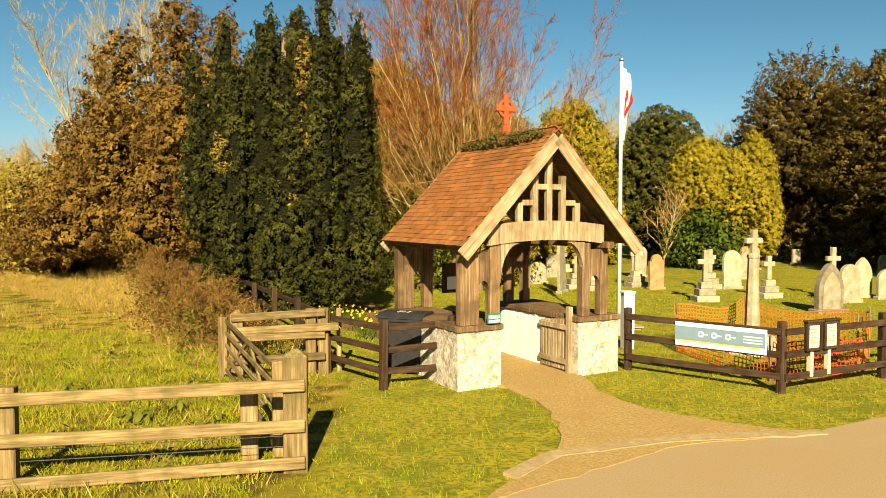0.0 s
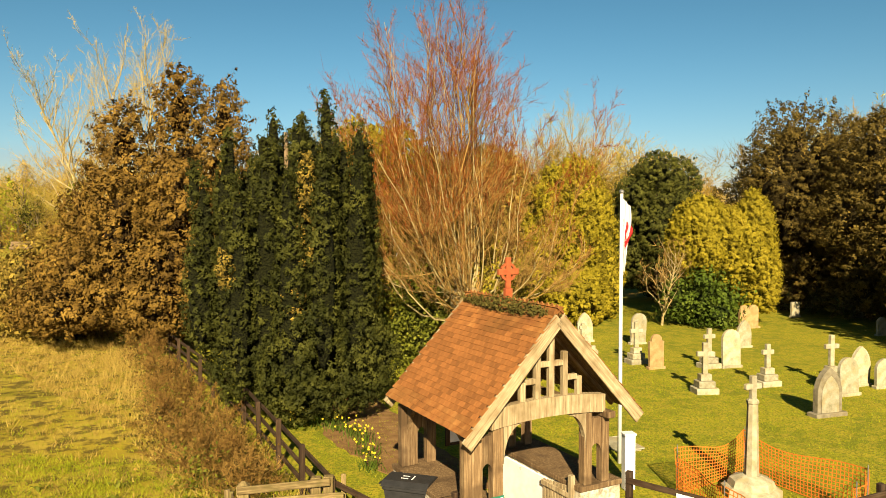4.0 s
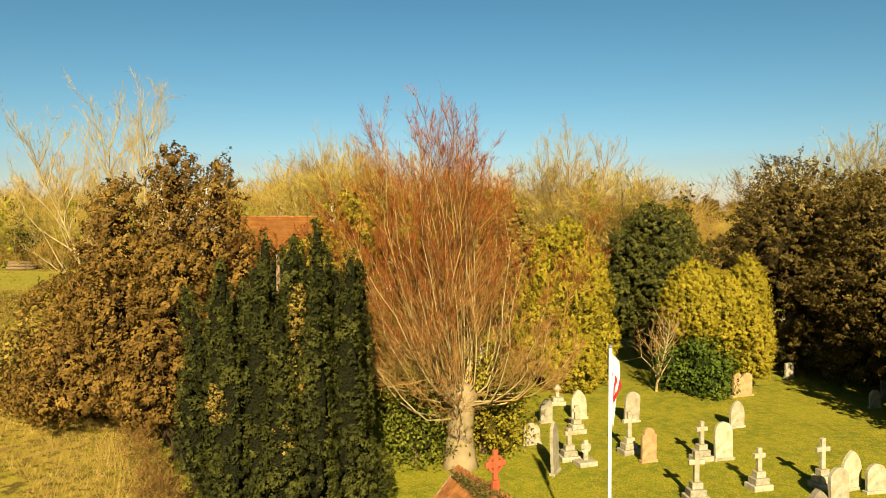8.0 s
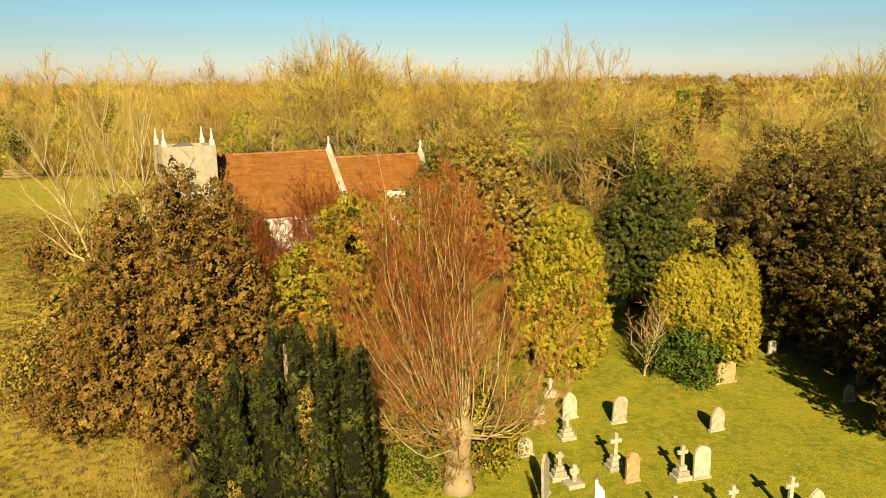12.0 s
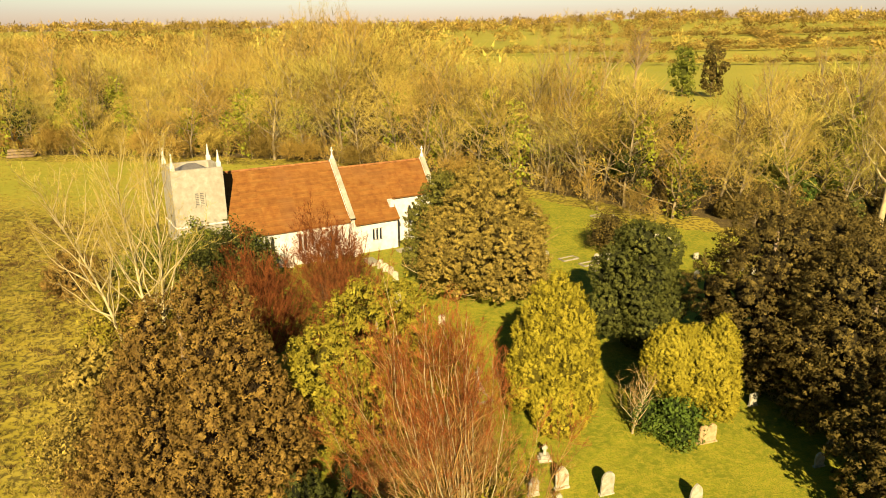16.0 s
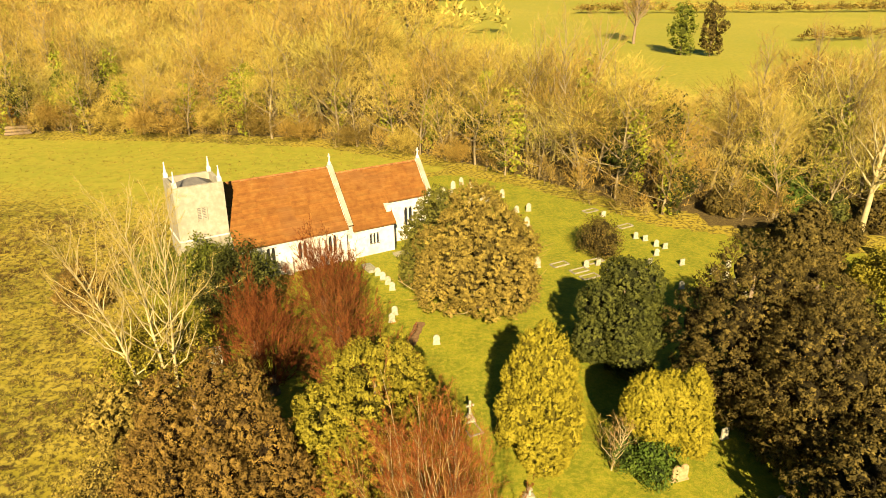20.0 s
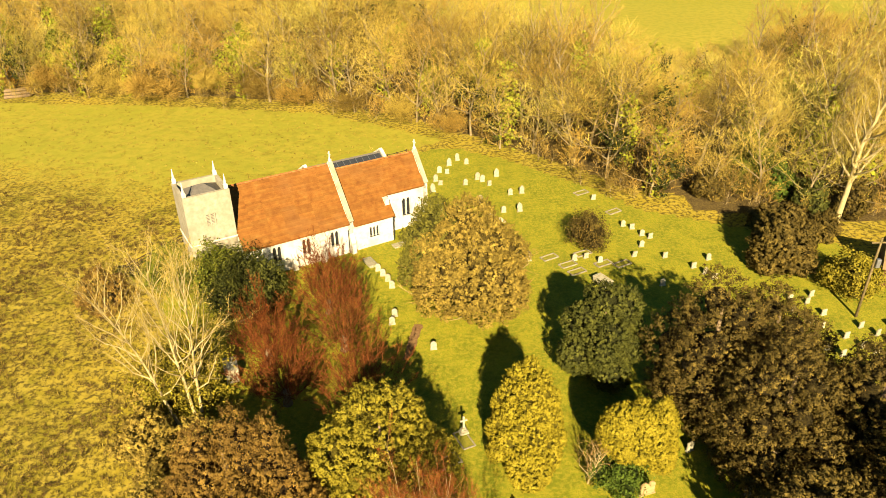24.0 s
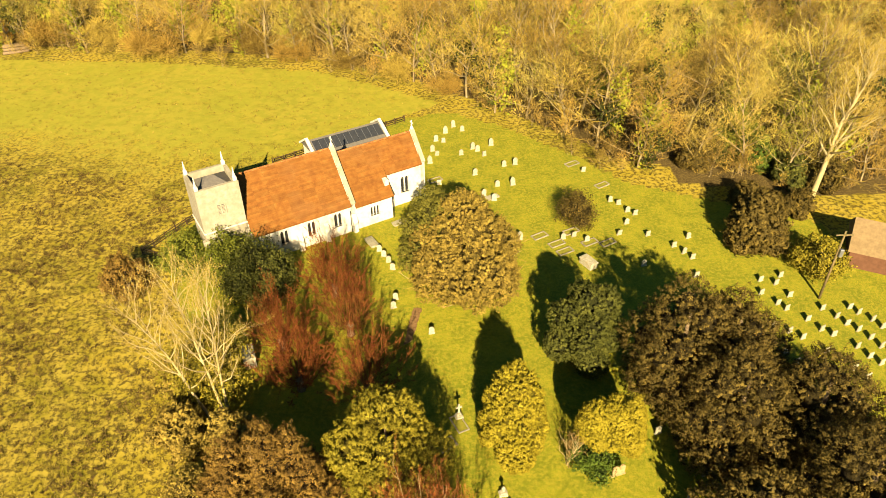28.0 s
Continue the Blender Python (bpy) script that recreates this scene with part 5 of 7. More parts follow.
for k, (x, y, h, r, m) in enumerate(((-79, 155, 12, 3.2, L_IVY), (-40, 156, 13, 2.2, L_WOODIVY), (-15, 150, 14, 2.6, L_CEDAR), (10, 130, 15, 2.0, L_WOODIVY), (88, 262, 18, 5.0, L_IVY), (97, 258, 19, 4.6, L_CEDAR), (38, 112, 11, 2.4, L_WOODIVY), (47, 96, 8, 3.4, L_IVY), (30, 118, 12, 1.8, L_LAUREL), (-52, 152, 9, 2.6, L_WOODIVY), (0, 138, 12, 1.8, L_IVY), (60, 108, 12, 2.2, L_LAUREL))):
    evergreen("ivied_tree", x, y, lumpy(h, r, 240 + k, 10, h * 0.1), 330, 15, 0.5, 0.42, m, 240 + k, "ivy-clad tree within the wood", trunk=0.25, shrink=0.6, jitter=0.12, plume=(1.0, 0.5, 0.35, 1.0, 0.9))
winter_tree("orange_willow", -90.5, 152.5, branching(236, 4.2, 2.6, 26, 7, 10, 2, 0.06, 0.04, 0.02, 5, (0, 0), 0.9), (B_GOLDTWIG, B_AMBER), "low orange-twigged willow at the meadow edge")
for k, (x, y, h) in enumerate(((-56, 143, 9.5), (-67, 147, 8.0), (-37, 141, 8.5), (-27, 139, 7.0), (-46, 145, 7.5), (-16, 135, 6.5), (-80, 149, 8.0), (-6, 128, 6.0), (-90, 160, 10.0), (3, 121, 5.0))):
    dome = thing("thorn_bush", pose(x, y, ground_z(x, y), 0, 0, 67 * k), "rounded dense brown thorn bush at the wood's edge", "bush")
    dv, df, _ = puffs(260 + k, 1, 2600, 0.0035)[0]
    part("crown", raw_mesh("crown", dv * np.array([h * 1.25, h * 1.25, h]), df, [(B_WOODTWIG2, B_WOODTWIG, B_DULL)[k % 3]]), None, dome)
for k, (x, y, h, r, m) in enumerate(((48.5, 92.5, 5.0, 2.8, L_LAUREL), (44.5, 95.0, 4.2, 2.4, L_HOLLY), (52.5, 88.5, 4.0, 2.6, L_HOLLY), (40.0, 93.0, 3.4, 2.2, L_CEDAR), (57.0, 87.0, 4.5, 2.8, L_CEDAR))):
    evergreen("dark_shrubbery", x, y, lumpy(h, r, 270 + k, 9, 0.2), 420, 16, 0.4, 0.24, m, 270 + k, "dark evergreen shrub under the trees of the wood's edge", category="shrub", plume=(0.7, 0.3, 0.4, 1.0, 0.9), shrink=0.7)
winter_tree("orange_shrub", 45.7, 70.2, branching(275, 1.7, 1.0, 20, 6, 8, 1, 0.03, 0.04, 0.014, 5, (0, 0), 0.9), (B_AMBER, B_AMBER), "small orange-twigged shrub by the cottage garden")
logs = thing("log_pile", pose(-86.5, 148.0, ground_z(-86.5, 148.0), 0, 0, 20), "dark pile of cut logs at the meadow edge", "log pile")
for k, (u, z) in enumerate(((-1.0, 0.3), (-0.35, 0.3), (0.3, 0.3), (0.95, 0.3), (-0.65, 0.85), (0.0, 0.85), (0.6, 0.85), (-0.3, 1.4), (0.3, 1.4))):
    part("log", Shape().tube((-2.6 + 0.2 * (k % 3), u, z), (2.4 + 0.3 * (k % 2), u, z), 0.31, 0.28, 9), B_BARK, logs)

# ---------------------------------------------------------------- church
CH = Matrix.Rotation(radians(30), 4, "Z")
church = thing("church", CH, "small stone church with orange tile roofs and a west tower", "church")
U0, U1, U2, U3 = 17.2, 31.0, 36.6, 43.0
VS, VR, VN, VC = 73.1, 78.2, 83.3, 75.5
ZE, ZR = 4.5, 10.2
CR, CE = 9.3, 4.0


def gable_wall(u0, u1, v0, v1, ze, vr, zr):
    """A wall across the nave with a gable, u0 to u1 thick."""
    s = Shape()
    poly = [(v0, 0), (v1, 0), (v1, ze), (vr, zr), (v0, ze)]
    n = 5
    v = [(u0, p[0], p[1]) for p in poly] + [(u1, p[0], p[1]) for p in poly]
    f = [tuple(range(n)), tuple(range(2 * n - 1, n - 1, -1))] + [(i, i + n, (i + 1) % n + n, (i + 1) % n) for i in range(n)]
    return s.add(v, f)


def south_wall(u0, u1, v, z1, holes, thick=0.7):
    """A wall facing south with openings through it: holes are (u, width, sill, head)."""
    s = Shape()
    u = u0
    for hu, w, zs, zh in sorted(holes):
        s.box(u, v, -0.3, hu - w / 2, v + thick, z1)
        s.box(hu - w / 2, v, -0.3, hu + w / 2, v + thick, zs)
        s.box(hu - w / 2, v, zh, hu + w / 2, v + thick, z1)
        u = hu + w / 2
    return s.box(u, v, -0.3, u1, v + thick, z1)


def lancets(parent, hu, v, w, zs, zh, lights):
    """A window of pointed lights in stone."""
    win = part("window", Shape().box(hu - w / 2, v + 0.32, zs, hu + w / 2, v + 0.36, zh), M_GLASS, parent, "dark leaded glass in a stone frame")
    lw = w / lights
    s = Shape()
    for i in range(lights + 1):
        x = hu - w / 2 + lw * i
        s.box(x - 0.07, v + 0.10, zs, x + 0.07, v + 0.32, zh, 0.015)
    for i in range(lights):
        x0 = hu - w / 2 + lw * i + 0.07
        x1 = x0 + lw - 0.14
        xm, za = (x0 + x1) / 2, zh - lw * 0.75
        for q in (((x0, za), (x0, zh), (xm, zh), (x0 + (xm - x0) * 0.35, za + (zh - za) * 0.62)), ((x1, za), (x1 - (x1 - xm) * 0.35, za + (zh - za) * 0.62), (xm, zh), (x1, zh))):
            s.prism(list(q), v + 0.12, v + 0.31)
    part("window_frame", s, M_STONE, win)
    part("window_sill", Shape().box(hu - w / 2 - 0.12, v - 0.06, zs - 0.14, hu + w / 2 + 0.12, v + 0.3, zs, 0.02), M_STONE, win)
    part("window_hood", Shape().box(hu - w / 2 - 0.12, v - 0.05, zh, hu + w / 2 + 0.12, v + 0.05, zh + 0.10, 0.02), M_STONE, win)


NAVE_WIN = [(21.2, 1.15, 1.45, 3.5), (24.9, 1.15, 1.45, 3.5), (28.6, 1.15, 1.45, 3.5)]
part("nave_wall", south_wall(U0, U1, VS, ZE - 0.1, NAVE_WIN), M_STONE, church, "pale flint and stone nave wall")
for h in NAVE_WIN:
    lancets(church, h[0], VS, h[1], h[2], h[3], 2)
part("nave_wall", Shape().box(U0, VN - 0.7, -0.3, U1, VN, ZE - 0.1), M_STONE, church)
part("gable_wall", gable_wall(U0, U0 + 0.6, VS + 0.7, VN - 0.7, ZE - 0.1, VR, ZR - 0.15), M_STONE, church)
part("gable_wall", gable_wall(U1 - 0.55, U1 + 0.1, VS, VN, ZE, VR, ZR + 0.25), M_STONE, church)
CHAP_WIN = [(34.0, 1.35, 1.35, 2.75)]
part("chapel_wall", south_wall(U1 + 0.1, U2, VS + 0.05, CE - 0.1, CHAP_WIN), M_STONE, church, "pale rendered chapel wall")
lancets(church, 34.0, VS + 0.05, 1.35, 1.35, 2.75, 3)
SANC_Z = 5.95
part("chapel_wall", Shape().box(U2 - 0.6, VS + 0.75, -0.3, U2, VC, SANC_Z - 0.3), M_STONE, church)
SW = [(39.9, 1.3, 1.8, 4.3)]
part("chancel_wall", south_wall(U2, U3, VC, SANC_Z - 0.12, SW), M_STONE, church, "pale rendered chancel wall")
lancets(church, 39.9, VC, 1.3, 1.8, 4.3, 2)
part("chancel_wall", Shape().box(U1, 2 * VR - VC - 0.7, -0.3, U3, 2 * VR - VC, SANC_Z - 0.12), M_STONE, church)
part("gable_wall", gable_wall(U3 - 0.55, U3 + 0.1, VC, 2 * VR - VC, SANC_Z, VR, CR + 0.25), M_STONE, church)
# buttresses, plinth, drainpipes
for u in (19.3, 23.1, 26.8, 30.8):
    part("buttress", Shape().box(u - 0.3, VS - 0.62, -0.3, u + 0.3, VS, 1.6, 0.02).add([(u - 0.3, VS - 0.62, 1.6), (u + 0.3, VS - 0.62, 1.6), (u + 0.3, VS, 2.6), (u - 0.3, VS, 2.6), (u - 0.3, VS, 1.6), (u + 0.3, VS, 1.6)], [(0, 1, 2, 3), (0, 3, 4), (1, 5, 2), (4, 3, 2, 5)]), M_STONE, church)
for u, v in ((30.35, VS - 0.08), (36.7, VS - 0.03)):
    part("drainpipe", Shape().tube((u, v, 0), (u, v, 3.3), 0.05, 0.05, 8), M_RUBBER, church, "black iron drainpipe")


def pitched(u0, u1, vr, zr, ve, ze, label="", thick=0.16):
    """One slope of a tiled roof: a solid slope, with courses of tile lapped one over another."""
    s = Shape()
    n = int(math.hypot(ve - vr, ze - zr) / 0.25)
    r = np.random.default_rng(int(u0 * 10 + ve))
    for i in range(n):
        a, b = i / n, (i + 1.12) / n
        va, za = vr + (ve - vr) * a, zr + (ze - zr) * a
        vb, zb = vr + (ve - vr) * b, zr + (ze - zr) * b
        m = max(1, int((u1 - u0) / 1.7))
        cut = np.linspace(u0, u1, m + 1)
        for k in range(m):
            e = r.normal(0, 0.008)
            c0, c1 = cut[k], cut[k + 1]
            s.add([(c0, va, za + e), (c1, va, za + e), (c1, vb, zb + 0.04 + e), (c0, vb, zb + 0.04 + e), (c0, vb, zb - 0.02), (c1, vb, zb - 0.02)], [(0, 1, 2, 3), (3, 2, 5, 4)])
    v = [(u0, vr, zr - 0.03), (u1, vr, zr - 0.03), (u1, ve, ze - 0.03), (u0, ve, ze - 0.03)]
    slope = Shape().add(v + [(a, b, c - thick) for a, b, c in v], [(3, 2, 1, 0), (4, 5, 6, 7), (0, 1, 5, 4), (2, 3, 7, 6), (0, 4, 7, 3), (1, 2, 6, 5)])
    roof = part("roof", slope, M_CHURCHTILE, church, label)
    tagged(part("tile_coat", s, M_CHURCHTILE, roof), kind="stuff")


over = 0.30
sl = (ZR - ZE) / (VR - VS)
pitched(U0 + 0.05, U1 - 0.5, VR, ZR, VS - over, ZE - over * sl, "orange-red clay tile nave roof")
pitched(U0 + 0.05, U1 - 0.5, VR, ZR, VN + over, ZE - over * sl)
cs = (CR - CE) / (VR - VS)
pitched(U1 + 0.1, U2 + 0.15, VR, CR, VS - over, CE - over * cs, "orange-red clay tile chancel roof")
pitched(U2 + 0.15, U3 - 0.5, VR, CR, VC - over, SANC_Z - over * cs)
pitched(U1 + 0.1, U3 - 0.5, VR, CR, 2 * VR - VC + over, SANC_Z - over * cs)
for u0, u1, z in ((U0, U1 - 0.5, ZR), (U1 + 0.1, U3 - 0.5, CR)):
    s = Shape()
    for k in range(int((u1 - u0) / 0.45)):
        s.tube((u0 + k * 0.45, VR, z + 0.02), (u0 + k * 0.45 + 0.44, VR, z + 0.03), 0.14, 0.14, 8)
    tagged(part("ridge_tiles", s, M_TILE, church), kind="stuff")
for u, v0, v1, ze, zr in ((U1 - 0.22, VS - 0.35, VN + 0.35, ZE, ZR + 0.3), (U3 - 0.22, VC - 0.3, 2 * VR - VC + 0.3, SANC_Z, CR + 0.3)):
    s = Shape().beam((u, v0, ze - 0.1), (u, VR, zr), 0.6, 0.22, 0.02).beam((u, v1, ze - 0.1), (u, VR, zr), 0.6, 0.22, 0.02)
    part("gable_coping", s, M_TOWER, church, "pale stone gable coping")
    s = Shape().lathe([(0.22, 0), (0.24, 0.25), (0.12, 0.4), (0.09, 0.7)], 8, Matrix.Translation((u, VR, zr)))
    s.box(u - 0.07, VR - 0.07, zr + 0.65, u + 0.07, VR + 0.07, zr + 1.35, 0.02).box(u - 0.06, VR - 0.33, zr + 0.9, u + 0.06, VR + 0.33, zr + 1.05, 0.02)
    part("cross_finial", s, M_STONE, church)
# tower
TU0, TU1, TV0, TV1, TZ = 12.0, 17.2, 74.3, 79.4, 11.6
s = Shape()
w = 0.38
s.box(TU0, TV0, -0.3, TU1, TV1, TZ - 1.2)
part("tower_wall", s, M_TOWER, church, "pale rendered tower wall")
s = Shape()
for a in ((TU0, TV0, TU1, TV0 + w), (TU0, TV1 - w, TU1, TV1), (TU0, TV0 + w, TU0 + w, TV1 - w), (TU1 - w, TV0 + w, TU1, TV1 - w)):
    s.box(a[0], a[1], TZ - 1.2, a[2], a[3], TZ, 0.0)
part("parapet", s, M_TOWER, church)
part("string_course", Shape().box(TU0 - 0.1, TV0 - 0.1, 5.6, TU1 + 0.1, TV1 + 0.1, 5.8, 0.04), M_STONE, church)
for x, y in ((TU0 + 0.3, TV0 + 0.3), (TU1 - 0.3, TV0 + 0.3), (TU0 + 0.3, TV1 - 0.3), (TU1 - 0.3, TV1 - 0.3)):
    part("pinnacle", Shape().box(x - 0.22, y - 0.22, TZ, x + 0.22, y + 0.22, TZ + 0.5, 0.03).lathe([(0.25, 0.5), (0.17, 0.6), (0.05, 1.55), (0.08, 1.6), (0.02, 1.75)], 8, Matrix.Translation((x, y, TZ))), M_STONE, church)
c, h = ((TU0 + TU1) / 2, (TV0 + TV1) / 2), 1.9
v = [(TU0 + w, TV0 + w, TZ - 0.9), (TU1 - w, TV0 + w, TZ - 0.9), (TU1 - w, TV1 - w, TZ - 0.9), (TU0 + w, TV1 - w, TZ - 0.9), (c[0] - 0.4, c[1], TZ + 0.25), (c[0] + 0.4, c[1], TZ + 0.25)]
part("tower_roof", Shape().add(v, [(0, 1, 5, 4), (1, 2, 5), (2, 3, 4, 5), (3, 0, 4), (3, 2, 1, 0)]), M_LEAD, church, "low brown-grey lead roof")
part("belfry_window", Shape().box(c[0] - 0.5, TV0 - 0.03, 7.8, c[0] + 0.5, TV0 + 0.02, 9.1), M_LEAD, church, "louvred belfry opening")
s = Shape()
for x in (-0.5, 0, 0.5):
    s.box(c[0] + x - 0.08, TV0 - 0.09, 7.7, c[0] + x + 0.08, TV0, 9.2, 0.015)
for k in range(7):
    s.box(c[0] - 0.45, TV0 - 0.07, 7.83 + 0.18 * k, c[0] + 0.45, TV0 - 0.035, 7.93 + 0.18 * k)
part("louvres", s, M_TOWER, church, "stone louvres")
for u in (TU0, TU1):
    part("buttress", Shape().box(u - 0.45, TV0 - 0.6, -0.3, u + 0.25, TV0, 5.0, 0.03), M_TOWER, church)

# low building with solar panels on the north side
hall = thing("church_hall", CH @ Matrix.Translation((0, -1.9, -0.15)), "low building with a row of solar panels on its roof", "building")
part("wall", Shape().box(33.0, 93.0, -0.2, 45.2, 98.0, 2.4), M_STONE, hall)
part("roof", Shape().add([(32.9, 92.7, 2.3), (45.3, 92.7, 2.3), (45.3, 95.6, 3.9), (32.9, 95.6, 3.9), (45.3, 98.4, 2.3), (32.9, 98.4, 2.3)], [(0, 1, 2, 3), (3, 2, 4, 5), (0, 3, 5), (1, 4, 2), (0, 5, 4, 1)]), M_LEAD, hall)
for u in (32.8, 45.2):
    part("gable_coping", Shape().beam((u, 92.5, 2.4), (u, 95.6, 4.2), 0.5, 0.3, 0.02).beam((u, 98.5, 2.4), (u, 95.6, 4.2), 0.5, 0.3, 0.02), M_STONE, hall)
for k in range(11):
    u = 33.4 + k * 1.04
    t = part("solar_panel", Shape().beam((u + 0.5, 93.3, 2.72), (u + 0.5, 95.2, 3.77), 0.98, 0.05, 0.008), M_SOLAR, hall, "dark blue solar panel")
    part("panel_frame", Shape().beam((u, 93.3, 2.73), (u, 95.2, 3.78), 0.05, 0.08, 0.0), M_METAL, t)


# ---------------------------------------------------------------- lychgate
def plank(name, p, q, w, h, c=0.006, up=(0, 0, 1), material=None, parent=None, label=""):
    """A board or rail from p to q, with its own lengthwise axis."""
    p, q = Vector(p), Vector(q)
    y = (q - p).normalized()
    u = Vector(up) if abs(y.dot(Vector(up))) < 0.98 else Vector((1, 0, 0))
    x = y.cross(u).normalized()
    z = x.cross(y)
    m = Matrix(((x.x, y.x, z.x, p.x), (x.y, y.y, z.y, p.y), (x.z, y.z, z.z, p.z), (0, 0, 0, 1)))
    return part(name, Shape().box(-w / 2, 0, -h / 2, w / 2, (q - p).length, h / 2, c), material, parent, label, m=m)


LONGWAYS = {M_FENCE: M_FENCE_L, M_OAKPALE: M_OAKPALE_L, M_OAK: M_OAK_L}
GATE = Matrix.Translation((2.0, 12.55, 0)) @ Matrix.Rotation(radians(28), 4, "Z")
gate_house = thing("lychgate", GATE, "oak-framed lychgate with a steep clay tile roof on low walls", "lychgate")
DEEP, HALF, EAVE, RIDGE = 2.95, 1.85, 2.42, 4.35
WL = (-1.95, -1.10)
WR = (0.55, 1.50)


def rough_wall(x0, x1, y0, y1, z1, seed):
    """A low wall with an uneven face."""
    r = np.random.default_rng(seed)
    s = Shape()
    n = 9
    for face in range(4):
        A, B = (((x0, y0), (x1, y0)), ((x1, y0), (x1, y1)), ((x1, y1), (x0, y1)), ((x0, y1), (x0, y0)))[face]
        m = max(2, int(math.dist(A, B) / 0.14))
        nx, ny = (B[1] - A[1]) / math.dist(A, B), -(B[0] - A[0]) / math.dist(A, B)
        v = []
        for j in range(n + 1):
            for i in range(m + 1):
                e = 0 if i in (0, m) else r.normal(0, 0.012)
                v.append((A[0] + (B[0] - A[0]) * i / m + nx * e, A[1] + (B[1] - A[1]) * i / m + ny * e, -0.2 + (z1 + 0.2) * j / n))
        s.add(v, [(j * (m + 1) + i, j * (m + 1) + i + 1, (j + 1) * (m + 1) + i + 1, (j + 1) * (m + 1) + i) for j in range(n) for i in range(m)])
    return s.add([(x0, y0, z1), (x1, y0, z1), (x1, y1, z1), (x0, y1, z1)], [(0, 1, 2, 3)])


for (a, b), sd in ((WL, 1), (WR, 2)):
    part("side_wall", rough_wall(a, b, 0.08, DEEP - 0.1, 0.98, sd), M_RENDER, gate_house, "lime-rendered flint wall with dark patches")
    part("sill_beam", Shape().box(a - 0.03, 0.04, 0.98, b + 0.03, DEEP - 0.06, 1.08, 0.012), M_OAK, gate_house, "weathered oak sill on the wall")
part("inner_plaster", Shape().box(WR[0] - 0.025, 0.75, -0.1, WR[0] + 0.02, DEEP - 0.12, 0.93, 0.02), M_PLASTER, gate_house, "smooth white plaster on the inner face")
# posts on the sills: at each end a pair with a small arch between
ENDS = (0.17, DEEP - 0.28)
for outer, inner, wide in ((WL[0] + 0.06, WL[1] - 0.02, 0.36), (WR[1] - 0.26, WR[0] + 0.10, -0.17)):
    sg = 1 if wide > 0 else -1
    for y in ENDS:
        part("post", Shape().box(min(outer, outer + wide), y - 0.09, 1.08, max(outer, outer + wide), y + 0.09, 2.32, 0.012), M_OAK, gate_house)
        part("post", Shape().box(inner - 0.20 if sg > 0 else inner, y - 0.09, 1.08, inner if sg > 0 else inner + 0.18, y + 0.09, 2.42, 0.012), M_OAK, gate_house)
        x0, x1 = (outer + wide, inner - 0.20) if sg > 0 else (inner + 0.18, outer + wide)
        if x1 - x0 > 0.02:
            xm, za, rr = (x0 + x1) / 2, 1.66, (x1 - x0) / 2
            arch = [(x0, 2.30), (x0, za)] + [(xm - rr * math.cos(t), za + 0.16 * math.sin(t)) for t in np.linspace(0.25, math.pi - 0.25, 7)] + [(x1, za), (x1, 2.30)]
            part("arched_panel", Shape().prism(arch, y - 0.05, y + 0.05), M_OAK, gate_house, "small oak arch between the posts")
for x in (WL[0] + 0.22, WR[1] - 0.36):
    part("wall_plate", Shape().box(x - 0.09, -0.1, 2.32, x + 0.09, DEEP + 0.05, 2.44, 0.01), M_OAK, gate_house)
    for y0, d in ((ENDS[0] + 0.09, 1), (ENDS[1] - 0.09, -1)):
        curve = [(y0, 2.32), (y0, 1.72)] + [(y0 + d * 0.5 * (1 - math.cos(t)), 1.72 + 0.6 * math.sin(t)) for t in np.linspace(0.15, math.pi / 2, 7)]
        s = Shape()
        n = len(curve)
        s.add([(x - 0.05, p, z) for p, z in curve] + [(x + 0.05, p, z) for p, z in curve], [tuple(range(n)), tuple(range(2 * n - 1, n - 1, -1))] + [(i, i + n, (i + 1) % n + n, (i + 1) % n) for i in range(n)])
        part("arch_brace", s, M_OAK, gate_house)


def tie(y):
    n = 12
    xs = np.linspace(-1.38, 1.10, n + 1)
    top = [(x, 2.74 + 0.09 * (1 - ((x + 0.14) / 1.3) ** 2)) for x in xs]
    bot = [(x, 2.40 + 0.09 * (1 - ((x + 0.14) / 1.3) ** 2)) for x in xs]
    return Shape().prism(bot + top[::-1], y - 0.08, y + 0.08)


XC = -0.10
for y in (0.12, DEEP - 0.25):
    part("tie_beam", tie(y), M_BOARD, gate_house, "pale cambered oak tie beam")
    for x0, x1 in ((WL[1] - 0.02, WL[1] + 0.36), (WR[0] + 0.12, WR[0] - 0.26)):
        curve = [(x0, 2.44), (x0, 1.78)] + [(x0 + (x1 - x0) * (1 - math.cos(t)), 1.78 + 0.66 * math.sin(t)) for t in np.linspace(0.15, math.pi / 2, 8)]
        part("arch_brace", Shape().prism(curve, y - 0.055, y + 0.055), M_BOARD, gate_house, "curved oak brace under the tie beam")
# gable tracery
for y in (0.12,):
    for dx, zt in ((-0.62, 3.14), (-0.30, 3.62), (0.0, 4.02), (0.30, 3.62), (0.62, 3.14)):
        part("gable_stud", Shape().box(XC + dx - 0.055, y - 0.05, 2.80, XC + dx + 0.055, y + 0.05, zt, 0.008), M_BOARD, gate_house)
    for x0, x1, z in ((-0.62, -0.30, 3.14), (0.30, 0.62, 3.14), (-0.30, 0, 3.42), (0, 0.30, 3.42)):
        part("gable_rail", Shape().box(XC + x0 + 0.05, y - 0.045, z - 0.05, XC + x1 - 0.05, y + 0.045, z + 0.05, 0.008), M_BOARD, gate_house)
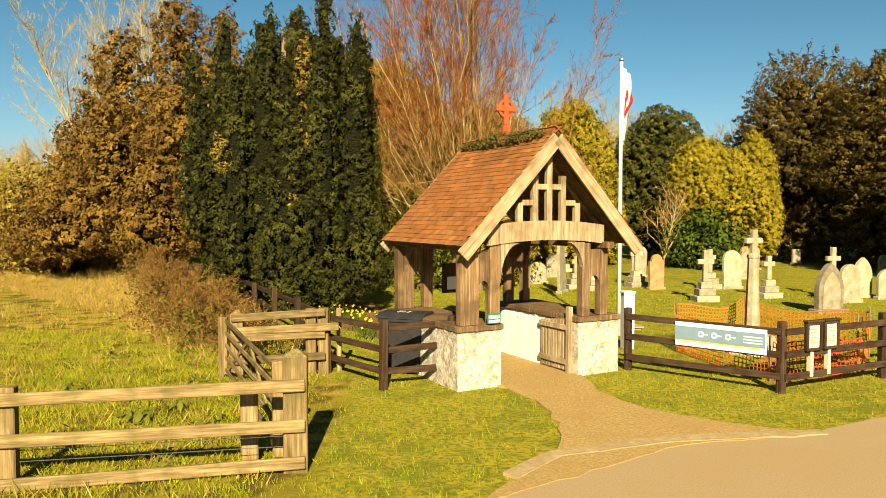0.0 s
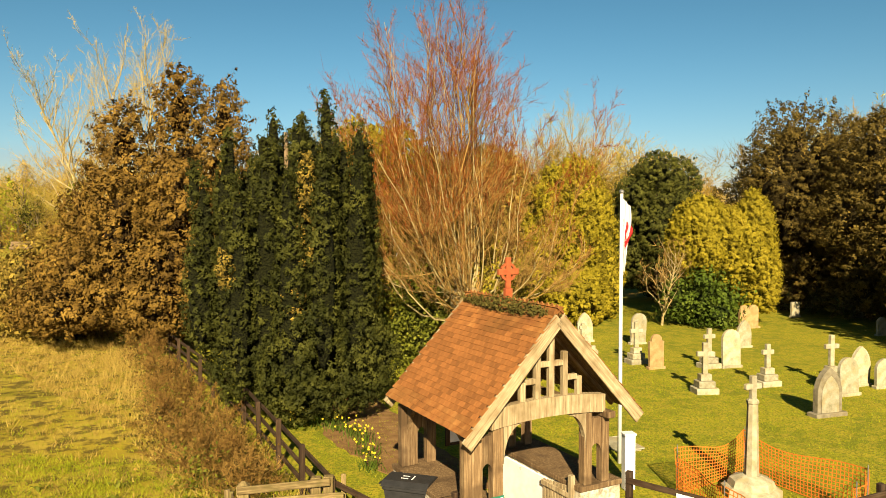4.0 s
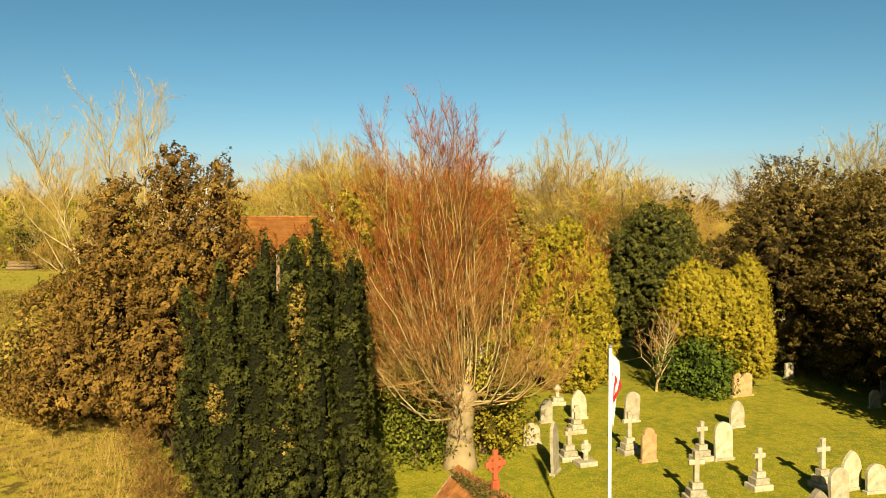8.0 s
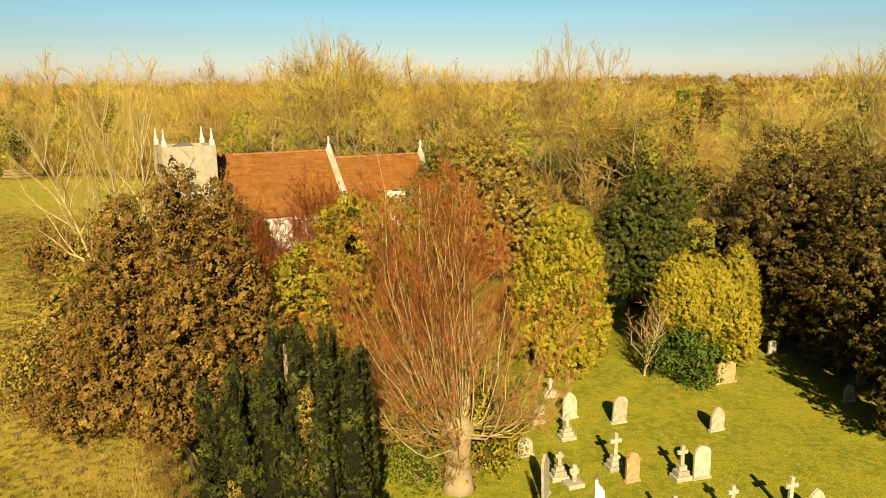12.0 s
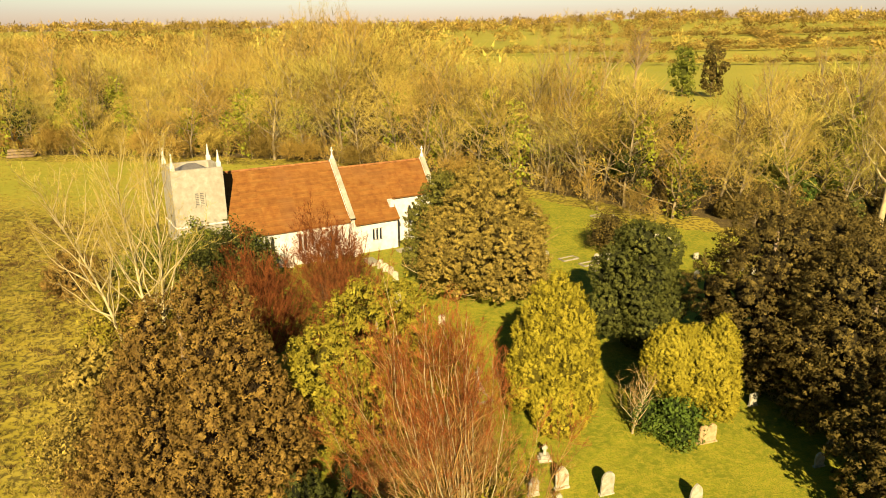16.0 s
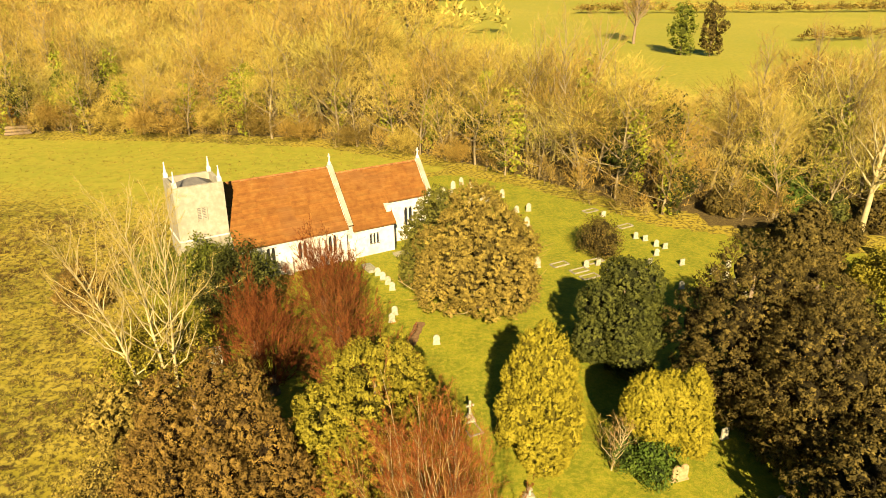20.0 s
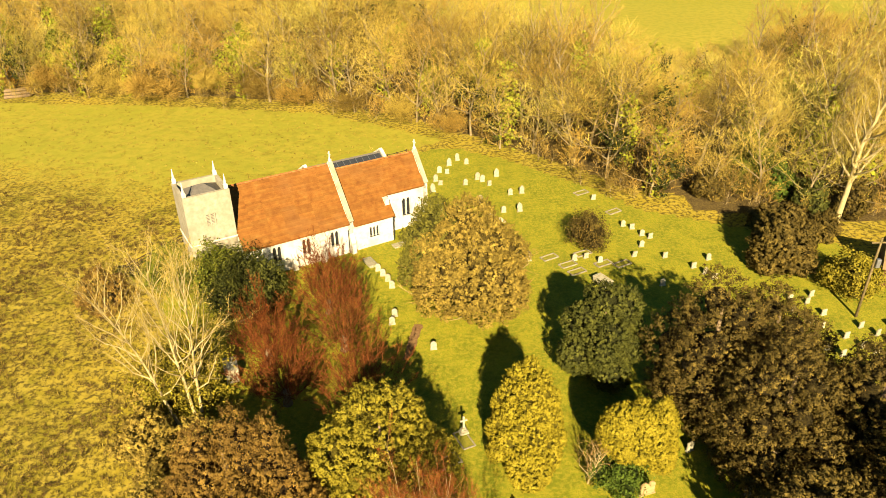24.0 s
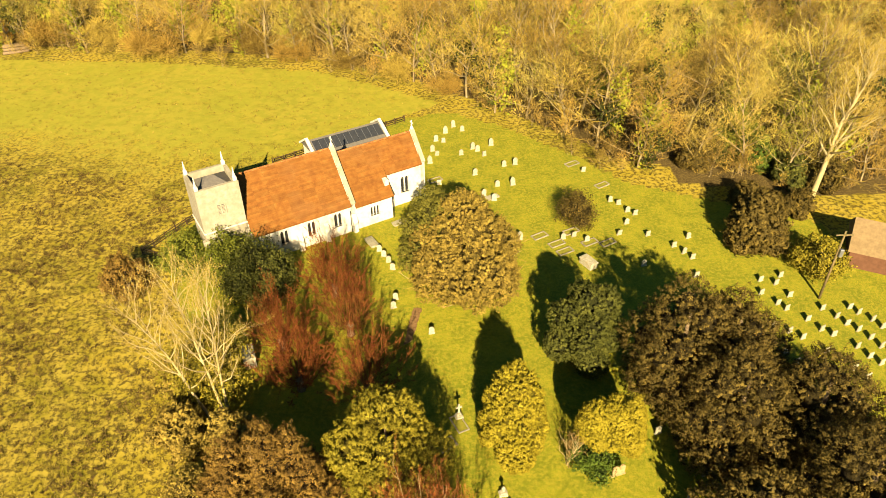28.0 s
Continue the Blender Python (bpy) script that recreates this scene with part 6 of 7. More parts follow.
# roof: rafters, boarding, tiles, barge boards
for k in range(7):
    y = 0.0 + k * (DEEP - 0.1) / 6 + 0.05
    for sx in (-1, 1):
        plank("rafter", (XC + sx * (HALF - 0.06), y, EAVE - 0.02), (XC, y, RIDGE - 0.13), 0.07, 0.10, 0.004, material=M_OAK_L, parent=gate_house)
SLX, SLZ = HALF, RIDGE - EAVE
for sx in (-1, 1):
    v = [(XC + sx * HALF, -0.12, EAVE - 0.0), (XC, -0.12, RIDGE - 0.06), (XC, DEEP + 0.1, RIDGE - 0.06), (XC + sx * HALF, DEEP + 0.1, EAVE)]
    part("roof_boarding", Shape().add(v + [(a, b, c - 0.03) for a, b, c in v], [(0, 1, 2, 3), (7, 6, 5, 4), (0, 4, 5, 1), (1, 5, 6, 2), (2, 6, 7, 3), (3, 7, 4, 0)]), M_OAK, gate_house)
    for y in (-0.14, DEEP + 0.12):
        plank("barge_board", (XC + sx * (HALF + 0.03), y, EAVE - 0.16), (XC, y, RIDGE - 0.10), 0.05, 0.24, 0.008, material=M_BOARD_L, parent=gate_house, label="pale painted barge board")
# clay tiles, course by course
tr = np.random.default_rng(5)
tile_mesh = Shape().box(-0.079, 0, -0.006, 0.079, 0.185, 0.006, 0.003).mesh("tile", M_TILE)
COURSES, ACROSS = 25, 19
rest = {-1: Shape(), 1: Shape()}
count = 0
for sx in (-1, 1):
    for i in range(COURSES):
        for j in range(ACROSS + 1):
            y = -0.09 + (j + (0.5 if i % 2 else 0.0)) * (DEEP + 0.16) / ACROSS
            if y > DEEP + 0.09:
                continue
            t = (i + 0.02) / COURSES
            x, z = XC + sx * (HALF + 0.07) * (1 - t), EAVE - 0.03 + (SLZ + 0.06) * t
            rise = math.atan2(SLZ, SLX) - 0.09 + tr.normal(0, 0.012)
            m = Matrix.Translation((x, y, z + 0.035 + tr.normal(0, 0.002))) @ Matrix.Rotation(radians(90) * sx, 4, "Z") @ Matrix.Rotation(rise, 4, "X") @ Matrix.Rotation(tr.normal(0, 0.012), 4, "Z")
            if sx < 0 and count < 300 and i >= 3:
                count += 1
                ob = part("tile", tile_mesh, None, gate_house)
                ob.matrix_basis = m
            else:
                rest[sx].box(-0.079, 0, -0.006, 0.079, 0.185, 0.006, 0, m)
for sx in (-1, 1):
    tagged(part("roof_tiles", rest[sx], M_TILE, gate_house, "weathered red clay tiles"), kind="stuff")
# mossy ridge with a terracotta cross
s = Shape()
for k in range(7):
    y = -0.12 + k * (DEEP + 0.2) / 7
    s.tube((XC, y, RIDGE - 0.02), (XC, y + (DEEP + 0.2) / 7 - 0.01, RIDGE - 0.015), 0.115, 0.11, 10)
    for q in range(3):
        yy = y + 0.07 + q * 0.14
        s.add([(XC, yy - 0.06, RIDGE + 0.08), (XC, yy + 0.06, RIDGE + 0.08), (XC, yy + 0.015, RIDGE + 0.15), (XC, yy - 0.015, RIDGE + 0.15), (XC + 0.02, yy - 0.06, RIDGE + 0.08), (XC + 0.02, yy + 0.06, RIDGE + 0.08), (XC + 0.02, yy + 0.015, RIDGE + 0.15), (XC + 0.02, yy - 0.015, RIDGE + 0.15)], [(0, 1, 2, 3), (7, 6, 5, 4), (0, 3, 7, 4), (1, 5, 6, 2), (3, 2, 6, 7)])
part("ridge_tiles", s, M_TILE, gate_house, "crested terracotta ridge tiles")
mv, mf = foliage([(XC - 0.06, DEEP / 2, RIDGE - 0.03, 0.20, DEEP / 2, 0.13)], 900, 7, 0.05, 0.05, 8, zmin=0)
part("moss", raw_mesh("moss", mv, mf, [M_MOSS]), None, gate_house, "dark moss along the ridge")
yc = 1.5
s = Shape().box(XC - 0.05, yc - 0.08, RIDGE, XC + 0.05, yc + 0.08, RIDGE + 0.30, 0.01).box(XC - 0.04, yc - 0.055, RIDGE + 0.30, XC + 0.04, yc + 0.055, RIDGE + 0.90, 0.01).box(XC - 0.038, yc - 0.23, RIDGE + 0.56, XC + 0.038, yc + 0.23, RIDGE + 0.68, 0.01)
for k in range(16):
    a0, a1 = 6.283 * k / 16, 6.283 * (k + 1) / 16
    s.beam((XC, yc + 0.16 * math.cos(a0), RIDGE + 0.62 + 0.16 * math.sin(a0)), (XC, yc + 0.16 * math.cos(a1), RIDGE + 0.62 + 0.16 * math.sin(a1)), 0.05, 0.045, 0.0, (1, 0, 0))
part("ridge_cross", s.add([], []), M_TERRA, gate_house, "terracotta ringed cross", m=Matrix.Translation((XC, yc, 0)) @ Matrix.Rotation(radians(90), 4, "Z") @ Matrix.Translation((-XC, -yc, 0)) @ Matrix.Identity(4))
# small green notice on the sill
sign = part("green_notice", Shape().box(-1.42, -0.005, 1.10, -1.16, 0.02, 1.27, 0.004), M_GREENSIGN, gate_house, "small green and white notice")
part("notice_lines", Shape().box(-1.40, -0.009, 1.19, -1.18, -0.006, 1.21).box(-1.40, -0.009, 1.22, -1.18, -0.006, 1.245).box(-1.40, -0.009, 1.12, -1.18, -0.006, 1.165), M_WHITE, sign)
# open gate leaf against the wall
leafm = GATE @ Matrix.Translation((0.50, 0.30, 0)) @ Matrix.Rotation(radians(91), 4, "Z")
gate_leaf = thing("gate", leafm, "open slatted timber gate, silvered and weathered", "gate")
for k in range(8):
    part("slat", Shape().box(0.02 + k * 0.102, -0.012, 0.06, 0.02 + k * 0.102 + 0.075, 0.012, 1.02 - 0.012 * k, 0.004), M_BOARD, gate_leaf)
for z in (0.22, 0.86):
    part("gate_rail", Shape().box(0.0, 0.012, z - 0.05, 0.84, 0.05, z + 0.05, 0.006), M_BOARD, gate_leaf)
part("gate_post", Shape().box(-0.08, -0.05, 0, 0.02, 0.05, 1.25, 0.008), M_BOARD, gate_leaf)
# notice board hung at the back of the passage
board = thing("notice_board", GATE @ Matrix.Translation((-0.55, DEEP - 0.35, 0)), "notice board hanging at the back of the gate", "notice board")
part("panel", Shape().box(-0.35, -0.02, 1.35, 0.35, 0.02, 1.95, 0.005), M_FENCE, board)
part("paper", Shape().box(-0.25, -0.027, 1.42, 0.25, -0.022, 1.68), M_WHITE, board)

# ---------------------------------------------------------------- flag pole
flag = thing("flagpole", pose(4.28, 17.3, 0), "white flagpole with a limp red and white flag", "flagpole")
part("pole", Shape().tube((0, 0, 0), (0, 0, 6.62), 0.055, 0.035, 12), M_WHITE, flag, smooth=True)
part("finial", Shape().lathe([(0.03, 6.60), (0.06, 6.64), (0.06, 6.68), (0.01, 6.71)], 10), M_METAL, flag)


def drape(x0, x1, z0, z1, seed, wide=0.16):
    r = np.random.default_rng(seed)
    n, m = 14, 20
    v = []
    for j in range(m + 1):
        t = j / m
        for i in range(n + 1):
            s = i / n
            w = wide * (0.55 + 0.45 * math.sin(3.1 * t + seed))
            v.append((x0 + s * w * 1.3 + 0.015 * math.sin(t * 9), 0.055 * math.sin(s * 13 + 2 * t), z1 - t * (z1 - z0) - 0.22 * s))
    f = [(j * (n + 1) + i, j * (n + 1) + i + 1, (j + 1) * (n + 1) + i + 1, (j + 1) * (n + 1) + i) for j in range(m) for i in range(n)]
    return Shape().add(v, f)


cloth = part("flag", drape(0.03, 0.3, 4.85, 6.50, 1), M_CLOTH, flag, "white flag hanging in folds", smooth=True)
part("flag_cross", drape(0.045, 0.3, 5.45, 6.02, 1, 0.17), M_RED, cloth, "red cross folded in the cloth", smooth=True, m=Matrix.Translation((0.004, -0.02, 0)))
box = thing("meter_box", pose(4.05, 15.6, 0, 0, 0, 10), "white metal cabinet beside the gate", "cabinet")
part("body", Shape().box(-0.12, -0.10, 0, 0.12, 0.10, 1.22, 0.01), M_WHITE, box)
part("cap", Shape().box(-0.14, -0.12, 1.22, 0.14, 0.12, 1.27, 0.01), M_WHITE, box)


# ---------------------------------------------------------------- fences
def rail_fence(name, pts, material, label, zs=(0.28, 0.65, 1.02), post=(0.12, 1.18), every=1.9, rail=(0.045, 0.11), group="", seed=0, turn_in=0.0):
    r = np.random.default_rng(seed)
    t = thing(name, pose(0, 0, 0), label, "fence", group)
    for a, b in zip(pts, pts[1:]):
        L = math.dist(a, b)
        n = max(1, round(L / every))
        nx, ny = -(b[1] - a[1]) / L, (b[0] - a[0]) / L
        for k in range(n + 1):
            if k == n and b is not pts[-1]:
                continue
            x, y = a[0] + (b[0] - a[0]) * k / n, a[1] + (b[1] - a[1]) * k / n
            w = post[0] / 2
            m = Matrix.Translation((x, y, ground_z(x, y))) @ Matrix.Rotation(math.atan2(b[1] - a[1], b[0] - a[0]) + r.normal(0, 0.03), 4, "Z") @ Matrix.Rotation(r.normal(0, 0.015), 4, "X")
            part("post", Shape().box(-w, -w, -0.3, w, w, post[1] + r.normal(0, 0.015), 0.012), material, t, m=m)
        for k in range(n):
            for z in zs:
                p0 = (a[0] + (b[0] - a[0]) * k / n, a[1] + (b[1] - a[1]) * k / n)
                p1 = (a[0] + (b[0] - a[0]) * (k + 1) / n, a[1] + (b[1] - a[1]) * (k + 1) / n)
                o = -(post[0] / 2 + rail[0] / 2) * (1 if turn_in == 0 else turn_in)
                plank("rail", (p0[0] + nx * o, p0[1] + ny * o, z + ground_z(*p0) + r.normal(0, 0.008)), (p1[0] + nx * o, p1[1] + ny * o, z + ground_z(*p1) + r.normal(0, 0.008)), rail[0], rail[1], 0.006, material=LONGWAYS[material], parent=t)
    return t


rail_fence("rail_fence", [(3.50, 13.42), (5.55, 11.62), (7.9, 12.75), (14.5, 14.6), (26, 18)], M_FENCE, "dark brown three-rail timber fence", seed=1)
rail_fence("rail_fence", [(0.15, 12.42), (-1.0, 11.85), (-2.15, 13.2), (-5.9, 20.7), (-9.8, 27.2), (-13.8, 34.0), (-20, 46), (-27, 60)], M_FENCE, "dark brown three-rail timber fence", seed=2, every=2.1)
rail_fence("rail_fence", [(-33, 72.5), (-37, 74.5), (-33, 81), (-28, 88)], M_FENCE, "dark brown post and rail fence by the meadow", seed=3)
rail_fence("rail_fence", [(-24, 97), (-4, 111)], M_FENCE, "dark brown post and rail fence by the meadow", seed=4)
# pale field fence and the squeeze gate
def stake(parent, x, y, w, h, turn=0.0, pointed=False, material=None):
    sh = Shape().box(-w / 2, -w * 0.4, -0.3, w / 2, w * 0.4, h - (0.07 if pointed else 0), 0.012)
    if pointed:
        sh.add([(-w / 2, -w * 0.4, h - 0.08), (w / 2, -w * 0.4, h - 0.08), (w / 2, w * 0.4, h - 0.08), (-w / 2, w * 0.4, h - 0.08), (-w * 0.1, 0, h), (w * 0.1, 0, h)], [(0, 1, 5, 4), (1, 2, 5), (2, 3, 4, 5), (3, 0, 4)])
    return part("post", sh, material or M_OAKPALE, parent, m=pose(x, y, ground_z(x, y), 0, 0, turn))


field = thing("field_fence", pose(0, 0, 0), "silvered three-rail field fence with broad posts", "fence")
stake(field, -1.68, 8.06, 0.27, 1.40, 8, True)
for x, y in ((-4.62, 7.50), (-7.7, 6.95)):
    stake(field, x, y, 0.17, 1.10, 10)
for z, dz in ((0.98, 0.0), (0.52, 0.02), (0.10, -0.03)):
    plank("rail", (-1.55, 7.94, z + 0.03), (-4.66, 7.38, z + dz), 0.05, 0.14, 0.01, material=M_OAKPALE_L, parent=field)
    plank("rail", (-4.58, 7.40, z + dz), (-7.8, 6.82, z), 0.05, 0.14, 0.01, material=M_OAKPALE_L, parent=field)
for z in (0.30, 0.42):
    part("wire", Shape().tube((-1.7, 8.0, z), (-7.7, 7.0, z - 0.04), 0.004, 0.004, 5), M_METAL, field)
squeeze = thing("kissing_gate", pose(0, 0, 0), "silvered timber kissing gate between field and lane", "gate")
stake(squeeze, -2.0, 8.55, 0.13, 1.16, 20)
stake(squeeze, -2.28, 8.32, 0.20, 0.95, 12)
stake(squeeze, -3.72, 12.85, 0.22, 1.22, 4, True)
stake(squeeze, -3.98, 12.75, 0.10, 1.10, 4)
stake(squeeze, -2.42, 13.05, 0.19, 1.22, 0)
stake(squeeze, -2.20, 13.10, 0.19, 1.22, 0)
stake(squeeze, -1.94, 13.25, 0.09, 1.20, 0)
for z0, z1, q in ((1.08, 1.16, -2.15), (0.84, 0.90, -1.90), (0.72, 0.76, -2.15), (0.30, 0.36, -2.15)):
    plank("rail", (-3.80, 12.72, z0), (q, 12.95, z1), 0.05, 0.14, 0.01, material=M_OAKPALE_L, parent=squeeze)
swing = part("gate_leaf", Shape().beam((-3.86, 12.6, 0.1), (-3.86, 12.6, 1.12), 0.07, 0.07, 0.008, (0, 1, 0)), M_OAKPALE, squeeze, "five-barred gate leaf with crossed braces")
for z in (0.18, 0.40, 0.62, 0.84, 1.06):
    plank("bar", (-3.86, 12.6, z), (-2.06, 8.7, z - 0.02), 0.03, 0.075, 0.006, material=M_OAKPALE_L, parent=swing)
plank("brace", (-3.83, 12.6, 0.15), (-2.9, 10.6, 1.06), 0.03, 0.07, 0.006, material=M_OAKPALE_L, parent=swing)
plank("brace", (-2.9, 10.6, 1.06), (-2.09, 8.8, 0.15), 0.03, 0.07, 0.006, material=M_OAKPALE_L, parent=swing)
plank("stile", (-2.06, 8.72, 0.1), (-2.06, 8.72, 1.12), 0.06, 0.06, 0.008, (0, 1, 0), material=M_OAKPALE_L, parent=swing)

# banner on the dark fence, notice boards behind the corner
FA, FB = Vector((3.50, 13.42, 0)), Vector((5.55, 11.62, 0))
fdir = (FB - FA).normalized()
fm = Matrix.Translation(FA + Vector((fdir.y, -fdir.x, 0)) * 0.14) @ Matrix.Rotation(math.atan2(fdir.y, fdir.x), 4, "Z")
FL = (FB - FA).length
banner = thing("banner", fm, "long white and blue-grey information banner tied to the fence", "banner")
b0, b1 = 0.36 * FL, 0.93 * FL
part("sheet", Shape().box(b0, -0.012, 0.62, b1, 0.012, 1.04, 0.004), M_WHITE, banner)
part("band", Shape().box(b0, -0.017, 0.73, b1 - 0.02, -0.0125, 0.97), M_BANNER, banner, "blue-grey printed band")
part("stripe", Shape().box(b0, -0.017, 0.705, b1 - 0.1, -0.0125, 0.727), mat("banner_lime", [(0.50, 0.52, 0.05), (0.56, 0.58, 0.07)], 4, 0.5, 0.0), banner, "lime green printed line")
for k in range(3):
    cx = b0 + (b1 - b0) * (0.30 + 0.15 * k)
    ring = [(cx + 0.055 * math.cos(a), 0.855 + 0.055 * math.sin(a)) for a in np.linspace(0, 6.283, 14, endpoint=False)]
    part("roundel", Shape().prism(ring, -0.021, -0.0175), M_WHITE, banner, "white printed roundel")
    part("dot", Shape().box(cx - 0.022, -0.025, 0.835, cx + 0.022, -0.0215, 0.875), M_BANNER, banner)
    part("text_bar", Shape().box(cx + 0.062, -0.021, 0.845, cx + 0.125, -0.0175, 0.865), M_WHITE, banner)
for z in (0.80, 0.85, 0.90):
    part("text_bar", Shape().box(b0 + (b1 - b0) * 0.76, -0.021, z - 0.012, b0 + (b1 - b0) * 0.96, -0.0175, z + 0.008), M_WHITE, banner)
M_TEXT = mat("faded_print", [(0.30, 0.24, 0.14), (0.40, 0.33, 0.2)], 6, 0.6, 0.0)
for x, y, paper in ((6.13, 11.76, M_PAPER), (6.52, 11.95, M_PAPER)):
    nb = thing("notice_board", pose(x, y, 0, 0, 0, 24), "small brown framed notice case on a pale batten", "notice board", "notice cases")
    part("batten", Shape().box(-0.032, 0.0, 0.24, 0.032, 0.09, 0.80, 0.006), M_PAPER, nb, "short cream batten")
    for (u0, z0, u1, z1) in ((-0.18, 0.68, -0.13, 1.16), (0.13, 0.68, 0.18, 1.16), (-0.13, 0.68, 0.13, 0.73), (-0.13, 1.11, 0.13, 1.16)):
        part("frame_bar", Shape().box(u0, -0.045, z0, u1, 0.03, z1, 0.006), M_FENCE, nb)
    part("notice", Shape().box(-0.13, -0.02, 0.73, 0.13, 0.02, 1.11), paper, nb, "pinned paper notice")
    for zz, ww in ((1.04, 0.09), (0.99, 0.07), (0.90, 0.095), (0.86, 0.095), (0.82, 0.08)):
        part("text_bar", Shape().box(-ww, -0.0235, zz - 0.008, ww, -0.0205, zz + 0.008), M_TEXT, nb)
    part("roof_strip", Shape().box(-0.20, -0.07, 1.16, 0.20, 0.04, 1.19, 0.006), M_FENCE, nb)


# ---------------------------------------------------------------- barrier netting round the memorial
def netting(name, pts, h, material, label, cell=0.085, strip=0.015, seed=0):
    r = np.random.default_rng(seed)
    t = thing(name, pose(0, 0, 0), label, "netting")
    for a, b in zip(pts, pts[1:]):
        L = math.dist(a, b)
        n = int(L / cell)
        ph = r.uniform(0, 6)
        ny, nx = -(b[0] - a[0]) / L, (b[1] - a[1]) / L

        def at(i, j, rows):
            q = i / n
            sag = 1 - 0.16 * math.sin(math.pi * q) - 0.05 * math.sin(7 * q + ph)
            off = 0.07 * math.sin(5 * q + ph + 1.5 * j / rows) * j / rows
            return (a[0] + (b[0] - a[0]) * q + nx * off, a[1] + (b[1] - a[1]) * q + ny * off, 0.03 + h * sag * j / rows)
        rows = int(h / cell)
        s = Shape()
        for i in range(n + 1):
            for j in range(0, rows, 2):
                s.beam(at(i, j, rows), at(i, min(j + 2, rows), rows), strip, 0.006, 0.0, (nx, ny, 0))
        for j in range(rows + 1):
            for i in range(0, n, 2):
                s.beam(at(i, j, rows), at(min(i + 2, n), j, rows), 0.006, strip * (1.5 if j in (0, rows) else 1), 0.0)
        tagged(part("mesh", s, material, t), kind="stuff")
    for x, y in pts:
        part("stake", Shape().tube((x, y, -0.2), (x, y, h + 0.12), 0.012, 0.012, 8), M_METAL, t, "thin steel stake")
    return t


netting("barrier_netting", [(5.0, 15.2), (7.03, 16.55), (8.35, 13.9), (7.6, 13.0)], 1.0, M_ORANGE, "sagging orange plastic barrier netting round the memorial", seed=1)
netting("barrier_netting", [(5.0, 15.2), (5.35, 13.5), (5.75, 12.5)], 0.85, M_ORANGE, "sagging orange plastic barrier netting round the memorial", seed=2)
netting("barrier_netting", [(5.75, 12.45), (6.6, 12.75), (7.6, 13.0)], 0.7, M_REDMESH, "red plastic barrier netting bunched behind the fence", seed=3)


# ---------------------------------------------------------------- gravestones
def arc(cx, cz, r, a0, a1, n):
    return [(cx + r * math.cos(radians(a0 + (a1 - a0) * i / n)), cz + r * math.sin(radians(a0 + (a1 - a0) * i / n))) for i in range(n + 1)]


def head_outline(kind, w, h):
    if kind == "round":
        return [(-w / 2, 0), (w / 2, 0)] + arc(0, h - w / 2, w / 2, 0, 180, 12)
    if kind == "pointed":
        return [(-w / 2, 0), (w / 2, 0)] + arc(-w / 2, h - w * 0.87, w, 0, 60, 6) + arc(w / 2, h - w * 0.87, w, 120, 180, 6)
    if kind == "shoulder":
        return [(-w / 2, 0), (w / 2, 0), (w / 2, h * 0.80), (w * 0.36, h * 0.80)] + arc(0, h - w * 0.36, w * 0.36, 0, 180, 10) + [(-w * 0.36, h * 0.80), (-w / 2, h * 0.80)]
    if kind == "double":
        return [(-w / 2, 0), (w / 2, 0)] + arc(w / 4, h - w / 4, w / 4, 0, 170, 8) + arc(-w / 4, h - w / 4, w / 4, 10, 180, 8)
    return [(-w / 2, 0), (w / 2, 0), (w / 2, h), (-w / 2, h)]


def headstone(x, y, kind, w, h, turn, material=None, lean=0.0, thick=0.12):
    material = material or M_GRAVE
    t = thing("gravestone", pose(x, y, ground_z(x, y), lean, lean * 0.5, turn), {"round": "round-topped lichened gravestone in the grass", "pointed": "pointed-arch pale gravestone in the grass", "shoulder": "shouldered pale gravestone in the grass", "double": "wide twin-topped gravestone in the grass", "flat": "small plain squared gravestone in the grass"}[kind], "gravestone", "churchyard gravestones")
    part("slab", Shape().prism(head_outline(kind, w, h), -thick / 2, thick / 2), material, t)
    part("base", Shape().box(-w * 0.58, -thick * 1.0, -0.1, w * 0.58, thick * 1.0, 0.10, 0.015), material, t)
    return t


def cross_grave(x, y, h, turn, steps=3, ring=False, material=None):
    material = material or M_GRAVE
    t = thing("grave_cross", pose(x, y, ground_z(x, y), 0, 0, turn), "pale stone cross on a stepped base", "grave cross", "churchyard gravestones")
    z = -0.1
    for k in range(steps):
        w = 0.40 - 0.10 * k
        hh = (0.25 if k == 0 else 0.18) + h * 0.03
        part("step", Shape().box(-w, -w * 0.75, z, w, w * 0.75, z + hh, 0.02), material, t)
        z += hh
    a = h - z
    s = Shape().box(-0.09, -0.07, z, 0.09, 0.07, h, 0.015).box(-a * 0.27, -0.065, z + a * 0.56, a * 0.27, 0.065, z + a * 0.56 + 0.17, 0.015)
    if ring:
        for k in range(12):
            a0, a1 = 6.283 * k / 12, 6.283 * (k + 1) / 12
            s.beam((a * 0.22 * math.cos(a0), 0, z + a * 0.62 + a * 0.22 * math.sin(a0)), (a * 0.22 * math.cos(a1), 0, z + a * 0.62 + a * 0.22 * math.sin(a1)), 0.09, 0.07, 0, (0, 1, 0))
    part("cross", s, material, t)
    return t


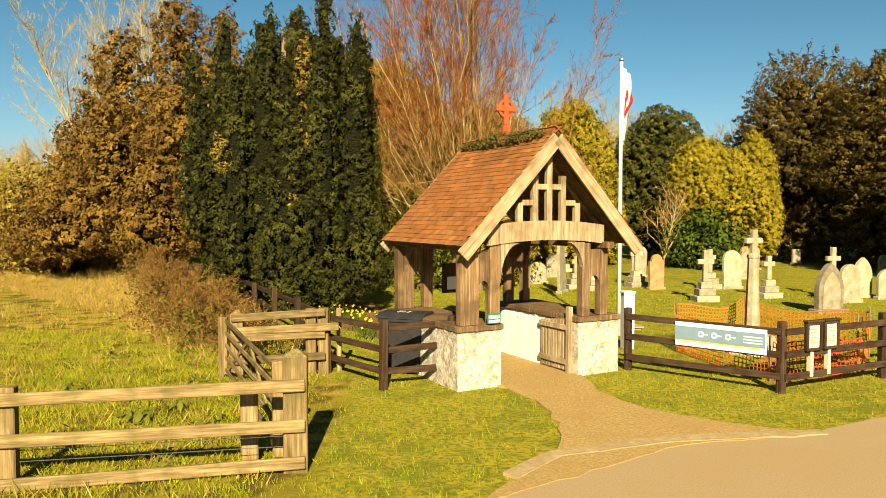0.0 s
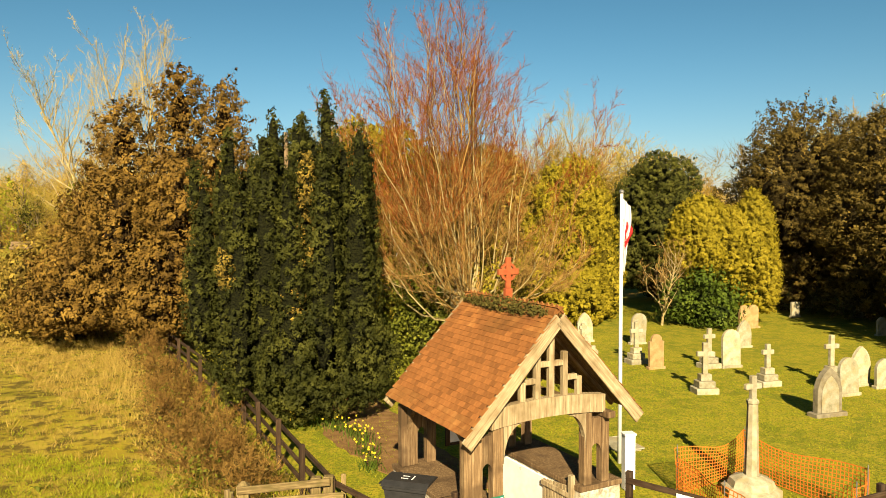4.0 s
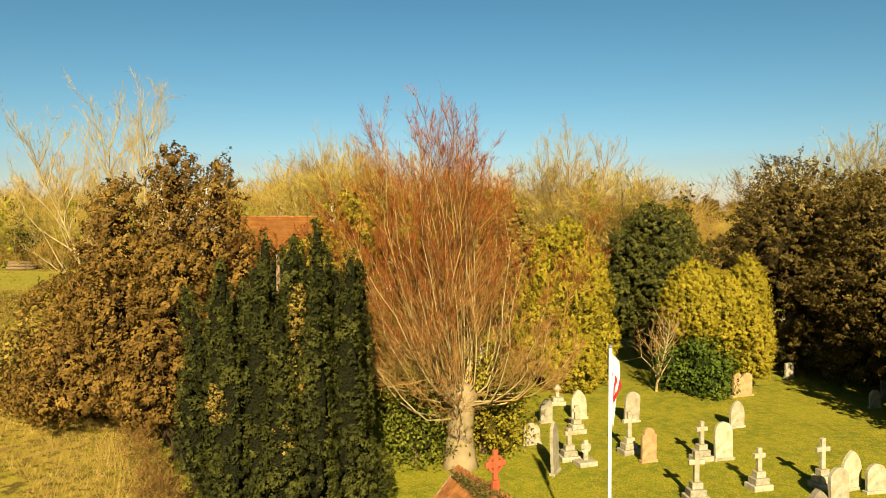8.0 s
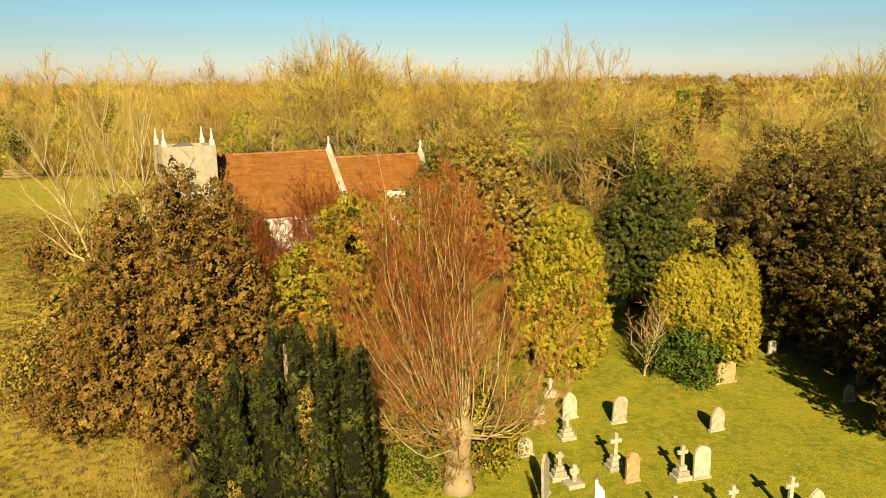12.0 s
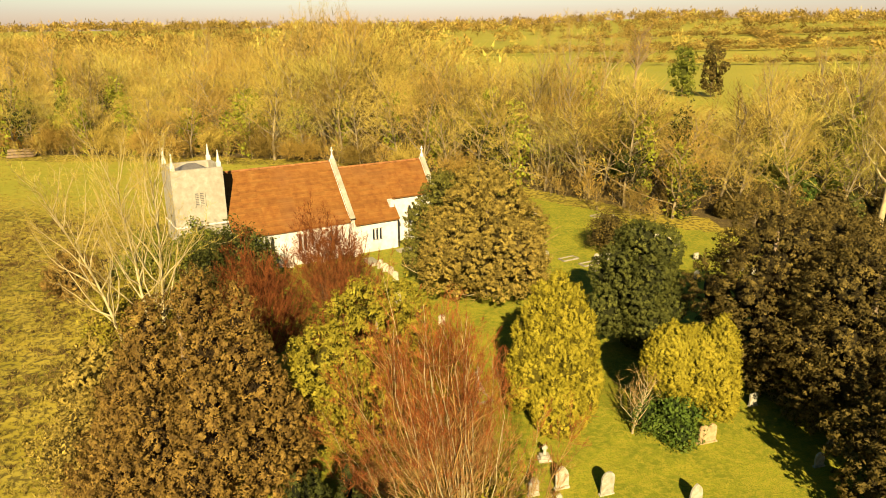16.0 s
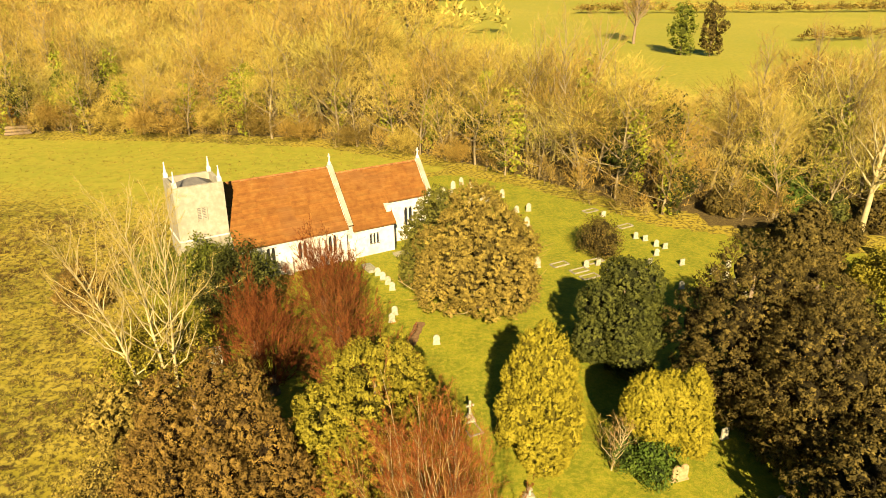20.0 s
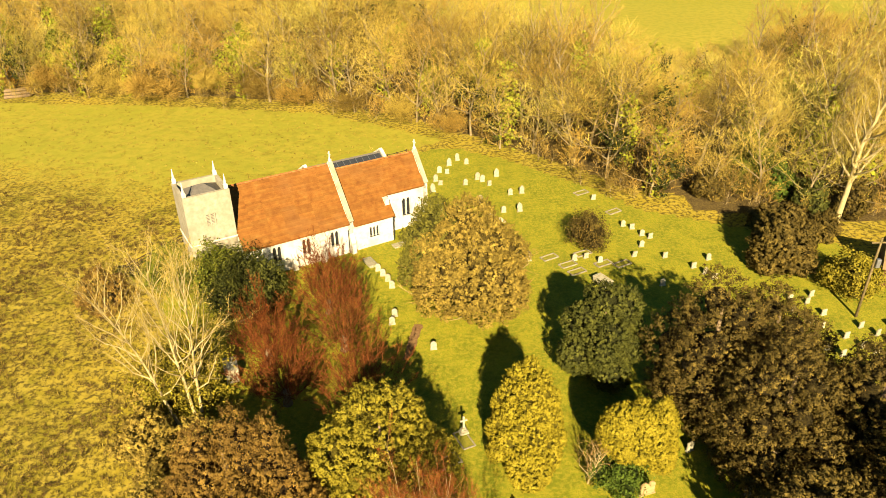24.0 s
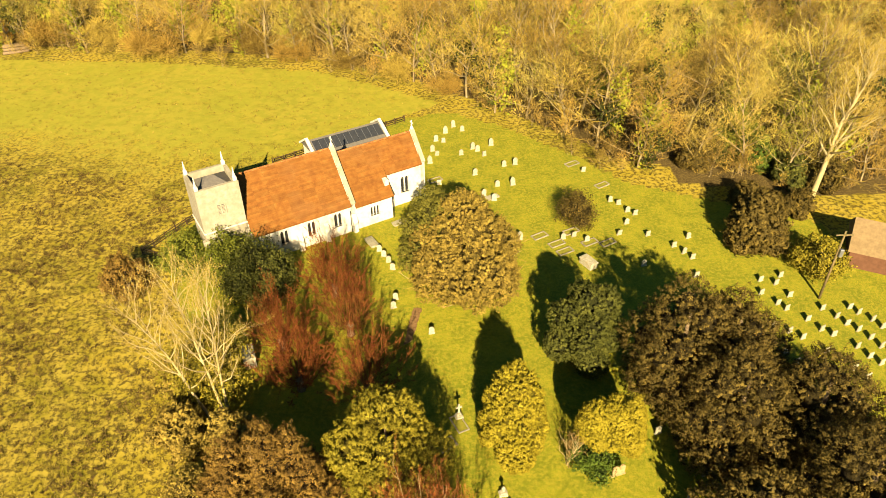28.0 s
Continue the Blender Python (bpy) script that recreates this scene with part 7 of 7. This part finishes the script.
TG = 18
for x, y, k, w, h in ((5.2, 34.0, "shoulder", 0.62, 1.15), (6.9, 34.6, "pointed", 0.8, 1.45), (4.1, 30.7, "round", 0.75, 0.95), (9.3, 34.0, "round", 0.8, 1.5), (11.6, 28.6, "round", 0.82, 1.55), (14.0, 33.1, "pointed", 0.8, 1.3), (13.7, 23.95, "round", 0.8, 1.3), (14.85, 25.3, "pointed", 0.85, 1.45), (15.6, 25.0, "round", 0.8, 1.05), (16.6, 24.2, "round", 0.8, 1.2)):
    headstone(x, y, k, w, h, TG + RNG.normal(0, 5), lean=RNG.normal(0, 2))
headstone(16.8, 39.1, "double", 1.25, 1.3, TG, M_GRAVEOLD)
headstone(8.5, 28.4, "shoulder", 0.66, 1.4, TG, M_GRAVEOLD)
headstone(4.55, 27.2, "pointed", 0.72, 2.0, TG + 45, lean=-2)
for x, y, h, st, rg in ((6.3, 37.4, 1.05, 2, False), (6.35, 32.4, 1.25, 3, False), (5.35, 28.7, 1.3, 3, False), (5.9, 28.1, 1.0, 1, True), (8.0, 29.5, 1.75, 3, False), (10.7, 28.6, 1.6, 3, False), (8.98, 24.4, 1.75, 3, False), (11.65, 25.5, 1.5, 3, False), (14.0, 25.6, 1.8, 3, False)):
    cross_grave(x, y, h, TG + RNG.normal(0, 5), st, rg)
cross_grave(2.75, 46.2, 1.9, 20, 3)
# arched stone with carved surround
arch = thing("gravestone", pose(11.66, 21.5, 0, 0, 0, TG), "carved gothic-arched gravestone with a pale inset panel", "gravestone", "churchyard gravestones")
part("slab", Shape().prism(head_outline("pointed", 0.95, 1.5), -0.09, 0.09), M_GRAVEGREY, arch)
part("panel", Shape().prism(head_outline("pointed", 0.66, 1.12), -0.115, -0.094, Matrix.Translation((0, 0, 0.12))), M_GRAVE, arch, "pale inset tablet")
part("base", Shape().box(-0.6, -0.2, -0.1, 0.6, 0.2, 0.12, 0.02), M_GRAVEGREY, arch)
# white rows by the chapel and across the eastern lawn
for x, y in ((-6.4, 73.8), (-5.75, 72.6), (-5.1, 71.4), (-4.55, 69.9), (-4.0, 64.2), (-4.2, 62.7), (0.2, 58.2)):
    headstone(x, y, "round", 0.62, 1.0, 12 + RNG.normal(0, 6))
EAST = ((1.3, 103.5), (2.5, 103.1), (2.9, 106.2), (5.7, 106.9), (4.3, 108.4), (0.7, 100.1), (1.4, 98.8), (0.3, 96.2), (5.2, 98.8), (7.1, 100.6), (7.8, 99.8), (8.8, 98.3), (10.1, 101.5), (11.6, 94.8), (13.3, 95.2), (7.0, 92.5), (1.6, 89.9), (12.4, 89.3), (10.1, 89.1), (7.9, 86.4), (9.3, 85.2), (23.3, 92.7), (11.9, 75.5))
for i, (x, y) in enumerate(EAST):
    headstone(x, y, ("round", "flat", "pointed", "round", "shoulder")[i % 5], (0.7, 0.62, 0.75, 0.66, 0.7)[i % 5], (1.15, 0.8, 1.4, 1.0, 1.25)[i % 5], 15 + RNG.normal(0, 8), lean=RNG.normal(0, 3))
MIDDLE = ((28.8, 75.8), (33.9, 75.0), (31.5, 73.2), (32.4, 71.8), (33.1, 70.6), (26.6, 78.6), (28.3, 80.8), (27.4, 81.5), (26.6, 83.4), (25.6, 84.2), (25.1, 76.2), (26.7, 69.5), (32.5, 67.0), (20.6, 74.9), (19.1, 76.1), (17.6, 75.6))
for i, (x, y) in enumerate(MIDDLE):
    headstone(x, y, ("flat", "round")[i % 2], 0.64, (0.75, 0.9)[i % 2], 20 + RNG.normal(0, 6), lean=RNG.normal(0, 3))
SMALL = ((39.1, 63.5), (40.3, 61.6), (40.9, 60.6), (38.3, 57.9), (39.7, 56.9), (40.7, 55.8), (41.5, 65.2), (39.9, 65.9), (42.6, 66.6), (42.2, 62.9), (42.5, 58.7), (43.3, 57.0), (44.2, 56.1), (45.9, 59.0), (46.5, 57.8), (47.3, 56.8), (48.0, 55.5), (48.5, 54.2), (44.9, 60.4), (48.1, 60.5), (48.7, 59.6), (49.7, 58.4), (50.2, 57.2), (42.3, 53.6), (38.5, 52.2), (39.4, 51.2), (45.9, 54.2))
FURTHER = ((46.5, 52.7), (47.2, 51.7), (44.8, 49.8), (44.0, 51.0), (37.9, 53.7), (40.0, 50.8), (51.0, 56.0), (51.6, 54.8), (49.2, 53.0), (50.0, 51.8), (52.3, 53.6), (48.0, 50.2))
for x, y in SMALL + FURTHER:
    headstone(x, y, "flat", 0.62, 0.75, 22 + RNG.normal(0, 4), thick=0.1)
# war memorial
memo = thing("memorial_cross", pose(6.62, 15.22, 0, 0, 0, 22), "tall slender stone memorial cross on an octagonal base", "memorial cross")
part("base", Shape().lathe([(0.62, -0.1), (0.62, 0.18), (0.50, 0.22), (0.45, 0.36), (0.20, 0.46)], 8), M_GRAVE, memo)
part("shaft", Shape().lathe([(0.15, 0.44), (0.145, 0.8), (0.11, 2.0), (0.13, 2.03), (0.13, 2.08), (0.09, 2.12)], 8), M_GRAVE, memo)
part("cross", Shape().box(-0.07, -0.06, 2.1, 0.07, 0.06, 2.62, 0.02).box(-0.22, -0.058, 2.32, 0.22, 0.058, 2.45, 0.02), M_GRAVE, memo)
# wheelie bin
wb = thing("wheelie_bin", pose(-0.72, 13.25, 0, 0, 0, 72), "dark grey wheeled refuse bin behind the fence", "bin")
s = Shape()
a, b = [(-0.25, -0.36), (0.25, -0.36), (0.25, 0.26), (-0.25, 0.26)], [(-0.31, -0.44), (0.31, -0.44), (0.31, 0.38), (-0.31, 0.38)]
s.add([(*p, 0.05) for p in a] + [(*p, 1.02) for p in b], [(3, 2, 1, 0), (4, 5, 6, 7), (0, 1, 5, 4), (1, 2, 6, 5), (2, 3, 7, 6), (3, 0, 4, 7)])
part("body", s, M_BIN, wb)
part("rim", Shape().box(-0.335, -0.465, 0.97, 0.335, 0.40, 1.04, 0.014), M_BIN, wb)
part("lid", Shape().prism([(-0.35, 1.04), (0.35, 1.04), (0.35, 1.07), (0.22, 1.13), (-0.22, 1.13), (-0.35, 1.07)], -0.49, 0.42), M_BIN, wb, "hinged lid with a faint painted mark")
part("handle", Shape().tube((-0.28, 0.47, 1.06), (0.28, 0.47, 1.06), 0.018, 0.018, 8), M_BIN, wb)
part("painted_mark", Shape().box(-0.10, -0.12, 1.131, 0.10, -0.09, 1.134).box(-0.08, -0.02, 1.131, -0.05, 0.12, 1.134).box(0.04, -0.02, 1.131, 0.07, 0.12, 1.134), M_WHITE, wb)
for x in (-0.30, 0.30):
    part("wheel", Shape().tube((x - 0.03, 0.29, 0.11), (x + 0.03, 0.29, 0.11), 0.11, 0.11, 14), M_RUBBER, wb)
# low tombs, ledgers and kerbs
M_PLOT = mat("mossy_grave_plot", [(0.12, 0.12, 0.012), (0.22, 0.20, 0.018), (0.30, 0.25, 0.03)], 6, 0.95, 0.5)


def kerb(x, y, w, l, turn, h=0.16):
    t = thing("grave_kerb", pose(x, y, ground_z(x, y), 0, 0, turn), "low pale stone kerb round a grave plot", "grave kerb", "grave kerbs")
    for q in ((-w / 2, -l / 2, w / 2, -l / 2 + 0.13), (-w / 2, l / 2 - 0.13, w / 2, l / 2), (-w / 2, -l / 2 + 0.13, -w / 2 + 0.13, l / 2 - 0.13), (w / 2 - 0.13, -l / 2 + 0.13, w / 2, l / 2 - 0.13)):
        part("kerbstone", Shape().box(q[0], q[1], -0.1, q[2], q[3], h, 0.015), M_GRAVEGREY, t)
    part("fill", Shape().box(-w / 2 + 0.13, -l / 2 + 0.13, -0.1, w / 2 - 0.13, l / 2 - 0.13, 0.05), M_PLOT, t, "mossy turf within the kerb")


kerb(1.25, 42.8, 1.3, 2.3, -60)
kerb(2.75, 45.4, 1.2, 2.2, 25, 0.10)
for x, y, tn in ((16.6, 74.5, -62), (18.9, 77.2, -62), (14.6, 76.3, -60), (17.4, 72.8, -62), (23.2, 74.4, -60), (20.9, 74.6, -62), (1.0, 91.1, -60), (22.0, 95.0, -60), (25.3, 88.6, -58)):
    kerb(x, y, 1.1, 2.2, tn)


def ledger(x, y, w, l, h, turn, label="flat pale ledger tomb in the grass"):
    t = thing("tomb", pose(x, y, ground_z(x, y), 0, 0, turn), label, "tomb", "low tombs")
    part("plinth", Shape().box(-w / 2, -l / 2, -0.1, w / 2, l / 2, h * 0.75, 0.02), M_GRAVE, t)
    part("lid", Shape().box(-w / 2 - 0.06, -l / 2 - 0.06, h * 0.75, w / 2 + 0.06, l / 2 + 0.06, h, 0.025), M_GRAVE, t)


ledger(-7.5, 75.6, 1.0, 2.1, 0.35, 30)
ledger(-4.0, 80.1, 0.9, 1.9, 0.25, -60)
ledger(19.8, 69.8, 1.1, 2.1, 0.9, 30, "pale chest tomb in the grass")
ledger(-19.3, 54.6, 1.2, 2.2, 1.5, 20, "tall pale chest tomb among the limes")
ledger(9.1, 86.0, 0.9, 1.9, 0.2, -60)
ledger(4.6, 18.6, 0.7, 1.0, 0.08, 20)

# daffodils under the yew
dr = np.random.default_rng(61)
for x, y in ((-3.9, 20.9), (-3.4, 20.4), (-2.9, 20.0), (-2.5, 19.5), (-2.2, 18.9), (-1.95, 17.9), (-1.75, 16.9), (-3.9, 21.8), (-4.4, 20.5)):
    d = thing("daffodils", pose(x, y, ground_z(x, y)), "clump of yellow daffodils in the grass", "flowers", "daffodil clumps")
    pts = np.concatenate([dr.normal(0, 0.17, (60, 2)), np.zeros((60, 1))], 1)
    tips = pts + np.concatenate([dr.normal(0, 0.10, (60, 2)), dr.uniform(0.22, 0.42, (60, 1))], 1)
    part("leaves", raw_mesh("leaves", *slivers(pts, tips, np.full(60, 0.014), dr), [L_LAUREL]), None, d)
    fl = tips[:10] + np.array([0, 0, 0.03])
    fv, ff = leaf_cards(np.repeat(fl, 4, 0), np.tile(np.array([[0.1, -1, 0.3]]), (40, 1)), 0.06, dr, 1.3)
    part("blossom", raw_mesh("blossom", fv, ff, [M_YELLOW]), None, d, "yellow flower heads")

# gravestones in the shade of the spreading yews
for x, y, k in ((22.5, 36.4, "round"), (24.6, 38.8, "flat"), (27.2, 37.4, "round"), (29.8, 41.0, "flat"), (31.0, 36.0, "pointed"), (25.4, 43.2, "round"), (34.4, 43.0, "flat"), (21.6, 43.6, "flat")):
    headstone(x, y, k, 0.66, 0.95, 18 + RNG.normal(0, 6), lean=RNG.normal(0, 2))

# broad-leaved weeds in the meadow
wd = np.random.default_rng(63)
for k in range(34):
    x, y = wd.uniform(-9.5, -2.6), wd.uniform(8.2, 16.0)
    if x > -3.2 and y < 13.2 or (x + 3.9) * 0.5 + (y - 13) > 2.5:
        continue
    d = thing("dock_plant", pose(x, y, ground_z(x, y)), "low broad-leaved green weed in rough grass", "weed", "meadow weeds")
    lv, lf = leaf_cards(np.concatenate([wd.normal(0, 0.13, (16, 2)), wd.uniform(0.03, 0.12, (16, 1))], 1), np.tile(np.array([[0, -0.3, 1.0]]), (16, 1)), 0.15, wd, 2.2)
    part("leaves", raw_mesh("leaves", lv, lf, [L_IVY]), None, d)

# dead bramble and stalks outside the fence
for k, (x, y, h) in enumerate(((-4.7, 15.8, 1.2), (-5.4, 15.6, 1.3), (-5.2, 17.0, 1.5), (-6.2, 16.8, 1.5), (-6.4, 18.6, 1.6), (-7.3, 18.4, 1.5), (-7.6, 20.4, 1.6), (-8.4, 20.8, 1.4), (-8.8, 22.8, 1.6), (-10.0, 24.6, 1.5), (-10.8, 26.6, 1.6), (-12.0, 28.6, 1.5), (-13.2, 30.8, 1.6), (-14.6, 33.0, 1.8), (-4.2, 14.9, 0.9))):
    data = bare_tree(300 + k % 5, h, 0.66, 26, 22, 3, 0.02, 0.03, 0.02, 0.008, 3, (0, 0), 0.4)
    b = thing("bramble", pose(x, y, ground_z(x, y), 0, 0, 77 * k), "dead brown bramble and stalks by the fence", "bramble", "brambles along the fence")
    part("thicket", raw_mesh("thicket", data[0], data[1], [B_BRAMBLE, B_BRAMBLE], data[2]), None, b)
    lc = np.random.default_rng(330 + k)
    lp = np.concatenate([lc.normal(0, 0.42, (340, 2)), h * lc.uniform(0.05, 0.85, (340, 1))], 1)
    tagged(part("leaves", raw_mesh("leaves", *leaf_cards(lp, lc.normal(0, 1, (340, 3)), 0.085, lc, 1.7), [(L_BROWN, L_IVY, L_CEDAR)[k % 3]]), None, b, "last withered leaves"), kind="stuff")
# cottage beside the churchyard
cot = thing("cottage", pose(57.2, 69.0, 0, 0, 0, -27), "brick cottage with a brown tile roof", "cottage")
part("wall", Shape().box(-5, -3.2, -0.2, 7, 3.2, 2.6), M_BRICK, cot)
r_ = [(-5.3, -3.7, 2.4), (7.3, -3.7, 2.4), (7.3, 0, 5.2), (-5.3, 0, 5.2), (7.3, 3.7, 2.4), (-5.3, 3.7, 2.4)]
part("roof", Shape().add(r_, [(0, 1, 2, 3), (3, 2, 4, 5), (0, 3, 5), (1, 4, 2), (0, 5, 4, 1)]), M_HOUSETILE, cot)
# utility pole
up = thing("utility_pole", pose(45.4, 62.4, 0), "pale wooden utility pole with a grey transformer", "utility pole")
part("pole", Shape().tube((0, 0, -0.3), (0.15, 0, 9.6), 0.15, 0.11, 10), M_OAKPALE, up, smooth=True)
part("transformer", Shape().box(0.1, -0.45, 6.3, 0.55, -0.08, 7.3, 0.05), M_METAL, up)
part("crossarm", Shape().box(-0.8, -0.06, 9.0, 1.1, 0.06, 9.15, 0.01), M_OAKPALE, up)


# ---------------------------------------------------------------- grass and tussocks
def blades(places, height, width, per, rng, spread=0.1, droop=0.6):
    """Tufts of thin blades."""
    P = np.repeat(np.asarray(places, float), per, 0)
    k = len(P)
    P = P + np.concatenate([rng.normal(0, spread, (k, 2)), np.zeros((k, 1))], 1)
    h = height * rng.uniform(0.5, 1.3, (k, 1))
    tip = P + np.concatenate([rng.normal(0, droop, (k, 2)) * h, h], 1)
    return slivers(P - np.array([0, 0, 0.02]), tip, np.full(k, width) * rng.uniform(0.6, 1.4, k), rng)


def spots(n, poly, rng, no=()):
    P = np.array(poly)
    q = rng.uniform(P.min(0), P.max(0), (n, 2))
    ok = inside(q[:, 0], q[:, 1], poly)
    for bad in no:
        ok &= ~inside(q[:, 0], q[:, 1], bad)
    q = q[ok]
    return np.concatenate([q, terrain(q[:, 0], q[:, 1])[:, None]], 1)


M_BLADE = mat("fresh_grass_blades", [(0.19, 0.235, 0.008), (0.31, 0.33, 0.012), (0.44, 0.40, 0.025)], 1.5, 0.8, 0.0, per=0.3, translucent=0.3)
M_DRY = mat("dry_meadow_grass", [(0.28, 0.18, 0.035), (0.42, 0.29, 0.06), (0.54, 0.40, 0.10)], 1.2, 0.85, 0.0, per=0.3, translucent=0.2)
M_TUSSOCK = mat("tussock_grass", [(0.17, 0.13, 0.016), (0.27, 0.20, 0.028), (0.36, 0.28, 0.045)], 0.06, 0.85, 0.0, per=0.35, translucent=0.2)
gr = np.random.default_rng(90)
PATHS = [[(0.2, 6.6), (1.5, 8.3), (1.7, 10.4), (0.95, 12.4), (-0.6, 15.0), (1.2, 15.6), (2.6, 12.8), (3.0, 10.6), (5.1, 9.6), (7.0, 10.5), (14, 11.7), (14, 4), (0, 0)], [(0.1, 12.4), (3.4, 13.3), (2.0, 16), (-1.5, 15)]]
LAWNNEAR = [(-2.2, 6.8), (0.3, 6.8), (2, 9), (14, 11), (22, 22), (12, 30), (-3, 30), (-6, 21), (-2.2, 13)]
tagged(new("lawn_grass", raw_mesh("lawn_grass", *blades(spots(24000, LAWNNEAR, gr, PATHS), 0.06, 0.006, 5, gr, 0.05), [M_BLADE])), "short sunlit green lawn grass", "grass", kind="stuff")
MEADNEAR = [(-2.0, 6.0), (-2.2, 13), (-6, 20.6), (-14, 34), (-34, 34), (-16, 6)]
tagged(new("meadow_grass", raw_mesh("meadow_grass", *blades(np.concatenate([spots(8000, MEADNEAR, gr), spots(9000, [(-2.0, 6.0), (-2.2, 13), (-4.5, 17), (-11, 18), (-9, 6)], gr)]), 0.08, 0.008, 7, gr, 0.09), [M_BLADE])), "rough green meadow grass", "grass", kind="stuff")
VERGE = [(-3.2, 13), (-6.3, 20.6), (-14.3, 34), (-24, 36), (-16, 27), (-9, 20), (-5.5, 14.5)]
tagged(new("dry_grass", raw_mesh("dry_grass", *blades(np.concatenate([spots(2600, MEADNEAR, gr), spots(9000, VERGE, gr)]), 0.20, 0.009, 8, gr, 0.10), [M_DRY])), "tawny dry tufts in the meadow", "grass", kind="stuff")
MEADFAR = [(-14, 34), (-20, 46), (-31, 66), (-38, 75), (-34, 104), (-60, 112), (-95, 122), (-95, 60), (-60, 34)]
tuss = spots(17000, MEADFAR, gr)
tuss = tuss[gr.random(len(tuss)) > smooth(-20, 22, tuss[:, 1] - 92 + 0.2 * (tuss[:, 0] + 34))]
tagged(new("tussocks", raw_mesh("tussocks", *blades(np.concatenate([tuss, spots(2600, SMOOTHMEAD, gr)]), 0.26, 0.04, 7, gr, 0.14, 0.5), [M_TUSSOCK])), "tawny tussocks all over the rough meadow", "grass", kind="stuff")
STRIP = [(-2.6, 14), (-3.6, 13.4), (-9, 21), (-17, 34), (-22, 45), (-20, 46.5), (-14.4, 34), (-6.2, 20.6)]
tagged(new("dead_stems", raw_mesh("dead_stems", *blades(spots(3200, STRIP, gr), 0.55, 0.008, 11, gr, 0.16, 0.35), [M_DRY])), "tall dry stems along the fence", "grass", kind="stuff")
M_BROWNTUFT = mat("brown_sedge_tuft", [(0.055, 0.034, 0.008), (0.11, 0.068, 0.014), (0.22, 0.145, 0.03)], 0.3, 0.85, 0.0, per=0.4, translucent=0.1)
ROUGH = [(-16, 36), (-20, 46), (-31, 66), (-38, 75), (-33, 84), (-40, 92), (-95, 110), (-95, 50), (-50, 36)]
rough_spots = spots(9000, ROUGH, gr)
rough_spots = rough_spots[waves(rough_spots[:, 0], rough_spots[:, 1], 0.35, 17) + gr.normal(0, 0.25, len(rough_spots)) > 0.0]
tagged(new("sedge", raw_mesh("sedge", *blades(rough_spots, 0.30, 0.05, 14, gr, 0.16, 0.7), [M_BROWNTUFT])), "dark brown sedge tufts mottling the rough meadow", "grass", kind="stuff")
